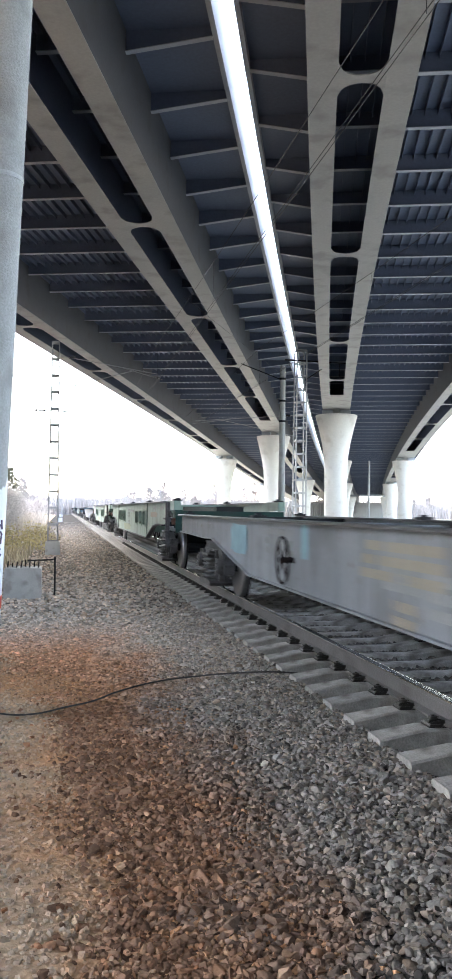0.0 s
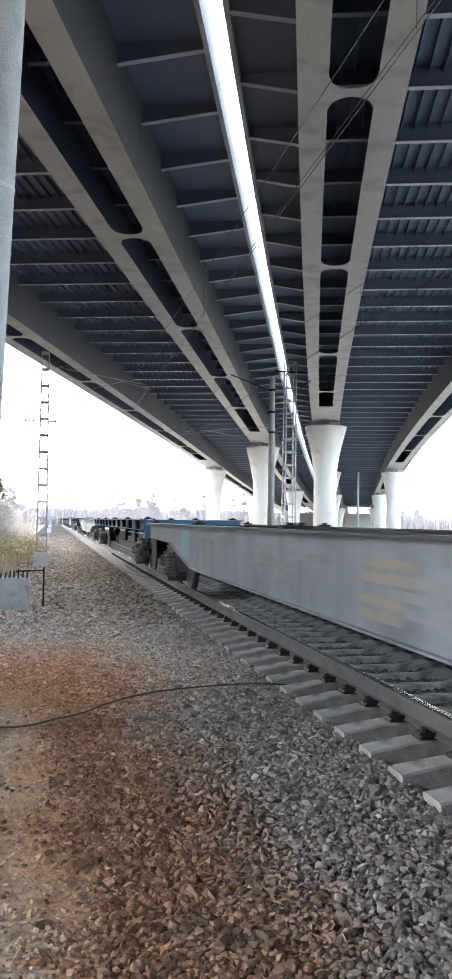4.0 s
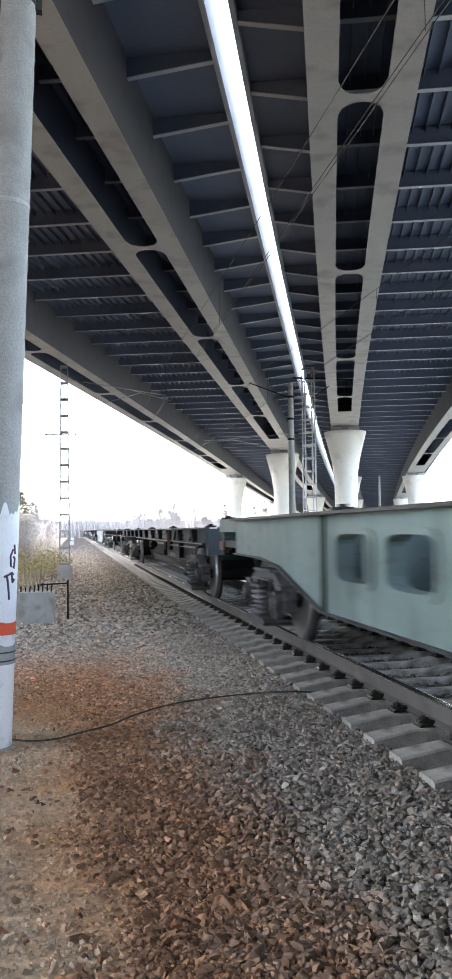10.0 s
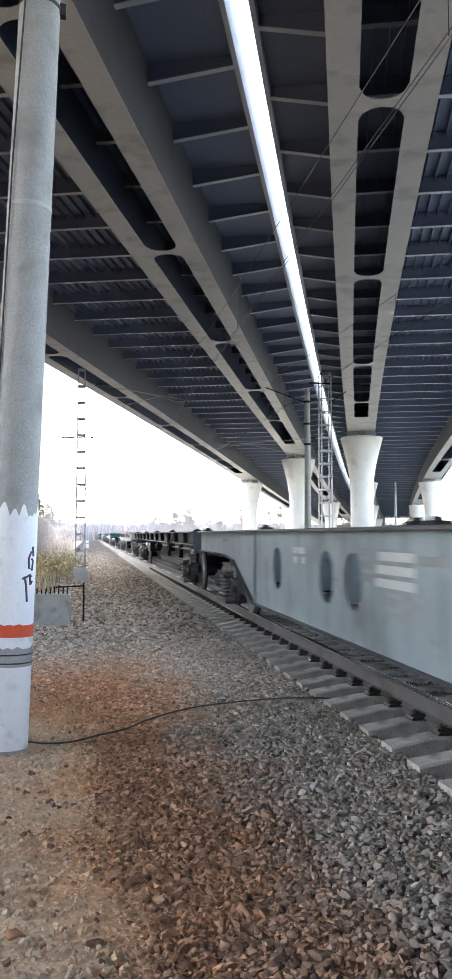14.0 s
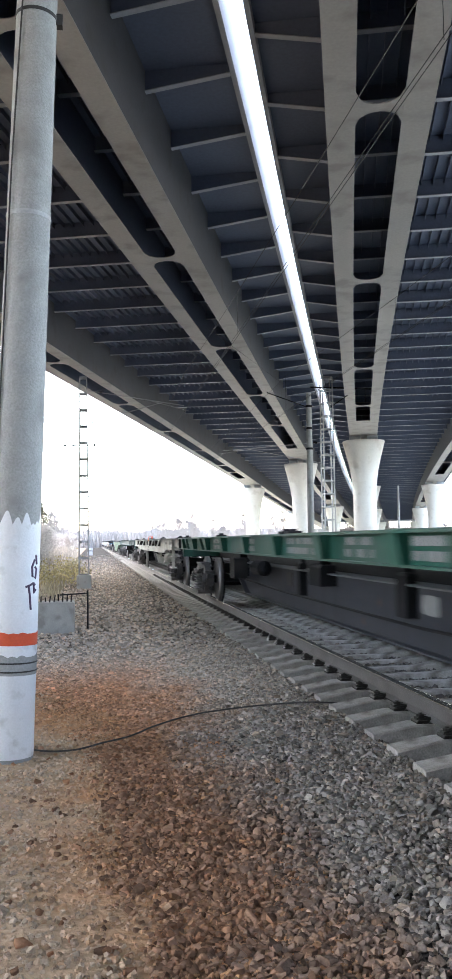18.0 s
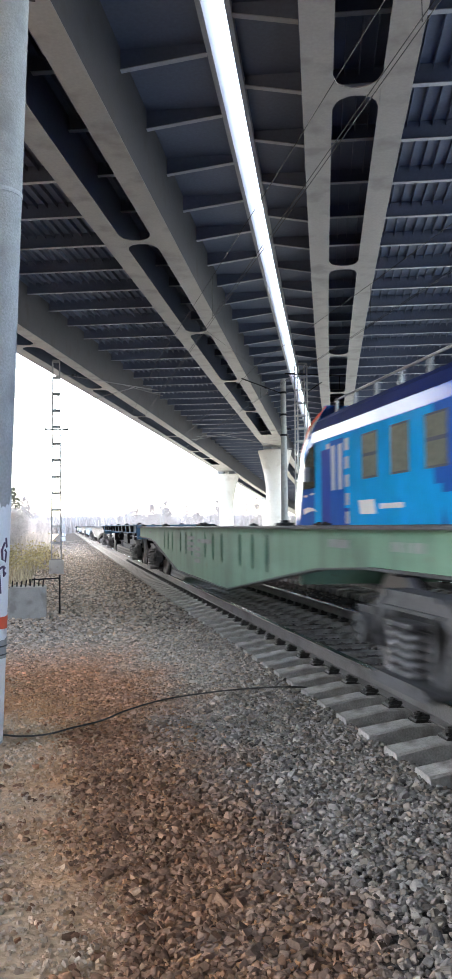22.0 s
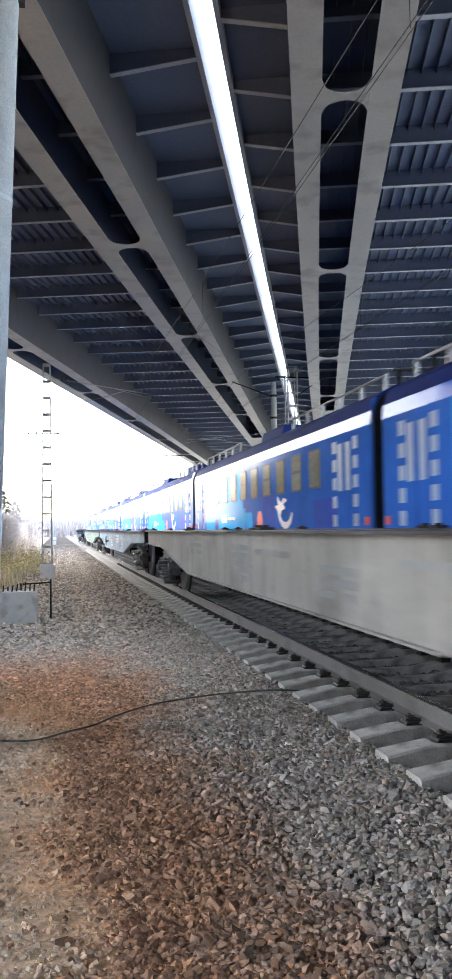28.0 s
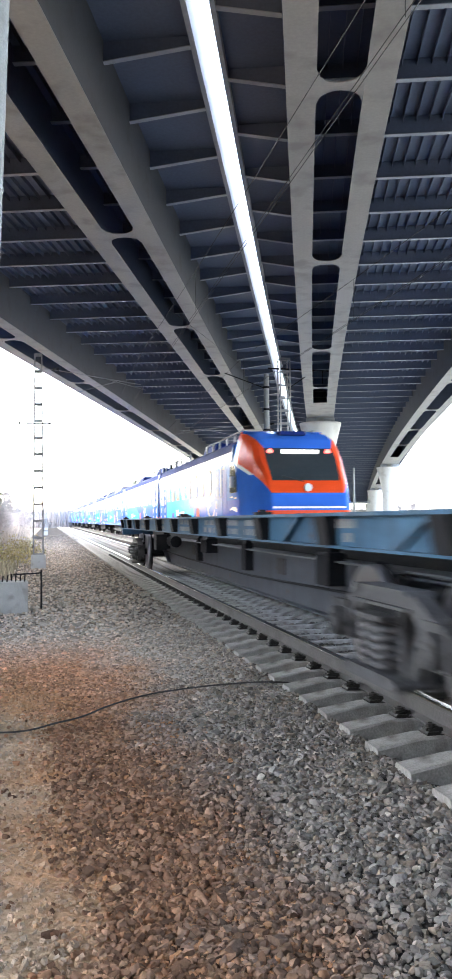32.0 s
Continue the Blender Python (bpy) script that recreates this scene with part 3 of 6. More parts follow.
def strip(g, prof, ss=STATIONS, close=True):
    """A profile of (lateral, height over the soffit) drawn along the viaduct."""
    n = len(prof)
    o = len(g.v)
    for s in ss:
        g.v.extend([on_bridge(x, s, h) for x, h in prof])
    for k in range(len(ss) - 1):
        for i in range(n if close else n - 1):
            j = (i + 1) % n
            g.f.append((o + k * n + i, o + k * n + j, o + (k + 1) * n + j, o + (k + 1) * n + i))
    if close:
        g.f.append(tuple(o + i for i in range(n - 1, -1, -1)))
        g.f.append(tuple(o + (len(ss) - 1) * n + i for i in range(n)))
    return g


def rect(x0, x1, h0, h1):
    return [(x0, h0), (x1, h0), (x1, h1), (x0, h1)]


HB = 1.68    # cross beams' underside over the soffit
HD = 2.22    # deck plate's underside
HALF, SLOT = 1.14, 0.50   # half width of a box girder, half width of the slots in its bottom plate


def girder(name, centre, bars, solids, parent):
    """A box girder whose bottom plate has long round-ended slots between cross plates."""
    gd = new(name)
    gd.parent = parent
    gd["label"] = "grey steel box girder with round-ended slots in its bottom plate"
    for s in (-1, 1):
        wx = centre + s * (HALF - 0.05)
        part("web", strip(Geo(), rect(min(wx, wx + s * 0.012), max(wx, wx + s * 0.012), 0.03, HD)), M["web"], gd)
        # inner skin in the dark deck tone carries the shade inside the box
        part("inner_web", strip(Geo(), rect(min(wx - s * 0.012, wx - s * 0.002), max(wx - s * 0.012, wx - s * 0.002), 0.03, HD)), M["deck"], gd, "inside of the web, toned dark for the shade in the box")
        x0, x1 = sorted((centre + s * HALF, centre + s * SLOT))
        part("bottom_flange", strip(Geo(), rect(x0, x1, 0.0, 0.03)), M["girder"], gd)
    for s in bars:
        g = Geo()
        w, d = 0.16, 0.55
        pts = []
        for i in range(13):
            t = -1 + i / 6
            pts.append((t * SLOT, w + d * (1 - math.sqrt(max(0, 1 - t * t)))))
        up, dn = [], []
        poly = [(x, y) for x, y in pts] + [(x, -y) for x, y in reversed(pts)]
        n = len(poly)
        o = len(g.v)
        for h in (0.002, 0.028):
            g.v.extend([on_bridge(centre + x, s + y, h) for x, y in poly])
        for i in range(12):
            a, b = i, i + 1
            c, e = n - 2 - i, n - 1 - i
            g.f.append((e, c, b, a))
            g.f.append((n + a, n + b, n + c, n + e))
            g.f.append((a, b, n + b, n + a))
            g.f.append((c, e, n + e, n + c))
        part("cross_plate", g, M["girder"], gd)
    for a, b in solids:
        part("bottom_plate", strip(Geo(), rect(centre - SLOT + 0.001, centre + SLOT - 0.001, 0.002, 0.028), steps((a, b, 3))), M["girder"], gd)
    return gd


def deck_plate(x0, x1, centres, parent):
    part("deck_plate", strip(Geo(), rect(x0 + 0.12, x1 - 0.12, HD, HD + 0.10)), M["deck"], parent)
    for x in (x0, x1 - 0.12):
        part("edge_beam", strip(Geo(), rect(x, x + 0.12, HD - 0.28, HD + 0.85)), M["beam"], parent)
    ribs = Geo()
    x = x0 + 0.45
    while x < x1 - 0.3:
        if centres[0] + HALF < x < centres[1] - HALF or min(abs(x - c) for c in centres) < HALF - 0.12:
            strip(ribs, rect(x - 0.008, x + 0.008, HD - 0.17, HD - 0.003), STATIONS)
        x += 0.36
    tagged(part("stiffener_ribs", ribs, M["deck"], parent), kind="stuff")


def cross_beam_meshes(x0, x1, ca, cb):
    """Beam between the girders, beams inside them and tapered brackets outside, as flanged plates."""
    out = []
    for a, b, ha, hb in ((ca + HALF - 0.03, cb - HALF + 0.03, HB, HB), (ca - HALF - 0.06, x0 + 0.13, HB, HD - 0.28), (cb + HALF + 0.06 - 0.1, x1 - 0.13, HB, HD - 0.28), (ca - HALF + 0.07, ca + HALF - 0.07, HB + 0.1, HB + 0.1), (cb - HALF + 0.07, cb + HALF - 0.07, HB + 0.1, HB + 0.1)):
        g = Geo()
        if a > b:
            a, b, ha, hb = b, a, hb, ha
        g.prism([(a, ha + 0.02), (b, hb + 0.02), (b, HD - 0.003), (a, HD - 0.003)], "y", -0.008, 0.008)
        g.prism([(a, ha), (b, hb), (b, hb + 0.02), (a, ha + 0.02)], "y", -0.085, 0.085)
        # web in the deck tone, flange pale: shade and reflected light put into colour
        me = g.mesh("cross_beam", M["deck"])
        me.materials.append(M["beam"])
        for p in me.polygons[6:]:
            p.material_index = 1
        out.append(me)
    return out


def viaduct(name, x0, x1, first, girders):
    vd = thing(name, "steel viaduct deck on box girders, painted grey, carried over the railway", "bridge", "viaduct decks")
    centres = [g[0] for g in girders]
    for c, bars, solids in girders:
        girder("box_girder", c, bars, solids, vd)
    deck_plate(x0, x1, centres, vd)
    meshes = cross_beam_meshes(x0, x1, *centres)
    s = first
    while s < 225:
        m = Matrix.Translation(on_bridge(0, s, 0)) @ Matrix.Rotation(-BETA - 2 * 0.000178 * max(0, s - 40) + 2 * 0.00022 * (40 - s if 0 < s < 40 else 0), 4, "Z")
        for me in meshes:
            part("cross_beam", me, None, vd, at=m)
        s += 3.0
    return vd


def bars_from(first, last, d):
    return [first + d * i for i in range(int((last - first) / d) + 1)]


viaduct("viaduct", -2.17, 12.2, -3.15, [
    (0.58, [-19, -7, 5.5, 17.7, 29.9, 45, 57] + bars_from(89, 101, 12) + bars_from(132, 144, 12) + bars_from(175, 187, 12), [(-240, -50), (63.5, 81), (106, 124), (149, 167), (192, 245)]),
    (9.35, bars_from(-19, 101, 12.5) + bars_from(132, 144, 12), [(-240, -50), (106, 124), (149, 167), (190, 245)])])
viaduct("viaduct", -18.0, -2.66, -4.7, [
    (-14.75, bars_from(-10, 91, 12.6) + [98] + bars_from(132, 150, 12), [(-240, -50), (105, 123), (165, 245)]),
    (-5.95, bars_from(-11.7, 66, 12.66) + bars_from(104, 130, 12), [(-240, -50), (78.5, 97), (140, 158), (190, 245)])])


def pier(x, s, top, group):
    p = on_bridge(x, s, 0)
    ob = thing("bridge_pier", "round white concrete pier with a flared head under a girder", "pier", group, at=pose(p[0], p[1], -0.4, 0, 0, -math.degrees(BETA)))
    h = EYE + top + 0.4
    prof = [(0.0, 0.95), (h - 4.6, 0.95), (h - 3.6, 1.0), (h - 2.4, 1.18), (h - 1.2, 1.46), (h - 0.3, 1.70), (h - 0.05, 1.76), (h, 1.72)]
    part("column", Geo().lathe(prof, 36, "z"), M["pier"], ob, smooth=True)
    for s2 in (-1, 1):
        g = Geo().box(s2 * 0.75 - 0.35, s2 * 0.75 + 0.35, -0.4, 0.4, h, h + 0.16)
        g.box(s2 * 0.75 - 0.45, s2 * 0.75 + 0.45, -0.5, 0.5, h + 0.16, h + 0.40)
        part("bearing", g, M["beam"], ob, "grey steel bearing")
    return ob


for x, s in ((0.58, 72), (0.58, 115), (0.58, 158), (0.58, 201), (9.35, 115), (9.35, 158), (9.35, 201), (-5.95, 88), (-14.75, 114), (-5.95, 150), (-14.75, 165)):
    pier(x, s, soffit(s) - 0.40, "viaduct piers")
g = Geo().box(-19, 13.5, 243, 262, -2.2, 4.2)
ab = single("abutment", g, M["concrete"], "pale concrete abutment at the far end of the viaduct", "abutment", kind="structure")
ab.matrix_basis = Matrix.Rotation(-BETA, 4, "Z") @ Matrix.Translation((7, 0, 0))


# unseen walls added behind the camera to hold off light from the back
for x0, x1 in ((-60, 1.0), (10.6, 60)):
    g = Geo().box(x0, x1, -17, -14, -1.0, 8.6)
    single("unseen_back_wall", g, M["rear_block"], "dark wall added unseen behind the camera to cut light from there", "wall", kind="structure")


# ---- masts, wires, the near pole ----
def lattice_mast(x, y, h, base, top, group):
    ob = thing("lattice_mast", "grey steel lattice catenary mast on a concrete footing", "mast", group, at=pose(x, y, -0.25))
    part("footing", Geo().slab(-base * 0.75, base * 0.75, -base * 0.75, base * 0.75, -0.2, 0.52, 0.04), M["whitewash"], ob, "whitewashed concrete footing")
    z0 = 0.52
    legs = []
    for sx in (-1, 1):
        for sy in (-1, 1):
            part("leg", Geo().tube((sx * base / 2, sy * base / 2, z0), (sx * top / 2, sy * top / 2, h), 0.035 if base < 0.6 else 0.055, 0.03 if base < 0.6 else 0.05, 4), M["mast"], ob)
    k = int((h - z0) / (0.62 if base < 0.6 else 0.77))
    for i in range(k + 1):
        t = i / k
        w = (base + (top - base) * t) / 2
        z = z0 + (h - z0) * t
        o, n = w + 0.012, w - 0.012
        g = Geo().add([(sx * q, sy * q, z + dz) for dz in (-0.04, 0.04) for q in (o, n) for sx, sy in ((-1, -1), (1, -1), (1, 1), (-1, 1))],
                      [f for i2 in range(4) for j2 in ((i2 + 1) % 4,) for f in ((i2, j2, 8 + j2, 8 + i2), (4 + i2, 12 + i2, 12 + j2, 4 + j2), (i2, 4 + i2, 4 + j2, j2), (8 + i2, 8 + j2, 12 + j2, 12 + i2))])
        part("batten", g, M["mast"], ob)
    return ob


def cantilever(parent, x0, z, x1, zc):
    """A bracket arm that reaches from a mast to the wires."""
    g = Geo()
    g.tube((x0, 0, z + 1.3), (x1, 0, z + 0.75), 0.016, n=6)
    g.tube((x0, 0, z), (x1 - (x1 - x0) * 0.25, 0, z + 0.85), 0.016, n=6)
    g.tube((x1 - (x1 - x0) * 0.15, 0, z + 0.80), (x1 - (x1 - x0) * 0.15, 0, zc + 0.35), 0.010, n=6)
    g.tube((x1 - (x1 - x0) * 0.35, 0, zc + 0.38), (x1 + (x1 - x0) * 0.05, 0, zc), 0.010, n=6)
    part("cantilever", g, M["mast"], parent)
    gi = Geo()
    for s in range(5):
        gi.lathe([(s * 0.05, 0.03), (s * 0.05 + 0.015, 0.075), (s * 0.05 + 0.03, 0.03)], 10, "x", (x0 + (0.35 if x1 > x0 else -0.6), 0, z + 1.27))
    part("insulator", gi, M["steel_dark"], parent)


CONTACT, MESSENGER = 6.69, 8.15
left_mast = lattice_mast(-0.33, 33.4, 8.2, 0.37, 0.26, "catenary masts")
cantilever(left_mast, 0.2, 6.4, XC + 0.33, CONTACT + 0.25)
g = Geo().tube((-0.75, 0, 5.55), (0.5, 0, 5.55), 0.022, n=6)
for i in (-0.7, -0.4, 0.42):
    g.lathe([(5.5, 0.015), (5.55, 0.035), (5.64, 0.015)], 8, "z", (i, 0, 0))
part("cross_arm", g, M["steel_dark"], left_mast)
mast_b = lattice_mast(14.3, 50.4, 11.7, 0.66, 0.60, "catenary masts")
cantilever(mast_b, -0.3, 6.4, XE - 14.3, CONTACT + 0.25)
g = Geo().tube((-1.0, 0, 11.1), (2.9, 0, 11.05), 0.05, n=6).tube((2.5, 0, 11.1), (2.5, 0, 10.2), 0.02, n=6).tube((0.3, 0, 9.9), (1.9, 0, 11.0), 0.03, n=6)
part("cross_arm", g, M["steel_dark"], mast_b)
for yy in (112, 175, 240):
    lattice_mast(-0.33, yy, 9.6, 0.44, 0.26, "catenary masts")
    lattice_mast(13.2, yy + 6, 9.6, 0.44, 0.26, "catenary masts")
pm = thing("concrete_mast", "slender spun concrete catenary mast beside the far track", "mast", "catenary masts", at=pose(12.6, 48.2, -0.4))
part("shaft", Geo().lathe([(0, 0.215), (10.4, 0.155), (10.5, 0.14)], 20, "z"), M["pole"], pm, smooth=True)
g = Geo()
for z in (9.7, 8.4, 7.2):
    part("clamp_ring", Geo().lathe([(z - 0.06, 0.2), (z + 0.06, 0.2)], 12, "z"), M["steel_dark"], pm)
g.tube((-0.2, 0, 9.7), (-2.6, -0.5, 10.4), 0.03, n=6)
part("bracket", g, M["steel_dark"], pm)
rm = thing("concrete_mast", "slender concrete post standing far under the viaduct", "mast", "catenary masts", at=pose(34.9, 93.7, -0.4))
part("shaft", Geo().lathe([(0, 0.16), (7.9, 0.12)], 16, "z"), M["pole"], rm, smooth=True)


def wire(name, pts, r, label):
    return single(name, Geo().path(pts, r, 5), M["wire"], label, "wire", "overhead wires")


for xc in (XC, XE):
    spans = [(-30, 33.4), (33.4, 112), (112, 175), (175, 240), (240, 330)]
    for dx in (-0.03, 0.03):
        wire("contact_wire", [(xc + dx, -30, CONTACT), (xc + dx, 330, CONTACT)], 0.006, "thin dark contact wire strung over the track")
    pts = []
    for a, b in spans:
        for i in range(10):
            t = i / 10
            pts.append((xc, a + (b - a) * t, MESSENGER - 0.7 * 4 * t * (1 - t) * min(1, (b - a) / 70)))
    pts.append((xc, 330, MESSENGER))
    wire("messenger_wire", pts, 0.007, "sagging messenger wire above the contact wire")
    for p in pts[2::2]:
        if p[1] < 160 and p[2] - CONTACT > 0.15:
            wire("dropper", [(xc, p[1], CONTACT), (xc, p[1], p[2])], 0.005, "short dropper wire between messenger and contact wire")
wire("feeder_cable", [(-1.7, -30, 8.2), (-1.6, 33.4, 5.6), (-1.6, 112, 5.6), (-1.6, 240, 5.6)], 0.008, "feeder cable running along the masts")
wire("anchor_wire", [(XC, 26.0, MESSENGER), (12.6, 48.2, 9.5)], 0.006, "wire drawn from the track to the concrete mast")

pole = thing("concrete_pole", "tall round concrete pole, whitewashed foot with a red ring, graffiti", "pole", at=pose(-0.715, 7.45, -0.25, -0.3, 2.2, 0))


def pole_r(z):
    return 0.216 - 0.0058 * z


part("shaft", Geo().lathe([(-0.2, pole_r(0))] + [(z, pole_r(z)) for z in (0, 2, 4, 6, 8, 10.5)], 40, "z"), M["pole"], pole, smooth=True)


def ring(z0, z1, proud, ragged=0.0):
    g = Geo()
    n = 120
    for i in range(n):
        a = 2 * math.pi * i / n
        zt = z1 + ragged * (2.2 * abs(noise.noise((math.cos(a) * 2.2, math.sin(a) * 2.2, 1.7))) - 0.6)
        for z in (z0, z0 + (zt - z0) * 0.5, zt):
            r = pole_r(z) + proud
            g.v.append((r * math.cos(a), r * math.sin(a), z))
    for i in range(n):
        j = (i + 1) % n
        for k in range(2):
            g.f.append((3 * i + k, 3 * j + k, 3 * j + k + 1, 3 * i + k + 1))
    return g


part("whitewash", ring(0.02, 2.01, 0.002, 0.11), M["whitewash"], pole, "ragged whitewash coat", True)
part("red_ring", ring(0.945, 1.05, 0.004, 0.012), M["red"], pole, "painted red ring", True)
part("grey_patch", ring(0.70, 0.86, 0.004, 0.02), M["pole"], pole, "bare concrete ring", True)
for z in (0.73, 0.80):
    part("binding_wire", Geo().lathe([(z - 0.006, pole_r(z) + 0.006), (z, pole_r(z) + 0.013), (z + 0.006, pole_r(z) + 0.006)], 40, "z"), M["wire"], pole)
part("clamp_band", Geo().lathe([(4.62, pole_r(4.6) + 0.004), (4.64, pole_r(4.6) + 0.006), (4.66, pole_r(4.6) + 0.004)], 40, "z"), M["mast"], pole)
part("clamp", Geo().lathe([(6.455, pole_r(6.4) + 0.005), (6.485, pole_r(6.4) + 0.006)], 30, "z").box(0.15, 0.23, -0.04, 0.04, 6.42, 6.52), M["wire"], pole)
part("down_conductor", Geo().path([(-0.16, -0.135, 0.1), (-0.165, -0.13, 3), (-0.15, -0.14, 5), (-0.10, -0.17, 7), (-0.11, -0.15, 10)], 0.008), M["wire"], pole)
for pts in ([(-34, 1.66), (-42, 1.60), (-40, 1.52), (-30, 1.50), (-27, 1.58), (-33, 1.60)], [(-58, 1.43), (-48, 1.44), (-38, 1.46), (-30, 1.45)], [(-51, 1.45), (-46, 1.36), (-42, 1.24)], [(-36, 1.47), (-33, 1.38), (-27, 1.41)], [(-30, 1.70), (-26, 1.62)]):
    q = [((pole_r(z) + 0.003) * math.cos(radians(a)), (pole_r(z) + 0.003) * math.sin(radians(a)), z) for a, z in pts]
    part("graffiti_stroke", Geo().path(q, 0.010, 6), M["ink"], pole, "dark purple sprayed scribble")

cb = thing("concrete_block", "weathered concrete foundation block with rusty anchor bolts", "foundation", at=pose(-0.72, 17.5, -0.25))
part("block", Geo().slab(-0.36, 0.36, -0.35, 0.35, -0.1, 0.60, 0.03), M["concrete"], cb)
rnd = random.Random(3)
for i in range(8):
    x = -0.30 + 0.085 * i
    part("anchor_bolt", Geo().tube((x, rnd.uniform(-0.2, 0.2), 0.58), (x + rnd.uniform(-0.02, 0.02), 0, 0.68 + 0.1 * rnd.random()), 0.014, n=6), M["steel_dark"], cb)
bar = thing("barrier_rail", "thin rusty steel post with a bar reaching to the block", "railing", at=pose(-0.10, 17.75, -0.25))
part("post", Geo().tube((0, 0, -0.2), (0, 0, 0.80), 0.019, n=8), M["steel_dark"], bar)
part("bar", Geo().tube((-0.55, -0.05, 0.72), (0.0, 0, 0.74), 0.015, n=8), M["steel_dark"], bar)

pts = []
for x, y in ((-1.7, 8.9), (-0.95, 8.15), (-0.52, 7.52), (-0.21, 7.38), (0.11, 7.55), (0.33, 7.75), (0.58, 8.07), (0.96, 8.33), (1.28, 8.41), (1.76, 8.33), (2.23, 8.18), (2.8, 8.1)):
    pts.append((x, y, ground_z(x, y) + 0.05))
cu = bpy.data.curves.new("ground_cable", "CURVE")
cu.dimensions, cu.bevel_depth, cu.bevel_resolution = "3D", 0.008, 3
sp = cu.splines.new("BEZIER")
sp.bezier_points.add(len(pts) - 1)
for b, p in zip(sp.bezier_points, pts):
    b.co, b.handle_left_type, b.handle_right_type = p, "AUTO", "AUTO"
cu.materials.append(M["black"])
tagged(new("ground_cable", cu), "black cable lying loosely over the ballast", "cable")


# ---- freight train ----
LENGTH, BASE = 25.62, 18.9
R = 0.475
CACHE = {}


def cached(key, make):
    if key not in CACHE:
        CACHE[key] = make()
    return CACHE[key]


def wheel_mesh():
    prof = [(-0.065, 0.11), (-0.065, 0.16), (-0.03, 0.20), (-0.02, 0.36), (-0.062, 0.40), (-0.065, 0.455), (-0.06, R - 0.004), (0.03, R), (0.045, R + 0.022), (0.06, R + 0.026), (0.068, 0.45), (0.068, 0.40), (0.02, 0.36), (0.02, 0.20), (0.065, 0.16), (0.065, 0.11)]
    return Geo().lathe(prof, 40, "x").mesh("wheel", M["wheel"], True)


def tread_mesh():
    return Geo().lathe([(-0.066, 0.452), (-0.067, R - 0.012), (-0.064, R - 0.002), (0.03, R + 0.0015), (0.03, R - 0.006)], 40, "x").mesh("tread", M["tread"], True)


def side_frame_mesh():
    """Cast frame: arched top chord, sloped struts, a low spring seat and an open middle window."""
    g = Geo()
    top = [(-1.17, 0.50), (-1.15, 0.60), (-1.08, 0.645), (-0.85, 0.67), (-0.58, 0.79), (-0.48, 0.82), (0.48, 0.82), (0.58, 0.79), (0.85, 0.67), (1.08, 0.645), (1.15, 0.60), (1.17, 0.50)]
    bot = [(1.05, 0.46), (0.78, 0.46), (0.70, 0.54), (0.44, 0.69), (-0.44, 0.69), (-0.70, 0.54), (-0.78, 0.46), (-1.05, 0.46)]
    g.prism(top + bot, "x", -0.07, 0.07)
    g.prism([(-0.52, 0.79), (0.52, 0.79), (0.50, 0.83), (-0.50, 0.83)], "x", -0.11, 0.11)
    g.prism([(-0.50, 0.68), (0.50, 0.68), (0.52, 0.705), (-0.52, 0.705)], "x", -0.11, 0.11)
    for s in (-1, 1):
        g.prism([(s * 0.74, 0.55), (s * 0.60, 0.62), (s * 0.38, 0.17), (s * 0.46, 0.12)], "x", -0.05, 0.05)
        g.prism([(s * 0.31, 0.70), (s * 0.39, 0.70), (s * 0.41, 0.20), (s * 0.34, 0.20)], "x", -0.085, 0.085)
        g.box(-0.085, 0.085, s * 0.925 - 0.20, s * 0.925 - 0.145, 0.34, 0.62)
        g.box(-0.085, 0.085, s * 0.925 + 0.145, s * 0.925 + 0.20, 0.34, 0.62)
        g.box(-0.11, 0.11, s * 0.925 - 0.17, s * 0.925 + 0.17, 0.60, 0.66)
    g.prism([(-0.50, 0.12), (0.50, 0.12), (0.56, 0.17), (0.46, 0.21), (-0.46, 0.21), (-0.56, 0.17)], "x", -0.21, 0.21)
    return g.mesh("side_frame", M["bogie_cast"])


def axle_box_mesh():
    g = Geo().lathe([(-0.17, 0.09), (-0.165, 0.12), (-0.08, 0.135), (0.05, 0.135)], 20, "x")
    for i in range(3):
        a = 2 * math.pi * i / 3
        g.lathe([(-0.19, 0.02), (-0.165, 0.02)], 6, "x", (0, 0.06 * math.cos(a), 0.06 * math.sin(a)))
    return g.mesh("axle_box", M["bogie_cast"])


def spring_mesh():
    pts = [(0.102 * math.cos(a), 0.102 * math.sin(a), 0.225 + 0.36 * a / (2 * math.pi * 5.5)) for a in [i * math.pi / 6 for i in range(67)]]
    return Geo().path(pts, 0.0205, 6).mesh("coil_spring", M["spring"])


def bolster_mesh():
    g = Geo().prism([(-0.93, 0.56), (0.93, 0.56), (0.93, 0.68), (0.6, 0.80), (-0.6, 0.80), (-0.93, 0.68)], "y", -0.2, 0.2)
    g.lathe([(0.80, 0.2), (0.86, 0.2)], 16, "z")
    return g.mesh("bolster", M["steel_dark"])


def axle_mesh():
    return Geo().lathe([(-1.02, 0.065), (-0.8, 0.1), (-0.6, 0.085), (0.6, 0.085), (0.8, 0.1), (1.02, 0.065)], 14, "x").mesh("axle", M["steel_dark"])


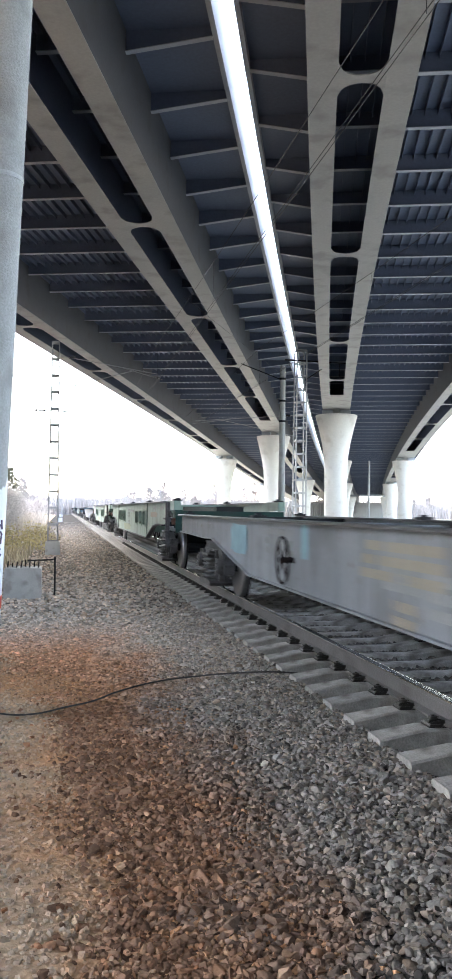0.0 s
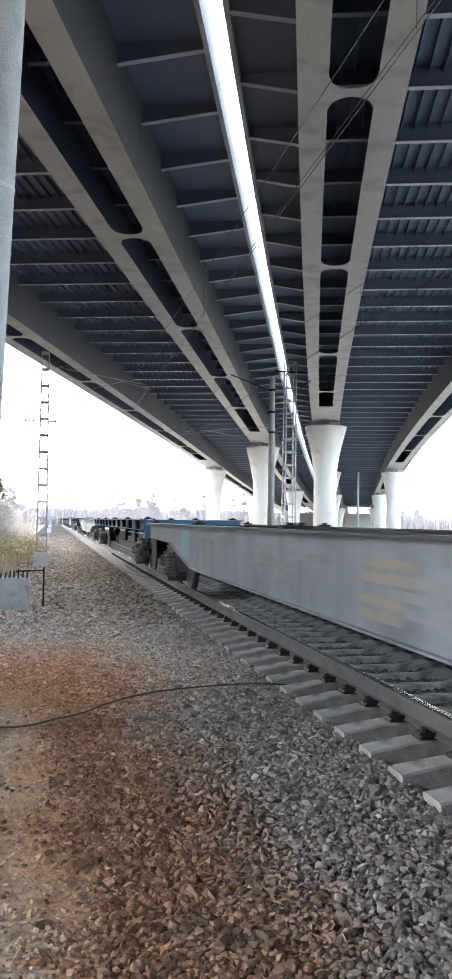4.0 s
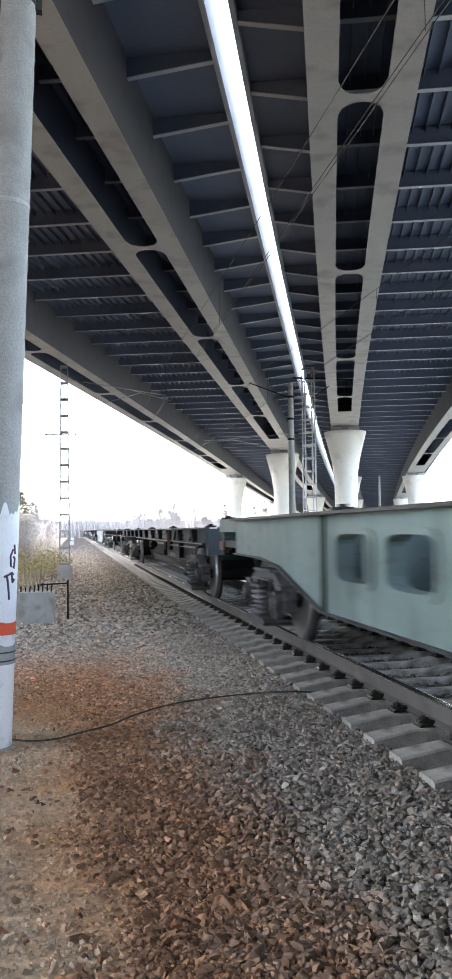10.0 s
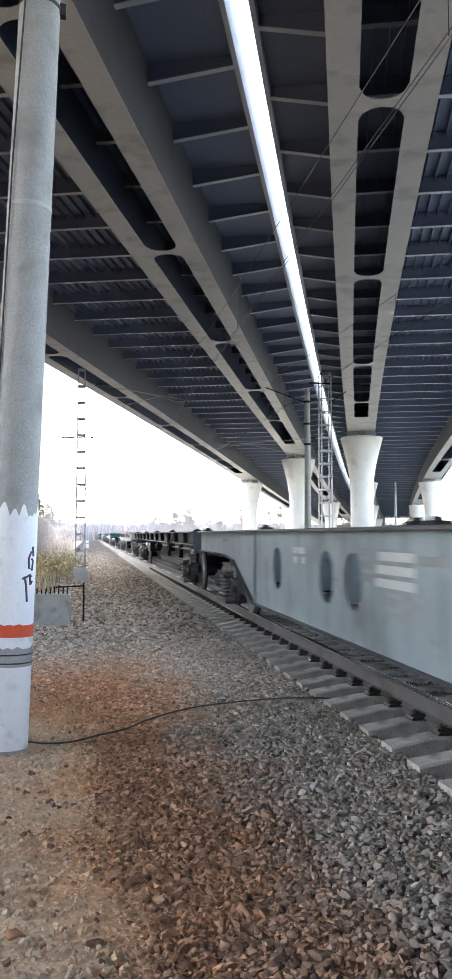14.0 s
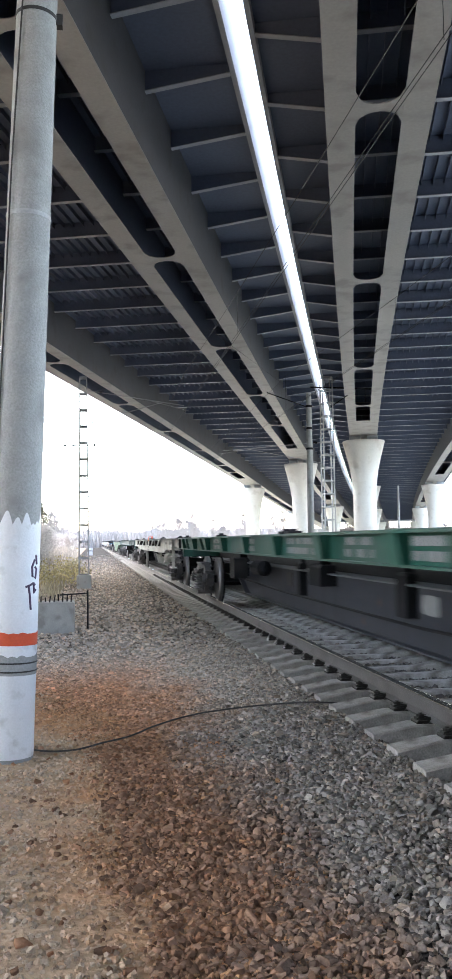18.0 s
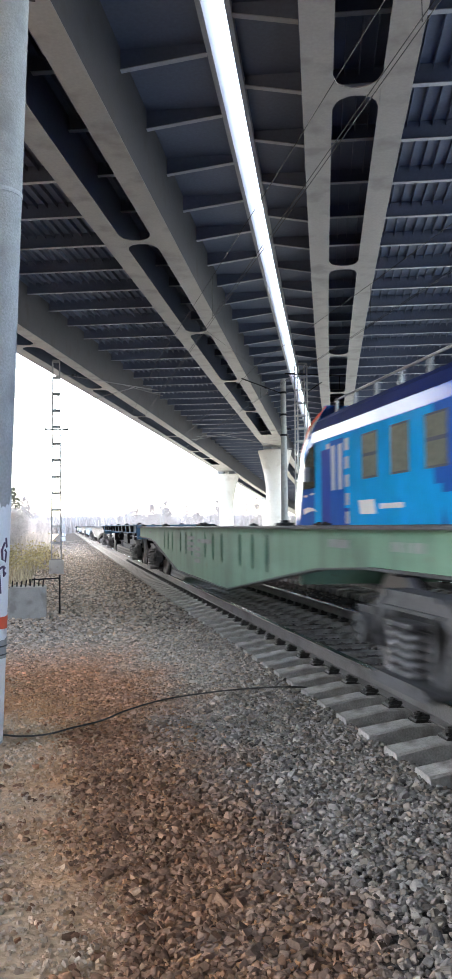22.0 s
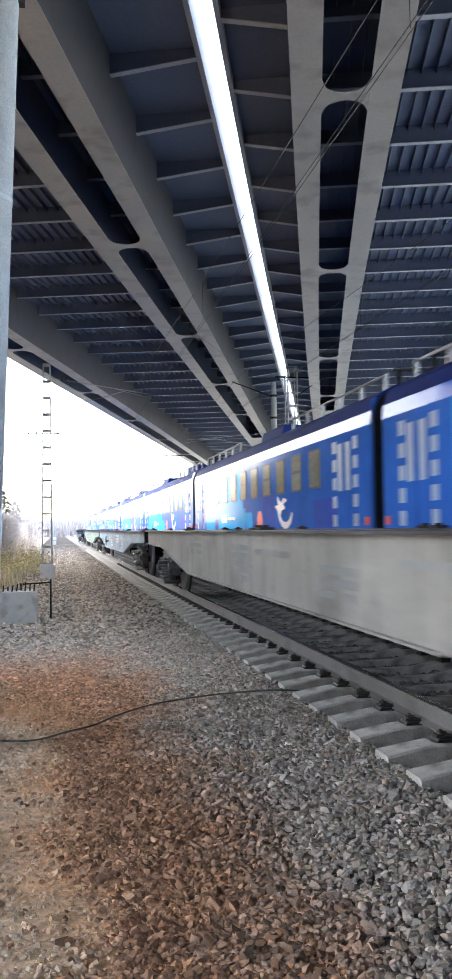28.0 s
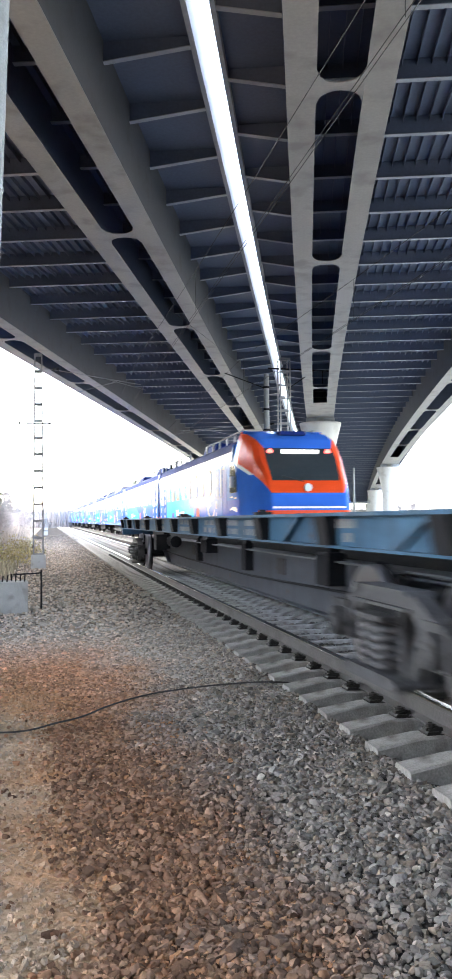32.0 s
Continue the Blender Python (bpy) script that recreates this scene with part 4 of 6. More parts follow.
def rigging_mesh():
    g = Geo()
    for y in (-0.40, 0.40):
        g.tube((-0.78, y, 0.33), (0.78, y, 0.33), 0.035, n=6)
        for s in (-1, 1):
            g.box(s * 0.79 - 0.05, s * 0.79 + 0.05, y - 0.03, y + 0.03, 0.25, 0.60)
    return g.mesh("brake_rigging", M["steel_dark"])


def bogie(parent, y):
    bg = new("bogie")
    bg.parent, bg.matrix_basis = parent, pose(0, y, 0)
    for s in (-1, 1):
        part("side_frame", cached("sf", side_frame_mesh), None, bg, at=pose(s * 1.02, 0, 0))
        for dx, yy in ((0.10, -0.13), (0.10, 0.13), (-0.06, -0.22), (-0.06, 0.22)):
            part("coil_spring", cached("sp", spring_mesh), None, bg, at=pose(s * (1.02 + dx), yy, 0))
        part("spring_cap", cached("sc", lambda: Geo().slab(-0.21, 0.21, -0.27, 0.27, 0.59, 0.625, 0.01).mesh("spring_cap", M["bogie_cast"])), None, bg, at=pose(s * 1.02, 0, 0))
        part("friction_wedge", cached("fw", lambda: Geo().box(-0.07, 0.07, -0.30, 0.30, 0.555, 0.66).box(-0.05, 0.05, -0.07, 0.07, 0.21, 0.56).mesh("friction_wedge", M["steel_dark"])), None, bg, at=pose(s * 1.0, 0, 0))
        for yy in (-0.925, 0.925):
            part("axle_box", cached("ab", axle_box_mesh), None, bg, at=pose(s * 1.02, yy, R, 0, 0, 0 if s < 0 else 180))
            part("wheel", cached("wh", wheel_mesh), None, bg, at=pose(s * 0.79, yy, R, 0, 0, 0 if s < 0 else 180))
            part("tread", cached("tr", tread_mesh), None, bg, "polished wheel rim", at=pose(s * 0.79, yy, R, 0, 0, 0 if s < 0 else 180))
    for yy in (-0.925, 0.925):
        part("axle", cached("ax", axle_mesh), None, bg, at=pose(0, yy, R))
    part("bolster", cached("bo", bolster_mesh), None, bg)
    part("brake_rigging", cached("br", rigging_mesh), None, bg)


def coupler_mesh():
    g = Geo().box(-0.10, 0.10, 0.0, 0.45, 0.80, 1.02)
    g.prism([(-0.22, 0.42), (0.20, 0.42), (0.22, 0.60), (0.05, 0.62), (-0.02, 0.52), (-0.20, 0.66), (-0.26, 0.60)], "z", 0.72, 1.10)
    g.tube((0.35, 0.1, 0.85), (0.30, 0.45, 0.55), 0.025, n=6)
    g.tube((0.30, 0.45, 0.55), (0.25, 0.66, 0.75), 0.025, n=6)
    return g.mesh("coupler", M["steel_dark"])


def end_gear(parent, zt, step_side):
    for s in (-1, 1):
        m = pose(0, s * 12.15, 0, 0, 0, 0 if s > 0 else 180)
        part("coupler", cached("cp", coupler_mesh), None, parent, at=m)
    part("air_hose", cached("ah", lambda: Geo().path([(-0.4, -12.2, 0.95), (-0.42, -12.42, 0.8), (-0.38, -12.55, 0.6), (-0.3, -12.72, 0.72)], 0.022).path([(0.4, 12.2, 0.95), (0.42, 12.42, 0.8), (0.38, 12.55, 0.6), (0.3, 12.72, 0.72)], 0.022).mesh("air_hose", M["black"])), None, parent)
    if step_side:
        for y in (-11.98, -11.62):
            part("ladder_rail", Geo().box(-1.36, -1.31, y - 0.03, y + 0.03, 0.56, zt - 0.02), step_side, parent)
        for z in (0.56, 0.86, 1.14):
            part("ladder_step", Geo().slab(-1.42, -1.25, -11.99, -11.61, z, z + 0.035, 0.008), step_side, parent)


def marks(parent, spots, x, material, name="stencil", label="block of worn white stencilled markings", size=1.0):
    """Unreadable markings: rows of short upright bars."""
    rm = random.Random(round(spots[0][0] * 100))
    for y, z, w, h in spots:
        g = Geo()
        for row in range(max(1, round(h / (0.11 * size)))):
            zz = z + h / 2 - (0.11 * row + 0.04) * size
            yy = y - w / 2
            while yy < y + w / 2:
                cw = rm.uniform(0.035, 0.07) * size
                if rm.random() > 0.14:
                    g.box(x - 0.004, x, yy, yy + cw, zz - 0.036 * size, zz + 0.036 * size)
                yy += cw + 0.02 * size
        tagged(part(name, g, material, parent, label), kind="stuff")


def sprayed(parent, y, z, w, h, x, material, label):
    """A sprayed patch with a ragged outline."""
    rm = random.Random(round(y * 31 + w * 7))
    n = 44
    pts = []
    for i in range(n):
        a = 2 * math.pi * i / n
        k = rm.uniform(0.90, 1.04)
        pts.append((y + w / 2 * k * math.copysign(abs(math.cos(a)) ** 0.35, math.cos(a)), z + h / 2 * k * math.copysign(abs(math.sin(a)) ** 0.35, math.sin(a))))
    part("spray_paint", Geo().prism(pts, "x", x - 0.003, x), material, parent, label)


def locks(parent, zt, ys):
    for y in ys:
        for s in (-1, 1):
            part("container_lock", cached("lock", lambda: Geo().box(-0.09, 0.09, -0.11, 0.11, 0, 0.035).prism([(-0.05, 0.035), (0.05, 0.035), (0.03, 0.065), (-0.03, 0.065)], "x", -0.04, 0.04).mesh("container_lock", M["steel_dark"])), None, parent, at=pose(s * 1.13, y, zt))


def belly_low(pts):
    """Height of a side wall's lower edge, from points (distance from the middle, height)."""
    def low(y):
        a = abs(y)
        for (p, zp), (q, zq) in zip(pts, pts[1:]):
            if a <= q:
                return zp + (zq - zp) * (a - p) / (q - p)
        return pts[-1][1]
    return low


def belly_wagon(ob, paint, zt, kind="smooth", holes=(), knee=5.9):
    """Deep-sided wagon: two fish-belly side walls with top flanges."""
    E0 = 10.7 if kind == "square" else 12.22
    line = {"smooth": [(0, 0.55), (knee, 0.55), (8.6, 0.92), (9.2, zt - 0.36), (12.4, zt - 0.33)],
            "square": [(0, 0.56), (6.2, 0.56), (8.0, 0.93), (9.0, 1.0), (12.4, 1.02)],
            "oval": [(0, 0.36), (6.2, 0.36), (8.0, 0.93), (9.0, 1.0), (12.4, 1.02)],
            "long": [(0, 0.40), (2.9, 0.40), (7.6, 0.93), (9.0, 1.0), (12.4, 1.02)],
            "flaps": [(0, zt - 0.46), (7.7, zt - 0.46), (8.7, zt - 0.34), (9.4, zt - 0.33), (12.4, zt - 0.33)]}[kind]
    low = belly_low(line)
    knees = [p[0] for p in line[1:4]]

    def wall_mesh():
        g = Geo()
        cutsy = sorted([-E0, E0] + [s * k for k in knees for s in (-1, 1)])
        for a, b in zip(cutsy, cutsy[1:]):
            g.wall(-0.012, 0.012, a, b, low, zt - 0.032, [h for h in holes if a < h[0] < b], 2.0)
        return g.mesh("side_wall", PAINT[paint], weld=True)

    def flange_mesh():
        g = Geo()
        cutsy = sorted([-E0, E0] + [s * k for k in knees for s in (-1, 1)])
        for a, b in zip(cutsy, cutsy[1:]):
            za, zb = low(a), low(b)
            g.add([(-0.06, a, za - 0.02), (0.06, a, za - 0.02), (0.06, b, zb - 0.02), (-0.06, b, zb - 0.02), (-0.06, a, za), (0.06, a, za), (0.06, b, zb), (-0.06, b, zb)],
                  [(0, 3, 2, 1), (4, 5, 6, 7), (0, 1, 5, 4), (1, 2, 6, 5), (2, 3, 7, 6), (3, 0, 4, 7)])
        return g.mesh("flange", PAINT[paint] if kind in ("smooth", "flaps") else M["frame_cast"], weld=True)

    if kind == "square":
        for s in (-1, 1):
            part("end_platform", Geo().box(-1.2, 1.2, min(s * 10.7, s * 12.15), max(s * 10.7, s * 12.1), 1.08, 1.18), PAINT["sill"], ob, "dark low end platform")
            part("headstock", Geo().box(-1.2, 1.2, min(s * 12.1, s * 12.16), max(s * 12.1, s * 12.16), 0.86, 1.33), PAINT["bottle"], ob, "dark green headstock plate")
            part("rusty_plate", Geo().box(-1.245, -1.2, min(s * 11.75, s * 12.1), max(s * 11.75, s * 12.1), 1.03, 1.17), M["rust"], ob, "rust-brown corner plate")
            part("end_bracket", Geo().box(-1.22, -1.04, min(s * 11.82, s * 12.1), max(s * 11.82, s * 12.1), 1.18, zt - 0.2), PAINT["bottle"], ob, "dark green end bracket")
            for side in (-1, 1):
                part("end_sill", Geo().box(side * 1.16 - 0.075, side * 1.16 + 0.075, min(s * 10.7, s * 12.1), max(s * 10.7, s * 12.1), zt - 0.2, zt), PAINT[paint], ob)
            part("end_brace", Geo().tube((-1.15, s * 10.75, 1.30), (-1.15, s * 12.05, 0.95), 0.03, n=6), M["steel_dark"], ob)
    wm, fm = wall_mesh(), flange_mesh()
    for s in (-1, 1):
        part("side_wall", wm, None, ob, at=pose(s * 1.22, 0, 0, 0, 0, 0 if s < 0 else 180))
        part("flange", fm, None, ob, at=pose(s * 1.22, 0, 0, 0, 0, 0 if s < 0 else 180))
        part("top_plate", cached(("tp", zt, E0), lambda: Geo().slab(-0.10, 0.10, -E0, E0, zt - 0.032, zt, 0.006).mesh("top_plate", M["frame_cast"])), None, ob, "dark worn top plate", at=pose(s * 1.22, 0, 0, 0, 0, 0 if s < 0 else 180))
    if kind == "square":
        for hy, hz, ry, rz, pw in holes:
            g, n = Geo(), 28
            for x in (-0.030, 0.15):
                for k in (1.16, 1.0):
                    for j in range(n):
                        c, d = math.cos(2 * math.pi * j / n), math.sin(2 * math.pi * j / n)
                        e = 2 / pw
                        g.v.append((x, hy + (ry + 0.06 * (k > 1)) * math.copysign(abs(c) ** e, c), hz + (rz + 0.055 * (k > 1)) * math.copysign(abs(d) ** e, d)))
            for j in range(n):
                q = (j + 1) % n
                g.f += [(j, q, n + q, n + j), (2 * n + j, 3 * n + j, 3 * n + q, 2 * n + q), (n + j, n + q, 3 * n + q, 3 * n + j), (j, 2 * n + j, 2 * n + q, q)]
            me = g.mesh("opening_rim", PAINT[paint])
            for s in (-1, 1):
                part("opening_rim", me, None, ob, at=pose(s * 1.22, 0, 0, 0, 0, 0 if s < 0 else 180))
    if kind in ("square", "oval"):
        for y in (-6.2, 6.2):
            for s in (-1, 1):
                part("seam_rib", Geo().box(s * 1.24 - 0.012, s * 1.24 + 0.012, y - 0.06, y + 0.06, low(y) + 0.0, zt - 0.034), PAINT["bottle"] if kind == "square" else PAINT[paint], ob)
    part("centre_sill", Geo().box(-0.30, 0.30, -12.1, 12.1, 0.86, zt - 0.12), M["steel_dark"], ob)
    for i in range(9):
        y = -6.8 + 1.7 * i
        part("floor_beam", cached(("fb", zt, paint), lambda: Geo().box(-1.20, 1.20, -0.05, 0.05, 0.72 if kind != "flaps" else zt - 0.40, zt - 0.06).mesh("floor_beam", PAINT[paint] if kind != "flaps" else M["steel_dark"])), None, ob, at=pose(0, y, 0))
    for y in (-12.0, -9.45, 9.45, 12.0):
        part("end_beam", cached(("eb", zt, kind), lambda: Geo().box(-1.20, 1.20, -0.12, 0.12, 0.95, 1.26 if kind == "square" else zt - 0.03).mesh("end_beam", M["steel_dark"])), None, ob, at=pose(0, y, 0))
    part("pipes", cached("pipes", lambda: Geo().tube((-0.6, -12, 0.9), (-0.6, 12, 0.9), 0.03, n=6).tube((0.7, -12, 0.95), (0.7, 12, 0.95), 0.025, n=6).lathe([(-1.2, 0.1), (-1.1, 0.2), (-0.3, 0.2), (-0.2, 0.1)], 14, "y", (0.75, 2, 0.62)).mesh("pipes", M["steel_dark"])), None, ob)


def frame_wagon(ob, paint, zt, depth=0.42, kind="posts", sill="steel"):
    """Flat frame wagon: I-shaped side sills with posts, deep centre sill between the bogies."""
    E0 = 12.22

    def sill_mesh():
        a, b, c, d = zt, zt - 0.03, zt - depth + 0.02, zt - depth
        g = Geo().prism([(-0.09, d), (0.05, d), (0.05, c), (0.02, c), (0.02, b), (0.05, b), (0.05, a), (-0.09, a), (-0.09, b), (-0.02, b), (-0.02, c), (-0.09, c)], "y", -E0, E0)
        return g.mesh("side_sill", PAINT[paint])

    sm = sill_mesh()
    for s in (-1, 1):
        part("side_sill", sm, None, ob, at=pose(s * 1.25, 0, 0, 0, 0, 0 if s < 0 else 180))
    for y in ([-11.0 + 2.2 * i for i in range(11)] if kind == "posts" else ()):
        for s in (-1, 1):
            part("post", cached(("post", paint, zt), lambda: Geo().prism([(-0.10, zt - depth + 0.02), (-0.02, zt - depth + 0.02), (-0.02, zt - 0.03), (-0.14, zt - 0.03)], "y", -0.14, 0.14).mesh("post", M["steel_dark"] if paint != "emerald" else PAINT[paint])), None, ob, at=pose(s * 1.25, y, 0, 0, 0, 0 if s < 0 else 180))
    for y in (-10.4, -7.6, 7.6, 10.4):
        sg = 1 if y > 0 else -1
        part("gusset", Geo().prism([(y - 0.25 * sg, zt - depth + 0.02), (y - 0.13 * sg, zt - depth + 0.02), (y + 0.40 * sg, zt - 0.03), (y + 0.25 * sg, zt - 0.03)] if sg > 0 else [(y + 0.13, zt - depth + 0.02), (y + 0.25, zt - depth + 0.02), (y - 0.25, zt - 0.03), (y - 0.40, zt - 0.03)], "x", -1.325, -1.27), PAINT[paint], ob)
    for s in (-1, 1):
        g, fl = Geo(), Geo()
        lo = lambda y: {0: 0.26}.get(0) if abs(y) < 6.6 else 0.26 + (abs(y) - 6.6) * 0.34 if abs(y) < 8.3 else 0.84
        for a, b in ((-12.1, -8.3), (-8.3, -6.6), (-6.6, 6.6), (6.6, 8.3), (8.3, 12.1)):
            g.wall(s * 0.42 - 0.012, s * 0.42 + 0.012, a, b, lo, 0.87, (), 4)
            za, zb = lo(a), lo(b)
            fl.add([(s * 0.42 - 0.11, a, za - 0.02), (s * 0.42 + 0.11, a, za - 0.02), (s * 0.42 + 0.11, b, zb - 0.02), (s * 0.42 - 0.11, b, zb - 0.02), (s * 0.42 - 0.11, a, za), (s * 0.42 + 0.11, a, za), (s * 0.42 + 0.11, b, zb), (s * 0.42 - 0.11, b, zb)],
                  [(0, 3, 2, 1), (4, 5, 6, 7), (0, 1, 5, 4), (1, 2, 6, 5), (2, 3, 7, 6), (3, 0, 4, 7)])
        part("centre_sill", g.mesh("centre_sill", PAINT[sill], weld=True), None, ob, "grimy deep centre sill")
        part("sill_flange", fl.mesh("sill_flange", PAINT[sill], weld=True), None, ob)
    part("top_flange", Geo().slab(-0.55, 0.55, -12.05, 12.05, 0.872, 0.892, 0.006), PAINT["steel"], ob, "worn steel flange along the centre sill")
    part("spine", Geo().box(-0.26, 0.26, -12.0, 12.0, 0.892, zt - 0.055), M["steel_dark"], ob)
    for y in (-4.2, 3.0):
        part("hatch", cached("hatch", lambda: Geo().slab(-0.015, 0.0, -0.20, 0.20, -0.11, 0.11, 0.004).mesh("hatch", M["black"])), None, ob, "black access hatch", at=pose(-0.433, y, 0.70))
    for y, w, z0, z1, d in ((-6.6, 0.22, 0.62, 0.98, 0.20), (-2.4, 0.14, 0.55, 1.0, 0.12), (0.6, 0.30, 0.72, 1.0, 0.22), (2.0, 0.10, 0.5, 1.0, 0.10), (6.9, 0.24, 0.60, 0.98, 0.24)):
        part("brake_gear", cached(("gear", y), lambda: Geo().slab(-0.44 - d, -0.434, y - w, y + w, z0, z1, 0.03).box(-0.44 - d * 0.6, -0.434, y - 0.03, y + 0.03, z1, 1.12).mesh("brake_gear", M["steel_dark"])), None, ob)
    part("brake_rod", cached("rod", lambda: Geo().path([(-0.62, -8.6, 0.62), (-0.58, -3.0, 0.50), (-0.56, 3.0, 0.50), (-0.62, 8.6, 0.60)], 0.018).mesh("brake_rod", M["steel_dark"])), None, ob)
    if kind == "plain":
        for y in (-6.0, -3.2, 3.2, 6.0):
            part("strut", Geo().prism([(y - 0.10, zt - 0.30), (y + 0.14, zt - 0.30), (y - 0.62, 0.42), (y - 0.74, 0.42)], "x", -0.62, -0.52), M["steel_dark"], ob, "black diagonal strut")
        marks(ob, [(-4.6, 0.66, 1.0, 0.22), (-5.3, 0.70, 0.2, 0.33)], -0.434, M["white_mark"])
    for i in range(11):
        y = -10.0 + 2.0 * i
        part("floor_beam", cached(("fbm", zt, depth), lambda: Geo().box(-1.23, 1.23, -0.06, 0.06, zt - depth + 0.03, zt - 0.05).mesh("floor_beam", M["steel_dark"])), None, ob, at=pose(0, y, 0))
    for y in (-12.09, 12.09):
        part("end_beam", cached(("ebm", zt, paint), lambda: Geo().box(-1.23, 1.23, -0.12, 0.12, zt - 0.5, zt - 0.02).mesh("end_beam", PAINT[paint])), None, ob, at=pose(0, y, 0))
    part("brake_cylinder", cached(("bc", zt), lambda: Geo().lathe([(-0.8, 0.05), (-0.75, 0.13), (-0.1, 0.13), (-0.05, 0.05), (0.6, 0.03)], 16, "y", (-0.75, 4.3, 0.86)).box(-0.98, -0.72, 5.3, 5.8, 0.62, 1.0).mesh("brake_cylinder", M["steel_dark"])), None, ob)


def brake_wheel(parent, y, z, material):
    g = Geo()
    n = 20
    ring_pts = [(0, 0.24 * math.cos(2 * math.pi * i / n), 0.24 * math.sin(2 * math.pi * i / n)) for i in range(n + 1)]
    g.path(ring_pts, 0.013, 6)
    for i in range(4):
        a = math.pi / 4 + i * math.pi / 2
        g.tube((0, 0, 0), (0, 0.24 * math.cos(a), 0.24 * math.sin(a)), 0.010, n=5)
    g.tube((-0.03, 0, 0), (0.12, 0, 0), 0.03, n=8)
    part("hand_brake_wheel", g, material, parent, "iron hand brake wheel", at=pose(-1.36, y, z))


SLOTS = [(s * y, 0.0, 0.10, 0.11, 2.5) for y in (3.7, 4.05, 4.4, 4.75) for s in (-1, 1)]
LONG_OVALS = [(s * y, 1.0, 0.10, 0.235, 2.0) for y in (0.8, 1.6, 2.4, 3.8, 4.6, 5.4) for s in (-1, 1)]
OVALS = [(s * y, 0.92, 0.25, 0.27, 2.0) for y in (1.5, 2.4, 4.7) for s in (-1, 1)]
SQUARES = [(s * y, 1.10, 0.46, 0.21, 5.0) for y in (2.75, 4.05, 5.3) for s in (-1, 1)]
WAGONS = [  # kind, paint, deck height over the rail, words
    ("smooth", "grey", 1.265, "grey deep-sided container wagon with faded blue paint patches"),
    ("square", "green", 1.55, "pale green container wagon with rounded square openings"),
    ("square", "green", 1.55, "pale green container wagon with openings and painted scrawls"),
    ("smooth", "grey", 1.29, "grey deep-sided container wagon with worn markings"),
    ("posts", "blue", 1.385, "blue flat container wagon with black posts"),
    ("smooth", "olive", 1.33, "grey-green deep-sided container wagon with turquoise spray paint"),
    ("posts", "navy", 1.385, "blue flat container wagon with black posts"),
    ("square", "teal", 1.52, "pale teal container wagon with rounded square openings"),
    ("posts", "slate", 1.40, "dark slate flat container wagon with a rusty brake wheel"),
    ("posts", "slate", 1.40, "dark slate flat container wagon with a rusty brake wheel"),
    ("oval", "silver", 1.42, "light grey container wagon with oval openings and white lettering"),
    ("posts", "slate", 1.42, "dark flat container wagon with posts and a centre sill"),
    ("flaps", "steel", 1.42, "grey flat container wagon with pale folded brackets"),
    ("posts", "emerald", 1.42, "emerald green flat container wagon with orange locks"),
    ("flaps", "pale", 1.42, "off-white flat container wagon with folded brackets"),
    ("plain", "bluegreen", 1.39, "dull blue-green flat container wagon"),
    ("long", "leaf", 1.33, "bright green container wagon with oval openings"),
    ("posts", "blue", 1.40, "blue flat container wagon with black posts"),
    ("smooth", "beige", 1.29, "light grey deep-sided container wagon with worn markings"),
    ("smooth", "sky", 1.32, "pale blue deep-sided container wagon"),
    ("smooth", "beige", 1.32, "beige-grey deep-sided container wagon with faded markings"),
    ("smooth", "sky", 1.32, "light blue deep-sided container wagon with stencilled markings"),
    ("smooth", "mint", 1.32, "pale green deep-sided container wagon"),
    ("posts", "blue", 1.40, "blue flat container wagon, last of the train"),
]
wagons = []
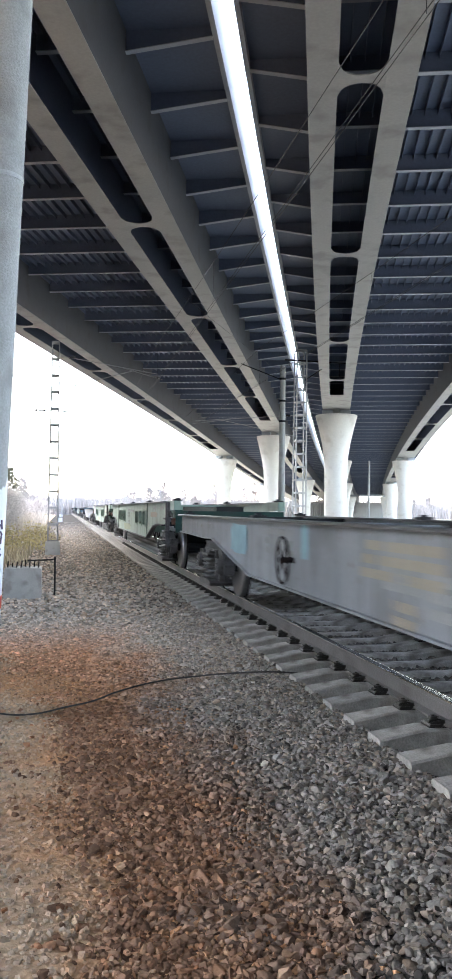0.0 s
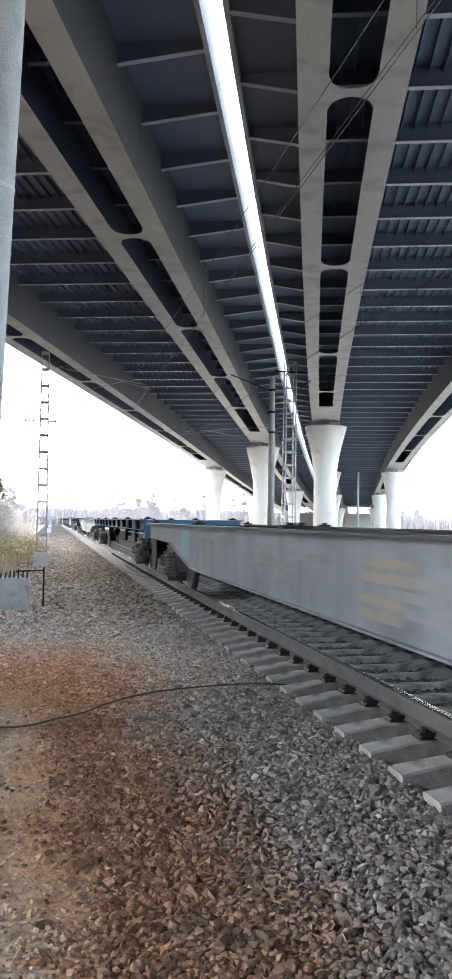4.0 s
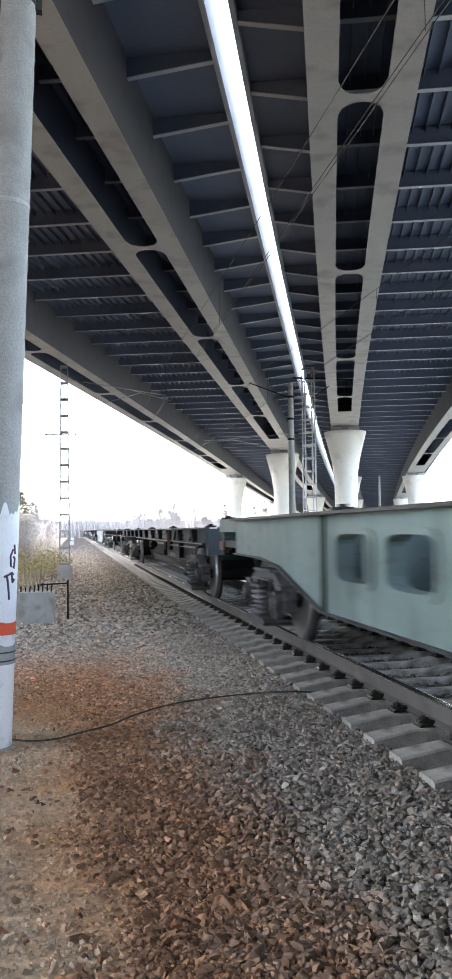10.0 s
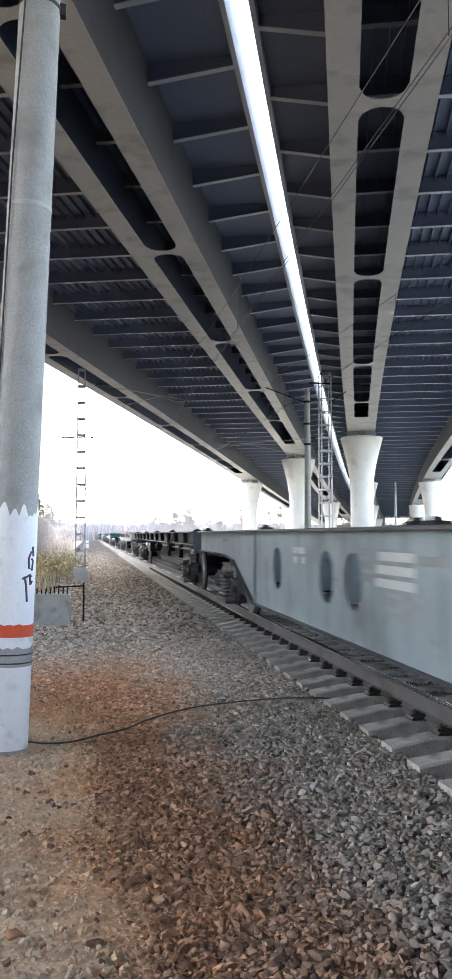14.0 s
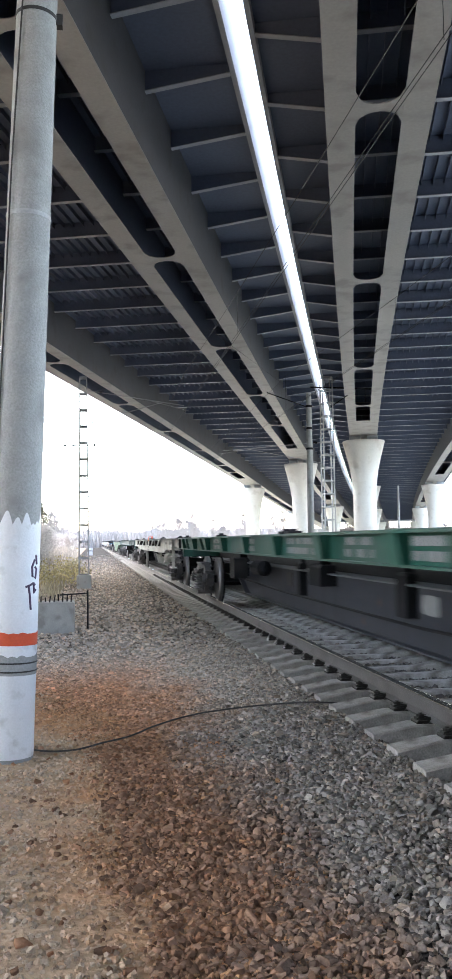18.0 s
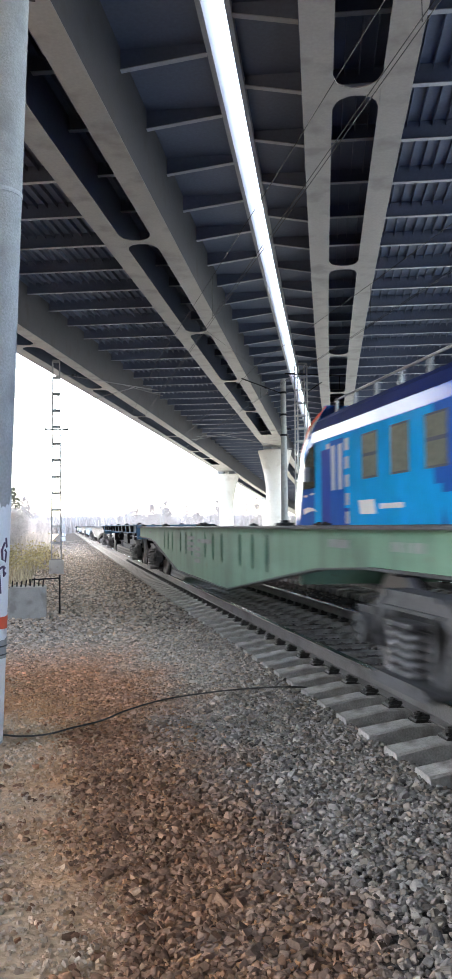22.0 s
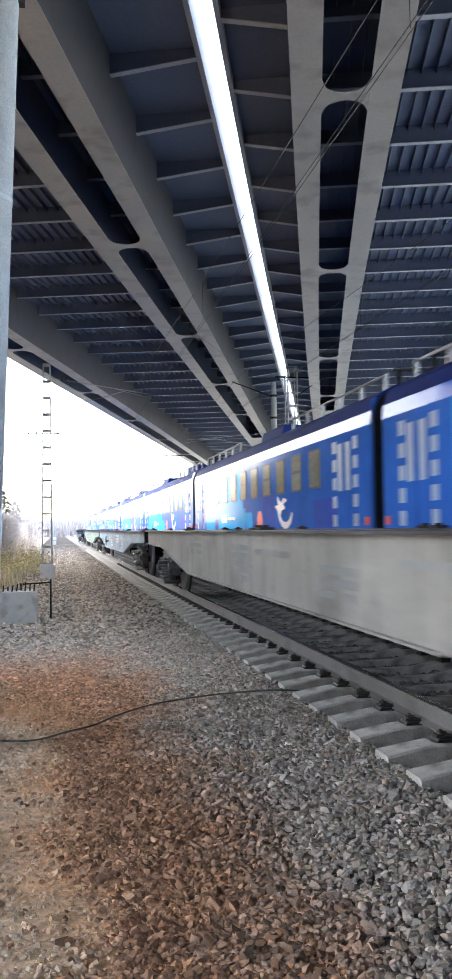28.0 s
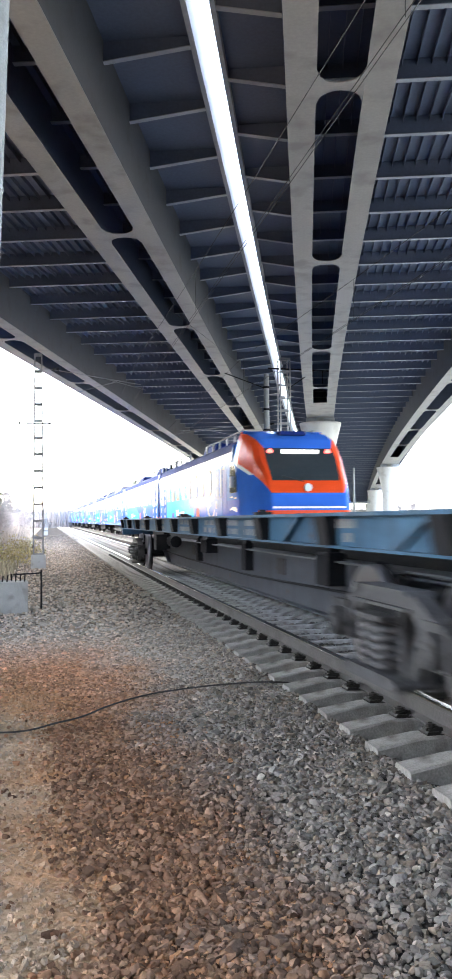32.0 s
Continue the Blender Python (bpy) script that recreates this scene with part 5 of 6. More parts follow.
for i, (kind, paint, zt, words) in enumerate(WAGONS):
    ob = thing("container_wagon", "empty " + words, "freight wagon", "wagons of the freight train", at=pose(XC, 30 * i, RAIL))
    rw = random.Random(100 + i)
    if kind not in ("posts", "plain"):
        holes = {"square": SQUARES, "oval": OVALS, "long": LONG_OVALS, "flaps": [(a, zt - 0.22, *b) for a, _, *b in SLOTS]}.get(kind, ())
        belly_wagon(ob, paint, zt, kind, holes, 5.9 if i < 10 else 4.3 if i == 18 else 5.2)
        xw = -1.234
        if i in (19, 21):
            marks(ob, [(2.9, 0.95, 0.7, 0.22), (1.4, 0.80, 0.8, 0.33), (-2.0, 0.98, 1.1, 0.33), (-4.4, 0.75, 0.6, 0.22)], xw - 0.004, M["bright_mark"])
        marks(ob, [(rw.uniform(-1.2, -0.6), zt - 0.30, 1.5, 0.16), (rw.uniform(0.7, 1.0), zt - 0.34, 0.9, 0.32), (-9.8, zt - 0.2, 0.7, 0.16), (-8.2, zt - 0.2, 0.6, 0.16), (8.9, zt - 0.2, 0.5, 0.16)] + ([(-5.2, zt - 0.28, 1.3, 0.16), (4.4, zt - 0.26, 1.2, 0.32), (-3.2, 0.85, 1.0, 0.32)] if kind == "smooth" else []), xw, M["white_mark"])
        if kind != "flaps":
            marks(ob, [(rw.uniform(-1, 0.5), 0.80, 0.7, 0.32)], xw, M["white_mark"])
    else:
        frame_wagon(ob, paint, zt, 0.29, kind, "sill" if paint == "blue" else "soot")
        xw = -1.274
        if i == 13:
            sprayed(ob, -2.86, 0.70, 0.42, 0.20, -0.436, M["white_mark"], "worn white block of lettering")
        if i == 8:
            sprayed(ob, 0.38, 0.57, 1.5, 0.13, -0.436, M["white_mark"], "worn white bar of lettering")
            sprayed(ob, 1.54, 0.61, 0.24, 0.28, -0.436, M["white_mark"], "worn white emblem shape")
        marks(ob, [(-9.0, zt - 0.15, 0.7, 0.2), (-6.0, zt - 0.15, 0.8, 0.2), (-4.9, zt - 0.15, 0.6, 0.2), (-3.3, zt - 0.15, 0.8, 0.2), (-1.2, zt - 0.15, 1.4, 0.2), (2.2, zt - 0.15, 1.0, 0.2), (5.5, zt - 0.15, 0.8, 0.2), (9.1, zt - 0.15, 0.6, 0.2)], xw, M["white_mark"])
    if kind == "flaps":
        for y in (-6.0, -2.9, 2.9, 6.0):
            part("folded_bracket", Geo().prism([(-0.11, zt - 0.26), (-0.085, zt - 0.26), (0.0, zt - 0.01), (-0.025, zt - 0.01)], "y", -0.22, 0.22), PAINT["pale"], ob, "pale folded bracket", at=pose(-1.27, y, 0))
            part("bracket_foot", Geo().box(-1.41, -1.245, y + 0.24, y + 0.52, zt - 0.26, zt - 0.06), M["steel_dark"], ob)
        part("air_tank", Geo().lathe([(-0.7, 0.05), (-0.62, 0.17), (0.62, 0.17), (0.7, 0.05)], 16, "y", (-0.8, -4.6, 0.70)), PAINT[paint], ob)
        for y in (-2.2, 2.4):
            part("underframe_brace", Geo().tube((-1.1, y - 0.7, zt - 0.45), (-0.35, y, 0.62), 0.035, n=6), M["steel_dark"], ob)
        web, lip = Geo(), Geo()
        for a, b in ((-8.2, -6.3), (-6.3, 6.3), (6.3, 8.2)):
            lo = belly_low([(0, 0.28), (6.3, 0.28), (8.2, 0.80)])
            web.wall(-0.40, -0.38, a, b, lo, zt - 0.3, (), 20)
            lip.add([(x, y, lo(y) + dz) for dz in (-0.02, 0.0) for y in (a, b) for x in (-0.50, -0.28)], [(0, 1, 3, 2), (4, 6, 7, 5), (0, 4, 5, 1), (2, 3, 7, 6), (0, 2, 6, 4), (1, 5, 7, 3)])
        part("centre_sill", web.mesh("centre_sill", PAINT["olive" if i == 14 else "steel"], weld=True), None, ob, "dusty deep centre sill")
        part("sill_flange", lip.mesh("sill_flange", M["frame_cast"], weld=True), None, ob)
        part("air_hose", Geo().path([(-0.9, -5.1, 0.72), (-1.0, -4.4, 0.52), (-0.9, -3.6, 0.62), (-0.8, -2.8, 0.98)], 0.018), M["mast"], ob, "pale curved air hose")
        for y in (-1.6, 0.9):
            part("valve", Geo().box(-0.78, -0.60, y - 0.14, y + 0.14, 0.80, 0.98).box(-0.74, -0.64, y - 0.06, y + 0.06, 0.62, 0.80), PAINT["pale"], ob, "pale brake valve")
        marks(ob, [(1.6, zt - 0.17, 1.15, 0.2)], -1.238, M["steel_dark"], "stencil", "large dark stencilled characters", 2.2)
        marks(ob, [(-1.1, zt - 0.15, 0.9, 0.2), (-3.6, zt - 0.15, 0.8, 0.2), (4.4, zt - 0.15, 0.5, 0.2), (7.6, zt - 0.17, 0.9, 0.2)], -1.238, M["frame_cast"], "stencil", "small dark stencilled lines")
        for y in (-0.5,):
            part("lock_lever", Geo().path([(-1.16, y, zt + 0.02), (-1.22, y, zt + 0.14), (-1.30, y - 0.1, zt + 0.10), (-1.33, y - 0.22, zt - 0.06)], 0.014), M["red"], ob, "red lock lever")
            part("lock_head", Geo().slab(-1.20, -1.12, y - 0.05, y + 0.05, zt + 0.04, zt + 0.12, 0.02), M["red"], ob, "red lock head")
    if paint == "slate":
        part("brake_pipe", Geo().tube((-0.95, -9.5, zt - 0.34), (-0.95, 9.5, zt - 0.34), 0.016, n=6), M["mast"], ob, "thin pale brake pipe under the sill")
        brake_wheel(ob, -6.9, zt - 0.30, M["rust"])
        marks(ob, [(-1.2, 0.55, 0.25, 0.32), (0.0, 0.50, 1.6, 0.16)], -0.434, M["white_mark"])
    if kind == "smooth" and i in (0, 21):
        brake_wheel(ob, 3.8, 0.85, M["wheel"])
    if i == 10:
        part("arrow_mark", Geo().prism([(-1.15, 1.16), (-1.0, 1.20), (-0.82, 0.90), (-1.0, 0.55), (-1.15, 0.58), (-1.02, 0.88)], "x", -1.238, -1.2335), M["bright_mark"], ob, "white arrow-like mark")
        marks(ob, [(-1.9, 0.98, 0.9, 0.11), (-2.4, 0.72, 1.4, 0.22), (0.4, 1.05, 0.8, 0.33), (3.5, 1.1, 0.5, 0.22)], -1.238, M["bright_mark"])
    if i == 0:
        sprayed(ob, 6.6, 0.98, 1.1, 0.4, -1.236, M["cyan_mark"], "blue sprayed patch")
        sprayed(ob, 3.4, 1.05, 0.25, 0.35, -1.236, M["cyan_mark"], "blue sprayed patch")
        marks(ob, [(1.0, 0.98, 1.5, 0.33), (0.9, 0.62, 0.4, 0.22)], -1.238, M["yellow_mark"], "stencil", "faded cream stencilled block")
    if i == 3:
        sprayed(ob, 6.6, 0.95, 0.9, 0.5, -1.236, M["cyan_mark"], "blue sprayed patch")
        marks(ob, [(-2.6, 0.72, 0.8, 0.22), (-2.7, 1.0, 1.0, 0.22)], -1.238, M["yellow_mark"], "stencil", "faded cream stencilled block")
    if i == 5:
        sprayed(ob, 1.85, 0.84, 2.1, 0.46, -1.2355, M["teal_mark"], "turquoise sprayed field")
        sprayed(ob, 0.35, 0.98, 0.9, 0.44, -1.2355, M["teal_mark"], "turquoise sprayed field")
        marks(ob, [(2.3, 1.12, 1.7, 0.22), (0.45, 1.02, 0.6, 0.33)], -1.239, M["cyan_mark"], "spray_paint", "pale turquoise sprayed strokes")
    if i == 2:
        for s2 in (1,):
            part("end_panel", Geo().prism([(s2 * 6.28, 0.60), (s2 * 7.98, 0.95), (s2 * 8.98, 1.015), (s2 * 10.68, 1.03), (s2 * 10.68, zt - 0.04), (s2 * 6.28, zt - 0.04)], "x", -1.238, -1.2335), PAINT["shell"], ob, "pale grey painted end panel")
    if i in (1, 2):
        sprayed(ob, 1.4, 0.72, 3.2, 0.22, -1.236, M["pale_green"], "faded pale green patch")
        sprayed(ob, -8.0, 1.22, 1.6, 0.14, -1.240, M["yellow_mark"], "faded cream patch")
    locks(ob, zt, (-11.9, -5.9, -0.2, 0.2, 5.9, 11.9))
    end_gear(ob, zt, PAINT[paint] if i in (12, 14) else M["bogie_cast"] if i in (1, 2, 7, 10) else None)
    for y in (-BASE / 2, BASE / 2):
        bogie(ob, y)
    wagons.append(ob)

# ---- passenger train ----
EMU = {
    "blue": mat("deep_blue_coach_paint", (0.042, 0.15, 0.56), 0.1, 0, 0.12, 0.6, 1.6, 0.10, spec=0.009),
    "cant": mat("glossy_blue_cant_paint", (0.030, 0.115, 0.50), 0.12, 0, 0.08, 0.6, 1.3, 0.5, spec=0.06),
    "violet": mat("violet_blue_coach_paint", (0.062, 0.12, 0.51), 0.1, 0, 0.12, 0.6, 1.6, 0.10, spec=0.009),
    "azure": mat("azure_coach_paint", (0.02, 0.42, 0.90), 0.1, 0, 0.12, 0.6, 1.6, 0.10, spec=0.009),
    "pale": mat("pale_blue_coach_paint", (0.42, 0.48, 0.60), 0.3, 0, 0.05, 0.6, 20, 0.01, spec=0.02),
    "white": mat("white_coach_paint", (0.78, 0.80, 0.82), 0.25, 0, 0.04, 0.6, 20, 0.01),
    "orange": mat("orange_red_coach_paint", (0.80, 0.075, 0.015), 0.3, 0, 0.06, 0.6, 20, 0.01, spec=0.15),
    "roof": mat("dark_blue_roof_paint", (0.012, 0.028, 0.15), 0.75, 0, 0.2, 1, 20, 0.03, spec=0.08),
    "glass": mat("tinted_window_glass", (0.23, 0.235, 0.19), 0.1, 0, 0.35, 0.7, 9, 0.0, spec=0.03),
    "screen": mat("dark_windscreen_glass", (0.035, 0.042, 0.045), 0.04, 0, 0.1, 1, 9, 0.0, spec=0.8),
    "trim": mat("window_trim", (0.10, 0.11, 0.14), 0.4, 0, 0.1, spec=0.02),
}
lamp_red = mat("red_tail_lamp", (0.8, 0.02, 0.02), 0.3)
lamp_red.node_tree.nodes["Principled BSDF"].inputs["Emission Color"].default_value = (1, 0.08, 0.06, 1)
lamp_red.node_tree.nodes["Principled BSDF"].inputs["Emission Strength"].default_value = 6.0
display = mat("lit_display_letters", (0.9, 0.9, 0.85), 0.4)
display.node_tree.nodes["Principled BSDF"].inputs["Emission Color"].default_value = (1, 0.98, 0.9, 1)
display.node_tree.nodes["Principled BSDF"].inputs["Emission Strength"].default_value = 2.0
CAR = 22.06
HW = 1.74
SECTION = [(-1.66, 0.95), (-1.74, 1.25), (-HW, 3.36), (-1.715, 3.62), (-1.62, 3.88), (-1.48, 3.98), (-1.15, 4.15), (-0.6, 4.29), (0, 4.33), (0.6, 4.29), (1.15, 4.15), (1.48, 3.98), (1.62, 3.88), (1.715, 3.62), (HW, 3.36), (1.74, 1.25), (1.66, 0.95)]


def car_body(parent, y0, y1):
    side = [p for p in SECTION if p[0] <= -1.65]
    for s in (-1, 1):
        for name, wall, paint in (("side_wall", side[:3], "blue"), ("cant_panel", side[2:] + [(-1.62, 3.88)], "cant")):
            pr = [(s * -x, z) if s > 0 else (x, z) for x, z in wall]
            inner = [(x - math.copysign(0.06, x), z) for x, z in reversed(pr)]
            part(name, Geo().prism(pr + inner, "y", y0, y1), EMU[paint], parent)
    top = [p for p in SECTION if p[1] >= 3.62]
    part("roof", Geo().prism(top + [(x, z - 0.06) for x, z in reversed(top)], "y", y0, y1), EMU["roof"], parent, smooth=False)
    part("floor", Geo().box(-1.64, 1.64, y0, y1, 0.95, 1.15), M["steel_dark"], parent)
    for y in (y0, y1):
        e = 0.03 if y == y0 else -0.03
        # ends in dark steel: the shade between coaches is put into their colour
        part("end_wall", Geo().prism([(x * 0.96, z - 0.02) for x, z in SECTION], "y", y + e * 0.1, y + e), M["steel_dark"], parent)


def side_panel(parent, name, s, ya, yb, za, zb, material, proud, label="", slant=0.0):
    x = s * (HW + proud)
    x2 = s * (HW + 0.001)
    vs = []
    for xx in (x2, x):
        vs += [(xx, ya, za), (xx, yb, za), (xx, yb + slant, zb), (xx, ya + slant, zb)]
    g = Geo().add(vs, [(0, 3, 2, 1), (4, 5, 6, 7), (0, 1, 5, 4), (1, 2, 6, 5), (2, 3, 7, 6), (3, 0, 4, 7)])
    return part(name, g, material, parent, label)


def coach_window(parent, s, y, vent):
    w = new("window", Geo().box(min(s * (HW + 0.001), s * (HW + 0.012)), max(s * (HW + 0.001), s * (HW + 0.012)), y - 0.44, y + 0.44, 2.27, 3.20).mesh("window", EMU["trim"]))
    w.parent = parent
    for za, zb in (((2.31, 2.72), (2.79, 3.16)) if vent else ((2.31, 3.16),)):
        side_panel(w, "pane", s, y - 0.40, y + 0.40, za, zb, EMU["glass"], 0.016)


def coach(kind, cab=0, seed=0):
    """One car; cab +1: driver's cab at its forward end, -1: at its rear end."""
    ob = thing("passenger_coach", "blue commuter train coach with azure pattern, red spots and tinted windows" if not cab else "blue commuter train driving coach with orange-red nose and tinted windows", "train coach", "coaches of the passenger train", at=pose(XE, -600, RAIL))
    y0, y1 = -10.72, 10.72
    if cab > 0:
        y1 = 8.0
    if cab < 0:
        y0 = -8.0
    car_body(ob, y0, y1)
    for s in (-1, 1):
        # broad colour fields of the livery
        for ya, yb, za, zb, m, sl in ((2.6, 7.8, 1.26, 3.34, "azure", 0.0), (0.6, 2.6, 1.26, 2.0, "azure", -0.0), (0.9, 2.6, 2.0, 3.34, "azure", 0.0), (-0.6, 0.4, 1.26, 1.85, "azure", 0.3), (-9.2, -6.9, 1.26, 2.0, "violet", 0.0), (-3.4, -2.0, 1.26, 2.6, "violet", 0.4), (5.2, 5.9, 1.27, 1.7, "violet", 0.0)):
            side_panel(ob, "colour_field", s, ya, yb, za, zb, EMU[m], 0.006 if (m == "violet" and ya > 0) else 0.004, "azure livery field" if m == "azure" else "violet-blue livery field", sl)
        doors = [(-9.17 if cab >= 0 else -6.0), (9.17 if cab <= 0 else 6.0)]
        for k in range(10):
            if min(abs(-7.05 + 1.567 * k - yd) for yd in doors) > 1.2 and y0 < -7.05 + 1.567 * k < y1:
                coach_window(ob, s, -7.05 + 1.567 * k, k % 2)
        for yd in doors:
            for dy in (-0.25, 0.25):
                d = new("door_leaf", Geo().box(min(s * (HW + 0.001), s * (HW + 0.02)), max(s * (HW + 0.001), s * (HW + 0.02)), yd + dy - 0.235, yd + dy + 0.235, 1.26, 3.26).mesh("door_leaf", EMU["blue"]))
                d.parent = ob
                # the pane's bright reflection is painted: pale coach paint in place of glass
                side_panel(d, "door_glass", s, yd + dy - 0.13, yd + dy + 0.13, 2.12, 3.14, EMU["pale"], 0.026, "door pane in pale paint for the sky it reflects")
            for dy in (-0.66, 0.66):
                for k in range(5):
                    side_panel(ob, "white_square", s, yd + dy - 0.13, yd + dy + 0.13, 1.36 + 0.40 * k, 1.62 + 0.40 * k, EMU["pale"], 0.008, "small pale square of the livery")
        side_panel(ob, "emblem", s, 3.6, 4.5, 1.55, 1.84, EMU["white"], 0.010, "white emblem shape", 0.12)
        side_panel(ob, "emblem", s, 2.2, 3.4, 1.64, 1.74, EMU["white"], 0.010, "thin white bar of lettering")
        x0, x1 = min(s * (HW + 0.006), s * (HW + 0.011)), max(s * (HW + 0.006), s * (HW + 0.011))
        arc = [math.pi * (1.05 + 0.9 * i / 10) for i in range(11)]
        crescent = [(-3.62 + 0.55 * math.cos(a), 1.78 + 0.46 * math.sin(a)) for a in arc] + [(-3.62 + 0.48 * math.cos(a), 1.80 + 0.30 * math.sin(a)) for a in reversed(arc)]
        bird = [(-3.75, 2.08), (-3.45, 2.16), (-3.25, 2.02), (-2.95, 2.22), (-3.02, 1.98), (-2.75, 1.95), (-3.0, 1.80), (-3.1, 1.55), (-3.3, 1.82), (-3.6, 1.86), (-3.45, 1.98)]
        spot = [(-1.45 + 0.33 * math.copysign(abs(math.cos(a)) ** 0.8, math.cos(a)), 1.50 + 0.36 * math.sin(a)) for a in [2 * math.pi * i / 24 for i in range(24)]]
        part("red_spot", Geo().prism(spot, "x", x0, x1), EMU["orange"], ob, "orange-red oval spot")
        for shape in (crescent, bird):
            shape = [(-4.1 + 1.25 * (y + 3.4), z) for y, z in shape]
            part("white_motif", Geo().prism(shape, "x", x0, x1), EMU["white"], ob, "white motif on the side")
        for y in (y0, y1):
            if abs(y) > 10:
                side_panel(ob, "marker_lamp", s, y - 0.32 if y > 0 else y + 0.14, y - 0.14 if y > 0 else y + 0.32, 1.38, 1.54, EMU["orange"], 0.03, "small red marker lamp")
    # roof gear
    rr = random.Random(seed)
    for s in (-1, 1):
        for ya in (y0 + 0.35, y1 - 7.35):
            g = Geo().tube((s * 1.22, ya, 4.40), (s * 1.22, ya + 7.0, 4.40), 0.032, n=6)
            for i in range(6):
                y = ya + 0.1 + 1.36 * i
                g.box(s * 1.22 - 0.03, s * 1.22 + 0.03, y - 0.06, y + 0.06, 4.06, 4.40)
            part("roof_rail", g, M["mast"], ob, "grey roof railing")
    for y in ([-5.5, 5.0] if kind == "motor" else [0.0]):
        part("roof_unit", Geo().prism([(-1.0, 4.18), (1.0, 4.18), (0.9, 4.52), (-0.9, 4.52)], "y", y - 1.3, y + 1.3), EMU["roof"], ob)
    for s in (-1, 1):
        y = s * 10.2
        if y0 < y < y1:
            for x in (-0.9, -0.3, 0.3, 0.9):
                part("roof_insulator", cached("ri", lambda: Geo().lathe([(4.20, 0.05), (4.4, 0.07), (4.52, 0.04)], 8, "z").mesh("roof_insulator", M["steel_dark"])), None, ob, at=pose(x, y, 0))
            part("roof_busbar", Geo().box(-1.0, 1.0, y - 0.1, y + 0.1, 4.52, 4.57), M["steel_dark"], ob)
    if kind == "motor":
        panto = part("pantograph", Geo().box(-0.7, 0.7, 8.0, 9.4, 4.30, 4.40), M["steel_dark"], ob, "raised grey pantograph")
        for s in (-0.5, 0.5):
            part("lower_arm", Geo().tube((s, 9.2, 4.39), (s * 0.8, 7.9, 5.35), 0.03, n=6), M["mast"], panto)
            part("upper_arm", Geo().tube((s * 0.8, 7.9, 5.35), (s * 0.9, 9.2, 6.38), 0.025, n=6), M["mast"], panto)
        for y in (9.05, 9.35):
            part("contact_strip", Geo().tube((-0.85, y, 6.40), (0.85, y, 6.40), 0.025, n=6), M["steel_dark"], panto)
    for y in (-7.2, 7.2):
        bg = new("bogie")
        bg.parent, bg.matrix_basis = ob, pose(0, y, 0)
        for s in (-1, 1):
            part("bogie_frame", cached("ebf", lambda: Geo().prism([(-1.7, 0.5), (1.7, 0.5), (1.6, 0.7), (0.5, 0.62), (-0.5, 0.62), (-1.6, 0.7)], "x", -0.08, 0.08).box(-0.12, 0.12, -1.5, -1.1, 0.3, 0.7).box(-0.12, 0.12, 1.1, 1.5, 0.3, 0.7).mesh("bogie_frame", M["steel_dark"])), None, bg, at=pose(s * 1.05, 0, 0))
            for yy in (-1.3, 1.3):
                part("wheel", cached("wh", wheel_mesh), None, bg, at=pose(s * 0.79, yy, R, 0, 0, 0 if s < 0 else 180))
    part("underfloor_box", Geo().box(-1.35, 1.35, -4.2, 4.2, 0.42, 0.95), M["steel_dark"], ob)
    # gangway widened to nearly the whole end, to paint the gap black
    part("gangway", Geo().box(-1.42, 1.42, y0 - 0.34, y0 + 0.02, 1.12, 3.92) if cab >= 0 else Geo().box(-1.42, 1.42, y1 - 0.02, y1 + 0.34, 1.12, 3.92), M["steel_dark"], ob, "black gangway block, widened to fill the gap with shade")
    if cab:
        nose(ob, cab)
    return ob


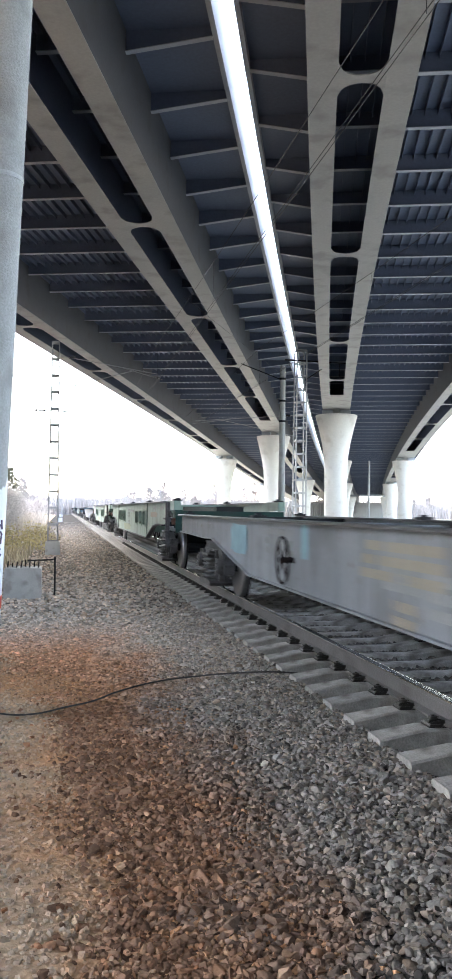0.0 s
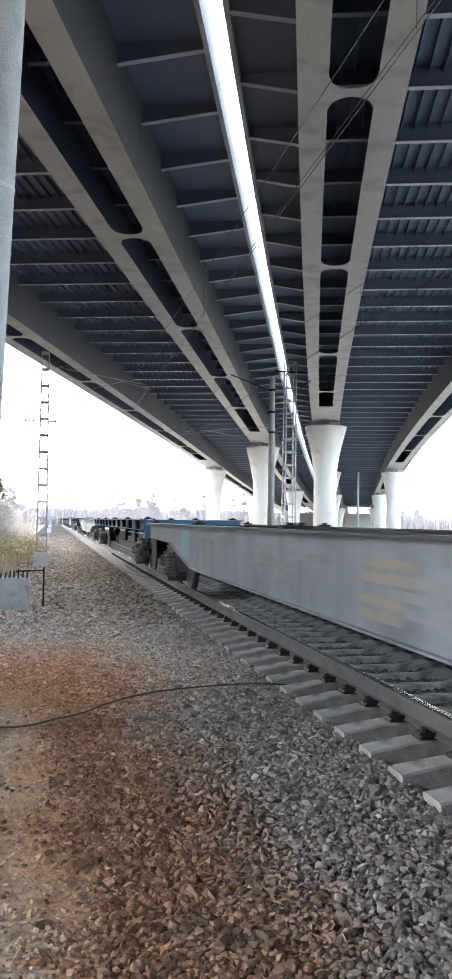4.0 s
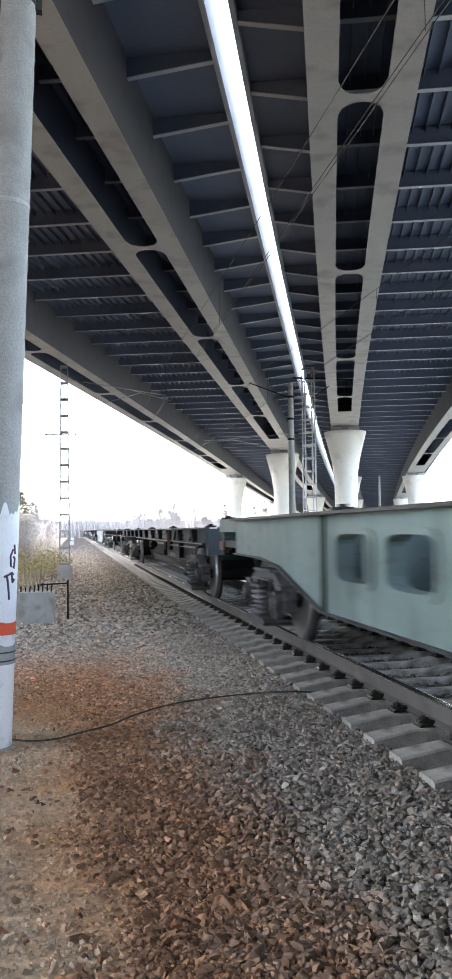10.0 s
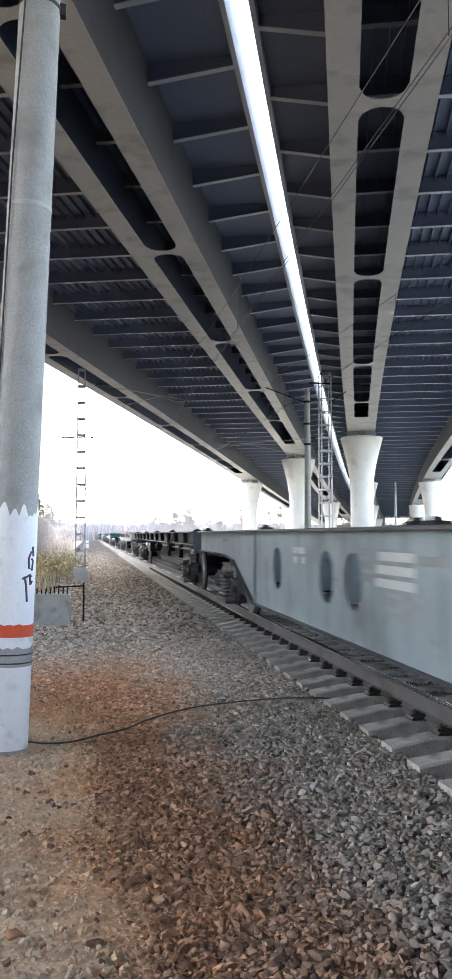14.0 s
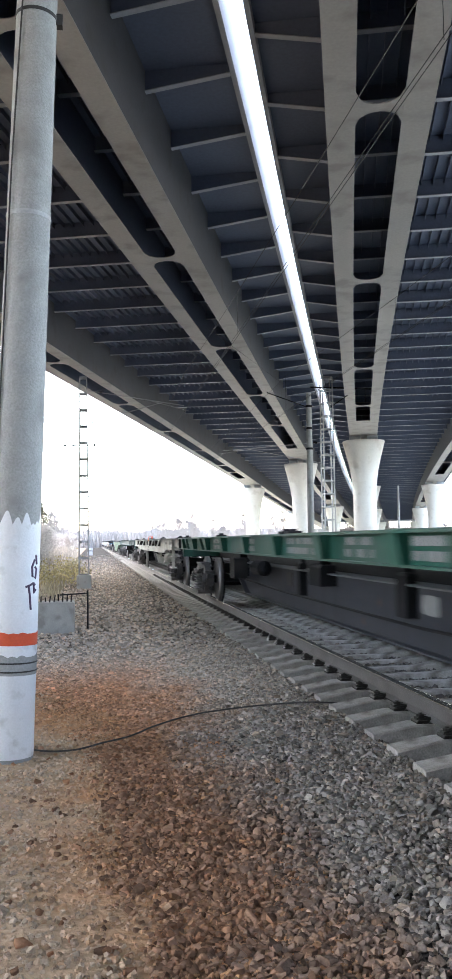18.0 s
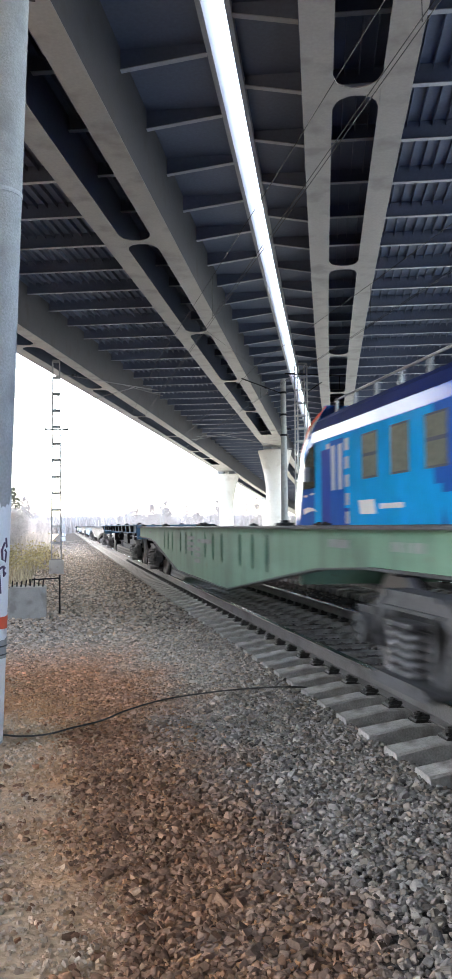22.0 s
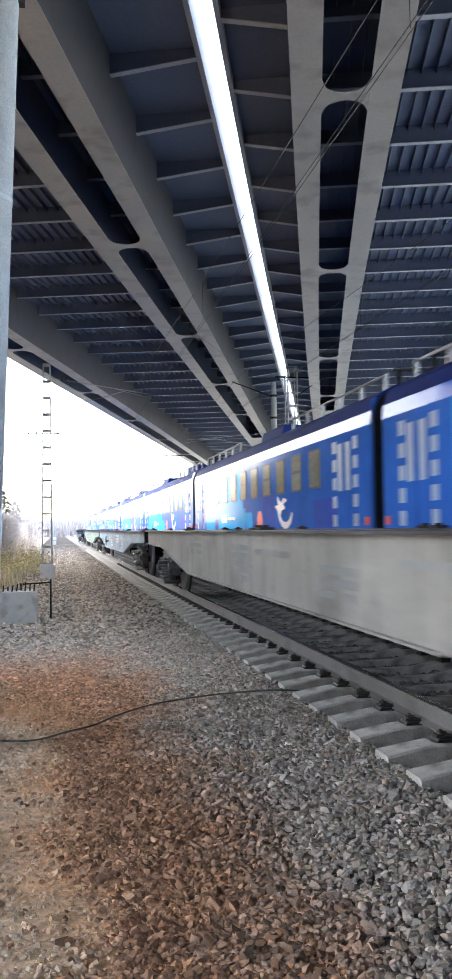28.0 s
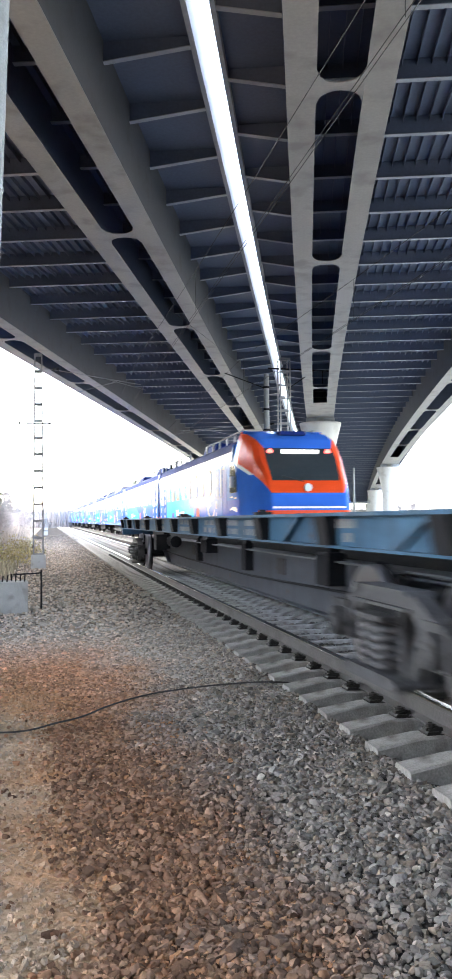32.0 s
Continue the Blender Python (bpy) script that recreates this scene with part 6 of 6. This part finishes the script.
def nose(ob, cab):
    """Rounded driver's cab with raked windscreen, from a surface split into colour regions."""
    base = 8.0
    outline = [(3.02, 0.75), (3.10, 1.05), (3.12, 1.45), (3.06, 1.80), (2.98, 2.10), (2.86, 2.38), (2.66, 2.70), (2.42, 3.02), (2.14, 3.34), (1.88, 3.60), (1.52, 3.92), (1.0, 4.15), (0.3, 4.29)]
    fine = []
    for (ya, za), (yb, zb) in zip(outline, outline[1:]):
        k = max(2, round(math.hypot(yb - ya, zb - za) / 0.06))
        fine += [(ya + (yb - ya) * i / k, za + (zb - za) * i / k) for i in range(k)]
    outline = fine + [outline[-1]]

    def breaks(z):
        """Half-width parameters at which the colour changes, from the middle outwards."""
        glass = 0.61 + 0.05 * (z - 2.35)
        if z > 3.62:
            glass += 0.42 * (z - 3.62)
        arch = max(0.66, min(0.999, 0.66 + 0.32 * (z - 2.13)))
        return [0.0, min(glass, arch - 0.03), arch, min(0.9995, arch + 0.04), 1.0]

    def cols_at(z):
        b = breaks(z)
        half = []
        for (p, q), k in zip(zip(b, b[1:]), (10, 4, 2, 4)):
            half += [p + (q - p) * i / k for i in range(k)]
        half.append(1.0)
        return [-u for u in reversed(half[1:])] + half

    SEG = [3] * 4 + [2] * 2 + [1] * 4 + [0] * 20 + [1] * 4 + [2] * 2 + [3] * 4

    def point(yf, z, u):
        a = abs(u)
        w = 1.74 if z < 3.15 else 1.74 - 0.30 * ((z - 3.15) / 1.05) ** 1.6
        back = (2.0 - 1.3 * max(0.0, min(1.0, (z - 2.7) / 1.2))) * max(0.0, (a - 0.62) / 0.38) ** 2.6
        x = w * (1 - 0.10 * (1 - a)) * u / max(0.9, 1 - 0.10 * (1 - a)) if a else 0.0
        return x, min(yf, max(0.0, yf - back)), z

    regions = {}
    for i in range(len(outline) - 1):
        (ya, za), (yb, zb) = outline[i], outline[i + 1]
        zm, ca, cb = (za + zb) / 2, cols_at(za), cols_at(zb)
        for j, seg in enumerate(SEG):
            if seg == 0 and 2.53 < zm < 3.36:
                r = "windscreen"
            elif seg == 0 and 3.36 <= zm < 3.62:
                r = "display_hood"
            elif (seg == 0 and 2.13 < zm <= 2.53) or (seg == 1 and zm > 2.13):
                r = "red_band"
            elif zm > 3.19 and seg >= 2:
                r = "red_band"
            elif seg == 2 and zm > 2.75:
                r = "white_band"
            elif zm < 1.60 and abs(ca[j] + ca[j + 1]) < 1.7:
                r = "red_apron"
            # thin white strip on the chin paints a whitish highlight on the blue
            elif 1.70 < zm < 1.77 and seg < 2:
                r = "white_band"
            else:
                r = "nose_shell"
            q = [point(ya, za, ca[j]), point(ya, za, ca[j + 1]), point(yb, zb, cb[j + 1]), point(yb, zb, cb[j])]
            side = 0 if r != "white_band" or seg < 2 else 1 if j > len(SEG) / 2 else -1
            regions.setdefault((r, side), Geo()).add(q, [(0, 1, 2, 3)])
    # sides and roof back to the body
    for s in (-1, 1):
        for (ya, za), (yb, zb) in zip(outline, outline[1:]):
            pa, pb = point(ya, za, s), point(yb, zb, s)
            zm = (za + zb) / 2
            def stops(z, front):
                edge = max(0.0, front - 0.55 * max(0.0, z - 3.19))
                white = max(0.0, front - 0.80 * max(0.0, z - 3.08))
                return [front, edge, white, white * 0.5, 0.0]
            sa, sb = stops(za, pa[1]), stops(zb, pb[1])
            for k in range(4):
                r = "red_band" if k == 0 else "white_band" if k == 1 else "nose_shell"
                if abs(sa[k] - sa[k + 1]) + abs(sb[k] - sb[k + 1]) < 1e-6:
                    continue
                q = [(pa[0], sa[k], za), (pa[0], sa[k + 1], za), (pb[0], sb[k + 1], zb), (pb[0], sb[k], zb)]
                regions.setdefault((r, s if r == "white_band" else 0), Geo()).add(q, [(0, 1, 2, 3)])
    g = regions["nose_shell", 0]
    top = [point(*outline[-1], u) for u in cols_at(outline[-1][1])]
    for a, b in zip(top, top[1:]):
        g.add([a, b, (b[0], 0.0, min(4.33, b[2] + 0.03)), (a[0], 0.0, min(4.33, a[2] + 0.03))], [(0, 1, 2, 3)])
    mats = {"windscreen": EMU["screen"], "display_hood": EMU["screen"], "red_band": EMU["orange"], "red_apron": EMU["orange"], "nose_shell": EMU["blue"], "white_band": EMU["white"]}
    words = {"windscreen": "dark raked windscreen", "red_band": "orange-red band round the windscreen", "nose_shell": "blue cab shell", "red_apron": "orange-red apron", "white_band": "white paint of the nose: band edges and a chin highlight", "display_hood": "black hood over the windscreen"}
    at = pose(0, base * cab, 0, 0, 0, 0 if cab > 0 else 180)
    for (r, side), g in regions.items():
        part(r, g, mats[r], ob, words[r], True, at)
    for s in (-1, 1):
        part("tail_lamp", Geo().lathe([(0.0, 0.10), (0.05, 0.09)], 16, "y", (s * 0.95, 1.99, 3.47)), lamp_red, ob, "glowing red tail lamp", at=at)
        part("head_lamp", Geo().lathe([(0.0, 0.13), (0.05, 0.12)], 16, "y", (s * 1.15, 2.80, 1.80)), EMU["white"], ob, "pale headlamp", at=at)
        part("cab_window", Geo().prism([(-0.25, 2.24), (0.78, 2.24), (0.74, 2.62), (0.56, 2.98), (0.22, 3.24), (-0.25, 3.30)], "x", min(s * 1.742, s * 1.756), max(s * 1.742, s * 1.756)), EMU["screen"], ob, "dark side window of the cab", at=at)
        for stroke in ([(-0.25, 2.10), (0.02, 2.07), (0.22, 2.10), (0.02, 2.13)], [(0.36, 2.06), (0.58, 2.03), (0.76, 2.06), (0.58, 2.10)], [(-0.35, 1.66), (0.1, 1.68), (0.78, 1.60), (0.78, 1.74), (0.3, 1.78), (-0.1, 1.74)]):
            part("white_stroke", Geo().prism(stroke, "x", min(s * 1.742, s * 1.750), max(s * 1.742, s * 1.750)), EMU["white"], ob, "white brushed stroke of the livery", at=at)
        part("mirror", Geo().slab(min(s * 1.76, s * 1.86), max(s * 1.76, s * 1.86), 0.18, 0.40, 2.42, 2.78, 0.02), EMU["pale"], ob, "pale grey cab mirror", at=at)
        part("cab_door", Geo().box(min(s * 1.742, s * 1.75), max(s * 1.742, s * 1.75), -1.5, -0.8, 1.26, 3.1), EMU["violet"], ob, "cab door", at=at)
    for k in range(9):
        part("display_letter", Geo().box(-0.62 + 0.14 * k, -0.53 + 0.14 * k, 2.02, 2.06, 3.42, 3.54), display, ob, "lit character bar of the display", at=at)
    part("roof_hatch", Geo().slab(-0.42, 0.42, 0.95, 1.35, 4.08, 4.20, 0.02), EMU["roof"], ob, "dark hatch over the windscreen", at=at)
    part("wiper", Geo().tube((0.1, 2.84, 2.50), (0.75, 2.70, 2.68), 0.015, n=5), M["black"], ob, at=at)
    part("badge", Geo().lathe([(0.0, 0.13), (0.03, 0.12)], 20, "y", (0, 2.93, 2.32)), EMU["white"], ob, "white round badge shape", at=at)
    part("coupler", cached("cp", coupler_mesh), None, ob, at=at @ pose(0, 2.8, 0))


coaches = []
for k in range(11):
    coaches.append(coach("motor" if k in (1, 3, 5, 7, 9) else "trailer", 1 if k == 0 else -1 if k == 10 else 0, k))


# ---- plants and distance ----
def blades(name, count, region, h, material, label, seed, wide=0.012):
    rnd = np.random.RandomState(seed)
    vs, fs = [], []
    for k in range(count):
        x, y = region(rnd)
        z = ground_z(x, y) - 0.02
        a, l = rnd.uniform(0, 2 * math.pi), h * rnd.uniform(0.5, 1.3)
        dx, dy = math.cos(a) * wide, math.sin(a) * wide
        bx, by = rnd.normal(0, 0.22, 2) * l
        o = len(vs)
        vs += [(x - dx, y - dy, z), (x + dx, y + dy, z), (x + dx * 0.7 + bx * 0.4, y + dy * 0.7 + by * 0.4, z + l * 0.6), (x - dx * 0.7 + bx * 0.4, y - dy * 0.7 + by * 0.4, z + l * 0.6), (x + bx, y + by, z + l)]
        fs += [(o, o + 1, o + 2, o + 3), (o + 3, o + 2, o + 4)]
    me = bpy.data.meshes.new(name)
    me.from_pydata(vs, [], fs)
    me.materials.append(material)
    return tagged(new(name, me), label, "grass", kind="stuff")


blades("dry_grass", 9000, lambda r: (-1.1 - 8 * r.rand() ** 1.2, 27 + 55 * r.rand() ** 1.1), 0.38, M["grass"], "dry yellow grass standing beside the railway", 21, 0.014)


blades("tall_dry_grass", 15000, lambda r: (-1.7 - 8 * r.rand(), 37 + 70 * r.rand() ** 1.3), 1.25, M["reed"], "tall pale dry grass and reeds beside the railway", 22, 0.016)


def bare_tree(seed, height, spread, twigs, material, thick=0.0034):
    """Trunk, limbs and a cloud of fine twigs."""
    rnd = random.Random(seed)
    trunk, crown = Geo(), Geo()
    segs = [(Vector((0, 0, -0.3)), Vector((rnd.uniform(-0.2, 0.2), rnd.uniform(-0.2, 0.2), height * 0.55)), height * 0.016)]
    trunk.tube(segs[0][0], segs[0][1], height * 0.018, height * 0.009, 6)
    trunk.tube(segs[0][1], segs[0][1] + Vector((rnd.uniform(-0.3, 0.3), 0, height * 0.42)), height * 0.009, height * 0.002, 5)
    tips = []
    for i in range(14):
        z = height * rnd.uniform(0.28, 0.92)
        a = rnd.uniform(0, 2 * math.pi)
        l = spread * (1.15 - z / height) * rnd.uniform(0.6, 1.2)
        p = Vector((0, 0, z))
        q = p + Vector((math.cos(a) * l, math.sin(a) * l, l * rnd.uniform(0.5, 1.1)))
        trunk.tube(p, q, height * 0.005, height * 0.0015, 4, False)
        tips += [(p.lerp(q, rnd.uniform(0.3, 1.0)), q - p) for _ in range(twigs)]
    for p, d in tips:
        v = Vector((rnd.gauss(0, 1), rnd.gauss(0, 1), rnd.gauss(0.5, 0.8))).normalized() * spread * rnd.uniform(0.12, 0.38)
        crown.tube(p, p + v, height * thick, height * thick * 0.5, 3, False)
        crown.tube(p + v * 0.5, p + v * 0.5 + Vector((v.y, -v.x, v.z)) * 0.6, height * thick * 0.8, height * thick * 0.4, 3, False)
    ob = thing("bare_tree", "leafless pale tree in the distance", "tree", "trees at the horizon")
    part("trunk", trunk, material, ob)
    part("crown", crown, material, ob, "fine bare twigs")
    return ob


blades("far_woods", 26000, lambda r: (-25 + 150 * r.rand(), 230 + 110 * r.rand()), 5.0, M["tree"], "hazy leafless woods along the horizon", 33, 0.15)
protos = [bare_tree(40 + i, 8 + 2.2 * i, 3.0 + 0.5 * i, 75, M["tree"], 0.0021) for i in range(4)]
rt = random.Random(8)
spots = []
for i in range(130):
    a = rt.uniform(-4, 13) if i < 106 else rt.uniform(13, 42)
    d = rt.uniform(170, 300)
    spots.append((d * math.sin(radians(a)), d * math.cos(radians(a))))
for i, (x, y) in enumerate(spots):
    if abs(x - 5) < 9:
        x += 10 if x > 5 else -12
    m = pose(x, y, -0.4, 0, 0, rt.uniform(0, 360)) @ Matrix.Scale(rt.uniform(0.5, 0.78) if i % 9 else rt.uniform(0.8, 1.0), 4)
    if i < 4:
        protos[i].matrix_basis = m
    else:
        copy_thing(protos[i % 4], m)


def leafy_tree(seed, height, spread):
    """A dense tree of small leaf clumps round a trunk, with gaps."""
    rnd = random.Random(seed)
    g = Geo()
    for i in range(1500):
        t = rnd.random() ** 0.8
        a, r = rnd.uniform(0, 2 * math.pi), spread * math.sqrt(rnd.random()) * (1.05 - 0.75 * t) * (0.8 + 0.3 * math.sin(3 * rnd.random() + 9 * t))
        p = Vector((r * math.cos(a), r * math.sin(a), height * (0.03 + 0.95 * t)))
        u = Vector((rnd.gauss(0, 1), rnd.gauss(0, 1), rnd.gauss(0, 1))).normalized()
        w = u.orthogonal().normalized() * rnd.uniform(0.20, 0.40)
        u = u * rnd.uniform(0.25, 0.5)
        g.add([tuple(p - u), tuple(p + w), tuple(p + u), tuple(p - w)], [(0, 1, 2, 3)])
    ob = thing("thicket_tree", "dense dark brush tree, most added out of view to dim light", "tree", "brush beside the railway")
    part("trunk", Geo().tube((0, 0, -0.3), (0, 0, height * 0.9), 0.13, 0.03, 6), M["shrub"], ob)
    part("crown", g, M["brush"], ob, "dense clumps of old leaves")
    return ob


# unseen brush added on the left to darken what the coaches reflect
thicket = [leafy_tree(60 + i, 13.0 + 1.6 * i, 4.6) for i in range(3)]
for i in range(150):
    y = rt.uniform(14, 230)
    m = pose(-7 - 0.125 * y - 22 * rt.random() ** 1.5, y, -0.4, 0, 0, rt.uniform(0, 360))
    if i < 3:
        thicket[i].matrix_basis = m
    else:
        copy_thing(thicket[i % 3], m)
# more unseen trees, added behind the camera against light from there
for i in range(60):
    x = rt.choice((rt.uniform(-60, -12), rt.uniform(16, 60)))
    copy_thing(thicket[i % 3], pose(x, rt.uniform(-140, -12), -0.4, 0, 0, rt.uniform(0, 360)))
copy_thing(thicket[1], pose(-9.2, 152, -0.4, 0, 0, 40) @ Matrix.Scale(0.62, 4))
copy_thing(thicket[2], pose(-11.5, 149, -0.4, 0, 0, 90) @ Matrix.Scale(0.5, 4))
shrubs = []
for i in range(3):
    ob = bare_tree(77 + i, 2.2 + 0.45 * i, 1.4, 60, M["shrub"])
    tagged(ob, "leafless bush in dry grass beside the railway", "bush", "bushes beside the railway")
    ob.name = "bare_bush"
    shrubs.append(ob)
for i in range(95):
    y = 35 + 50 * rt.random()
    m = pose(-1.5 - 0.02 * y - 7.0 * rt.random(), y, -0.35, 0, 0, rt.uniform(0, 360))
    if i < 3:
        shrubs[i].matrix_basis = m
    else:
        copy_thing(shrubs[i % 3], m)
for i in range(70):
    y = 84 + 120 * rt.random()
    copy_thing(shrubs[i % 3], pose(-2.4 - 11.0 * rt.random(), y, -0.35, 0, 0, rt.uniform(0, 360)))
rl = random.Random(12)
yb = thing("yellow_bush", "low bush with yellow autumn leaves near the mast", "bush", at=pose(-1.25, 35.2, -0.3))
g, tw = Geo(), Geo()
for i in range(420):
    p = Vector((rl.gauss(0, 0.45), rl.gauss(0, 0.45), 0.15 + abs(rl.gauss(0.35, 0.3))))
    u = Vector((rl.gauss(0, 1), rl.gauss(0, 1), rl.gauss(0, 1))).normalized()
    w = u.orthogonal() * 0.035
    g.add([tuple(p - u * 0.05), tuple(p + w), tuple(p + u * 0.05), tuple(p - w)], [(0, 1, 2, 3)])
    if i % 9 == 0:
        tw.tube((0, 0, 0), p, 0.008, 0.003, 4, False)
tagged(part("stem", tw, M["shrub"], yb), kind="stuff")
tagged(part("foliage", g, M["leaf"], yb, "small yellow leaves"), kind="stuff")
copy_thing(yb, pose(-2.2, 37.5, -0.3, 0, 0, 80))
for i in range(4):
    copy_thing(yb, pose(rl.uniform(-3.4, -1.3), rl.uniform(33.5, 39), -0.45, 0, 0, 50 * i))
copy_thing(yb, pose(-0.95, 41.0, -0.3, 0, 0, 200))

# ---- pieces: sleepers and their clips ----
sm, cm = sleeper_mesh(), clip_mesh()
sl = thing("sleepers", "row of pale concrete sleepers under the freight track", "sleepers", kind="structure")
for i in range(-44, 140):
    part("sleeper", sm, None, sl, at=pose(XC - 0.02, S0 + SPACING * i, 0))
    if -12 < i < 60:
        part("rail_clip", cm, None, sl, at=pose(XC - 0.797, S0 + SPACING * i, 0.0))
    if -12 < i < 30:
        part("rail_clip", cm, None, sl, at=pose(XC + 0.797, S0 + SPACING * i, 0.0))
sl2 = thing("sleepers", "row of pale concrete sleepers under the far track", "sleepers", kind="structure")
for i in range(-30, 120):
    part("sleeper", sm, None, sl2, at=pose(XE, S0 + 0.2 + SPACING * i, 0))
far = Geo()
for xc in (XC, XE):
    for i in range(120, 420):
        y = S0 + SPACING * i
        far.box(xc - 1.35, xc + 1.35, y - 0.12, y + 0.12, -0.2, -0.01)
tagged(part("far_sleepers", far, M["sleeper"], sl), kind="stuff")


# ---- motion ----
def freight(t):
    """Way run by the freight train, slowing slightly."""
    d = t - 13.0
    return 219.247 + d * (18.1143 - 0.00723 * d)


def motions():
    for i, ob in enumerate(wagons):
        walk(ob, [(t, pose(XC, (i - 0.5) * LENGTH - freight(t), RAIL)) for t in (1.6 * j for j in range(21))])
    for k, ob in enumerate(coaches):
        rows = []
        for t in (0.0, 16.0, 32.0):
            rows.append((t, pose(XE, 18.4 + 24.40 * (t - 22.70) - CAR * k + CAR / 2, RAIL)))
        walk(ob, rows)


motions()
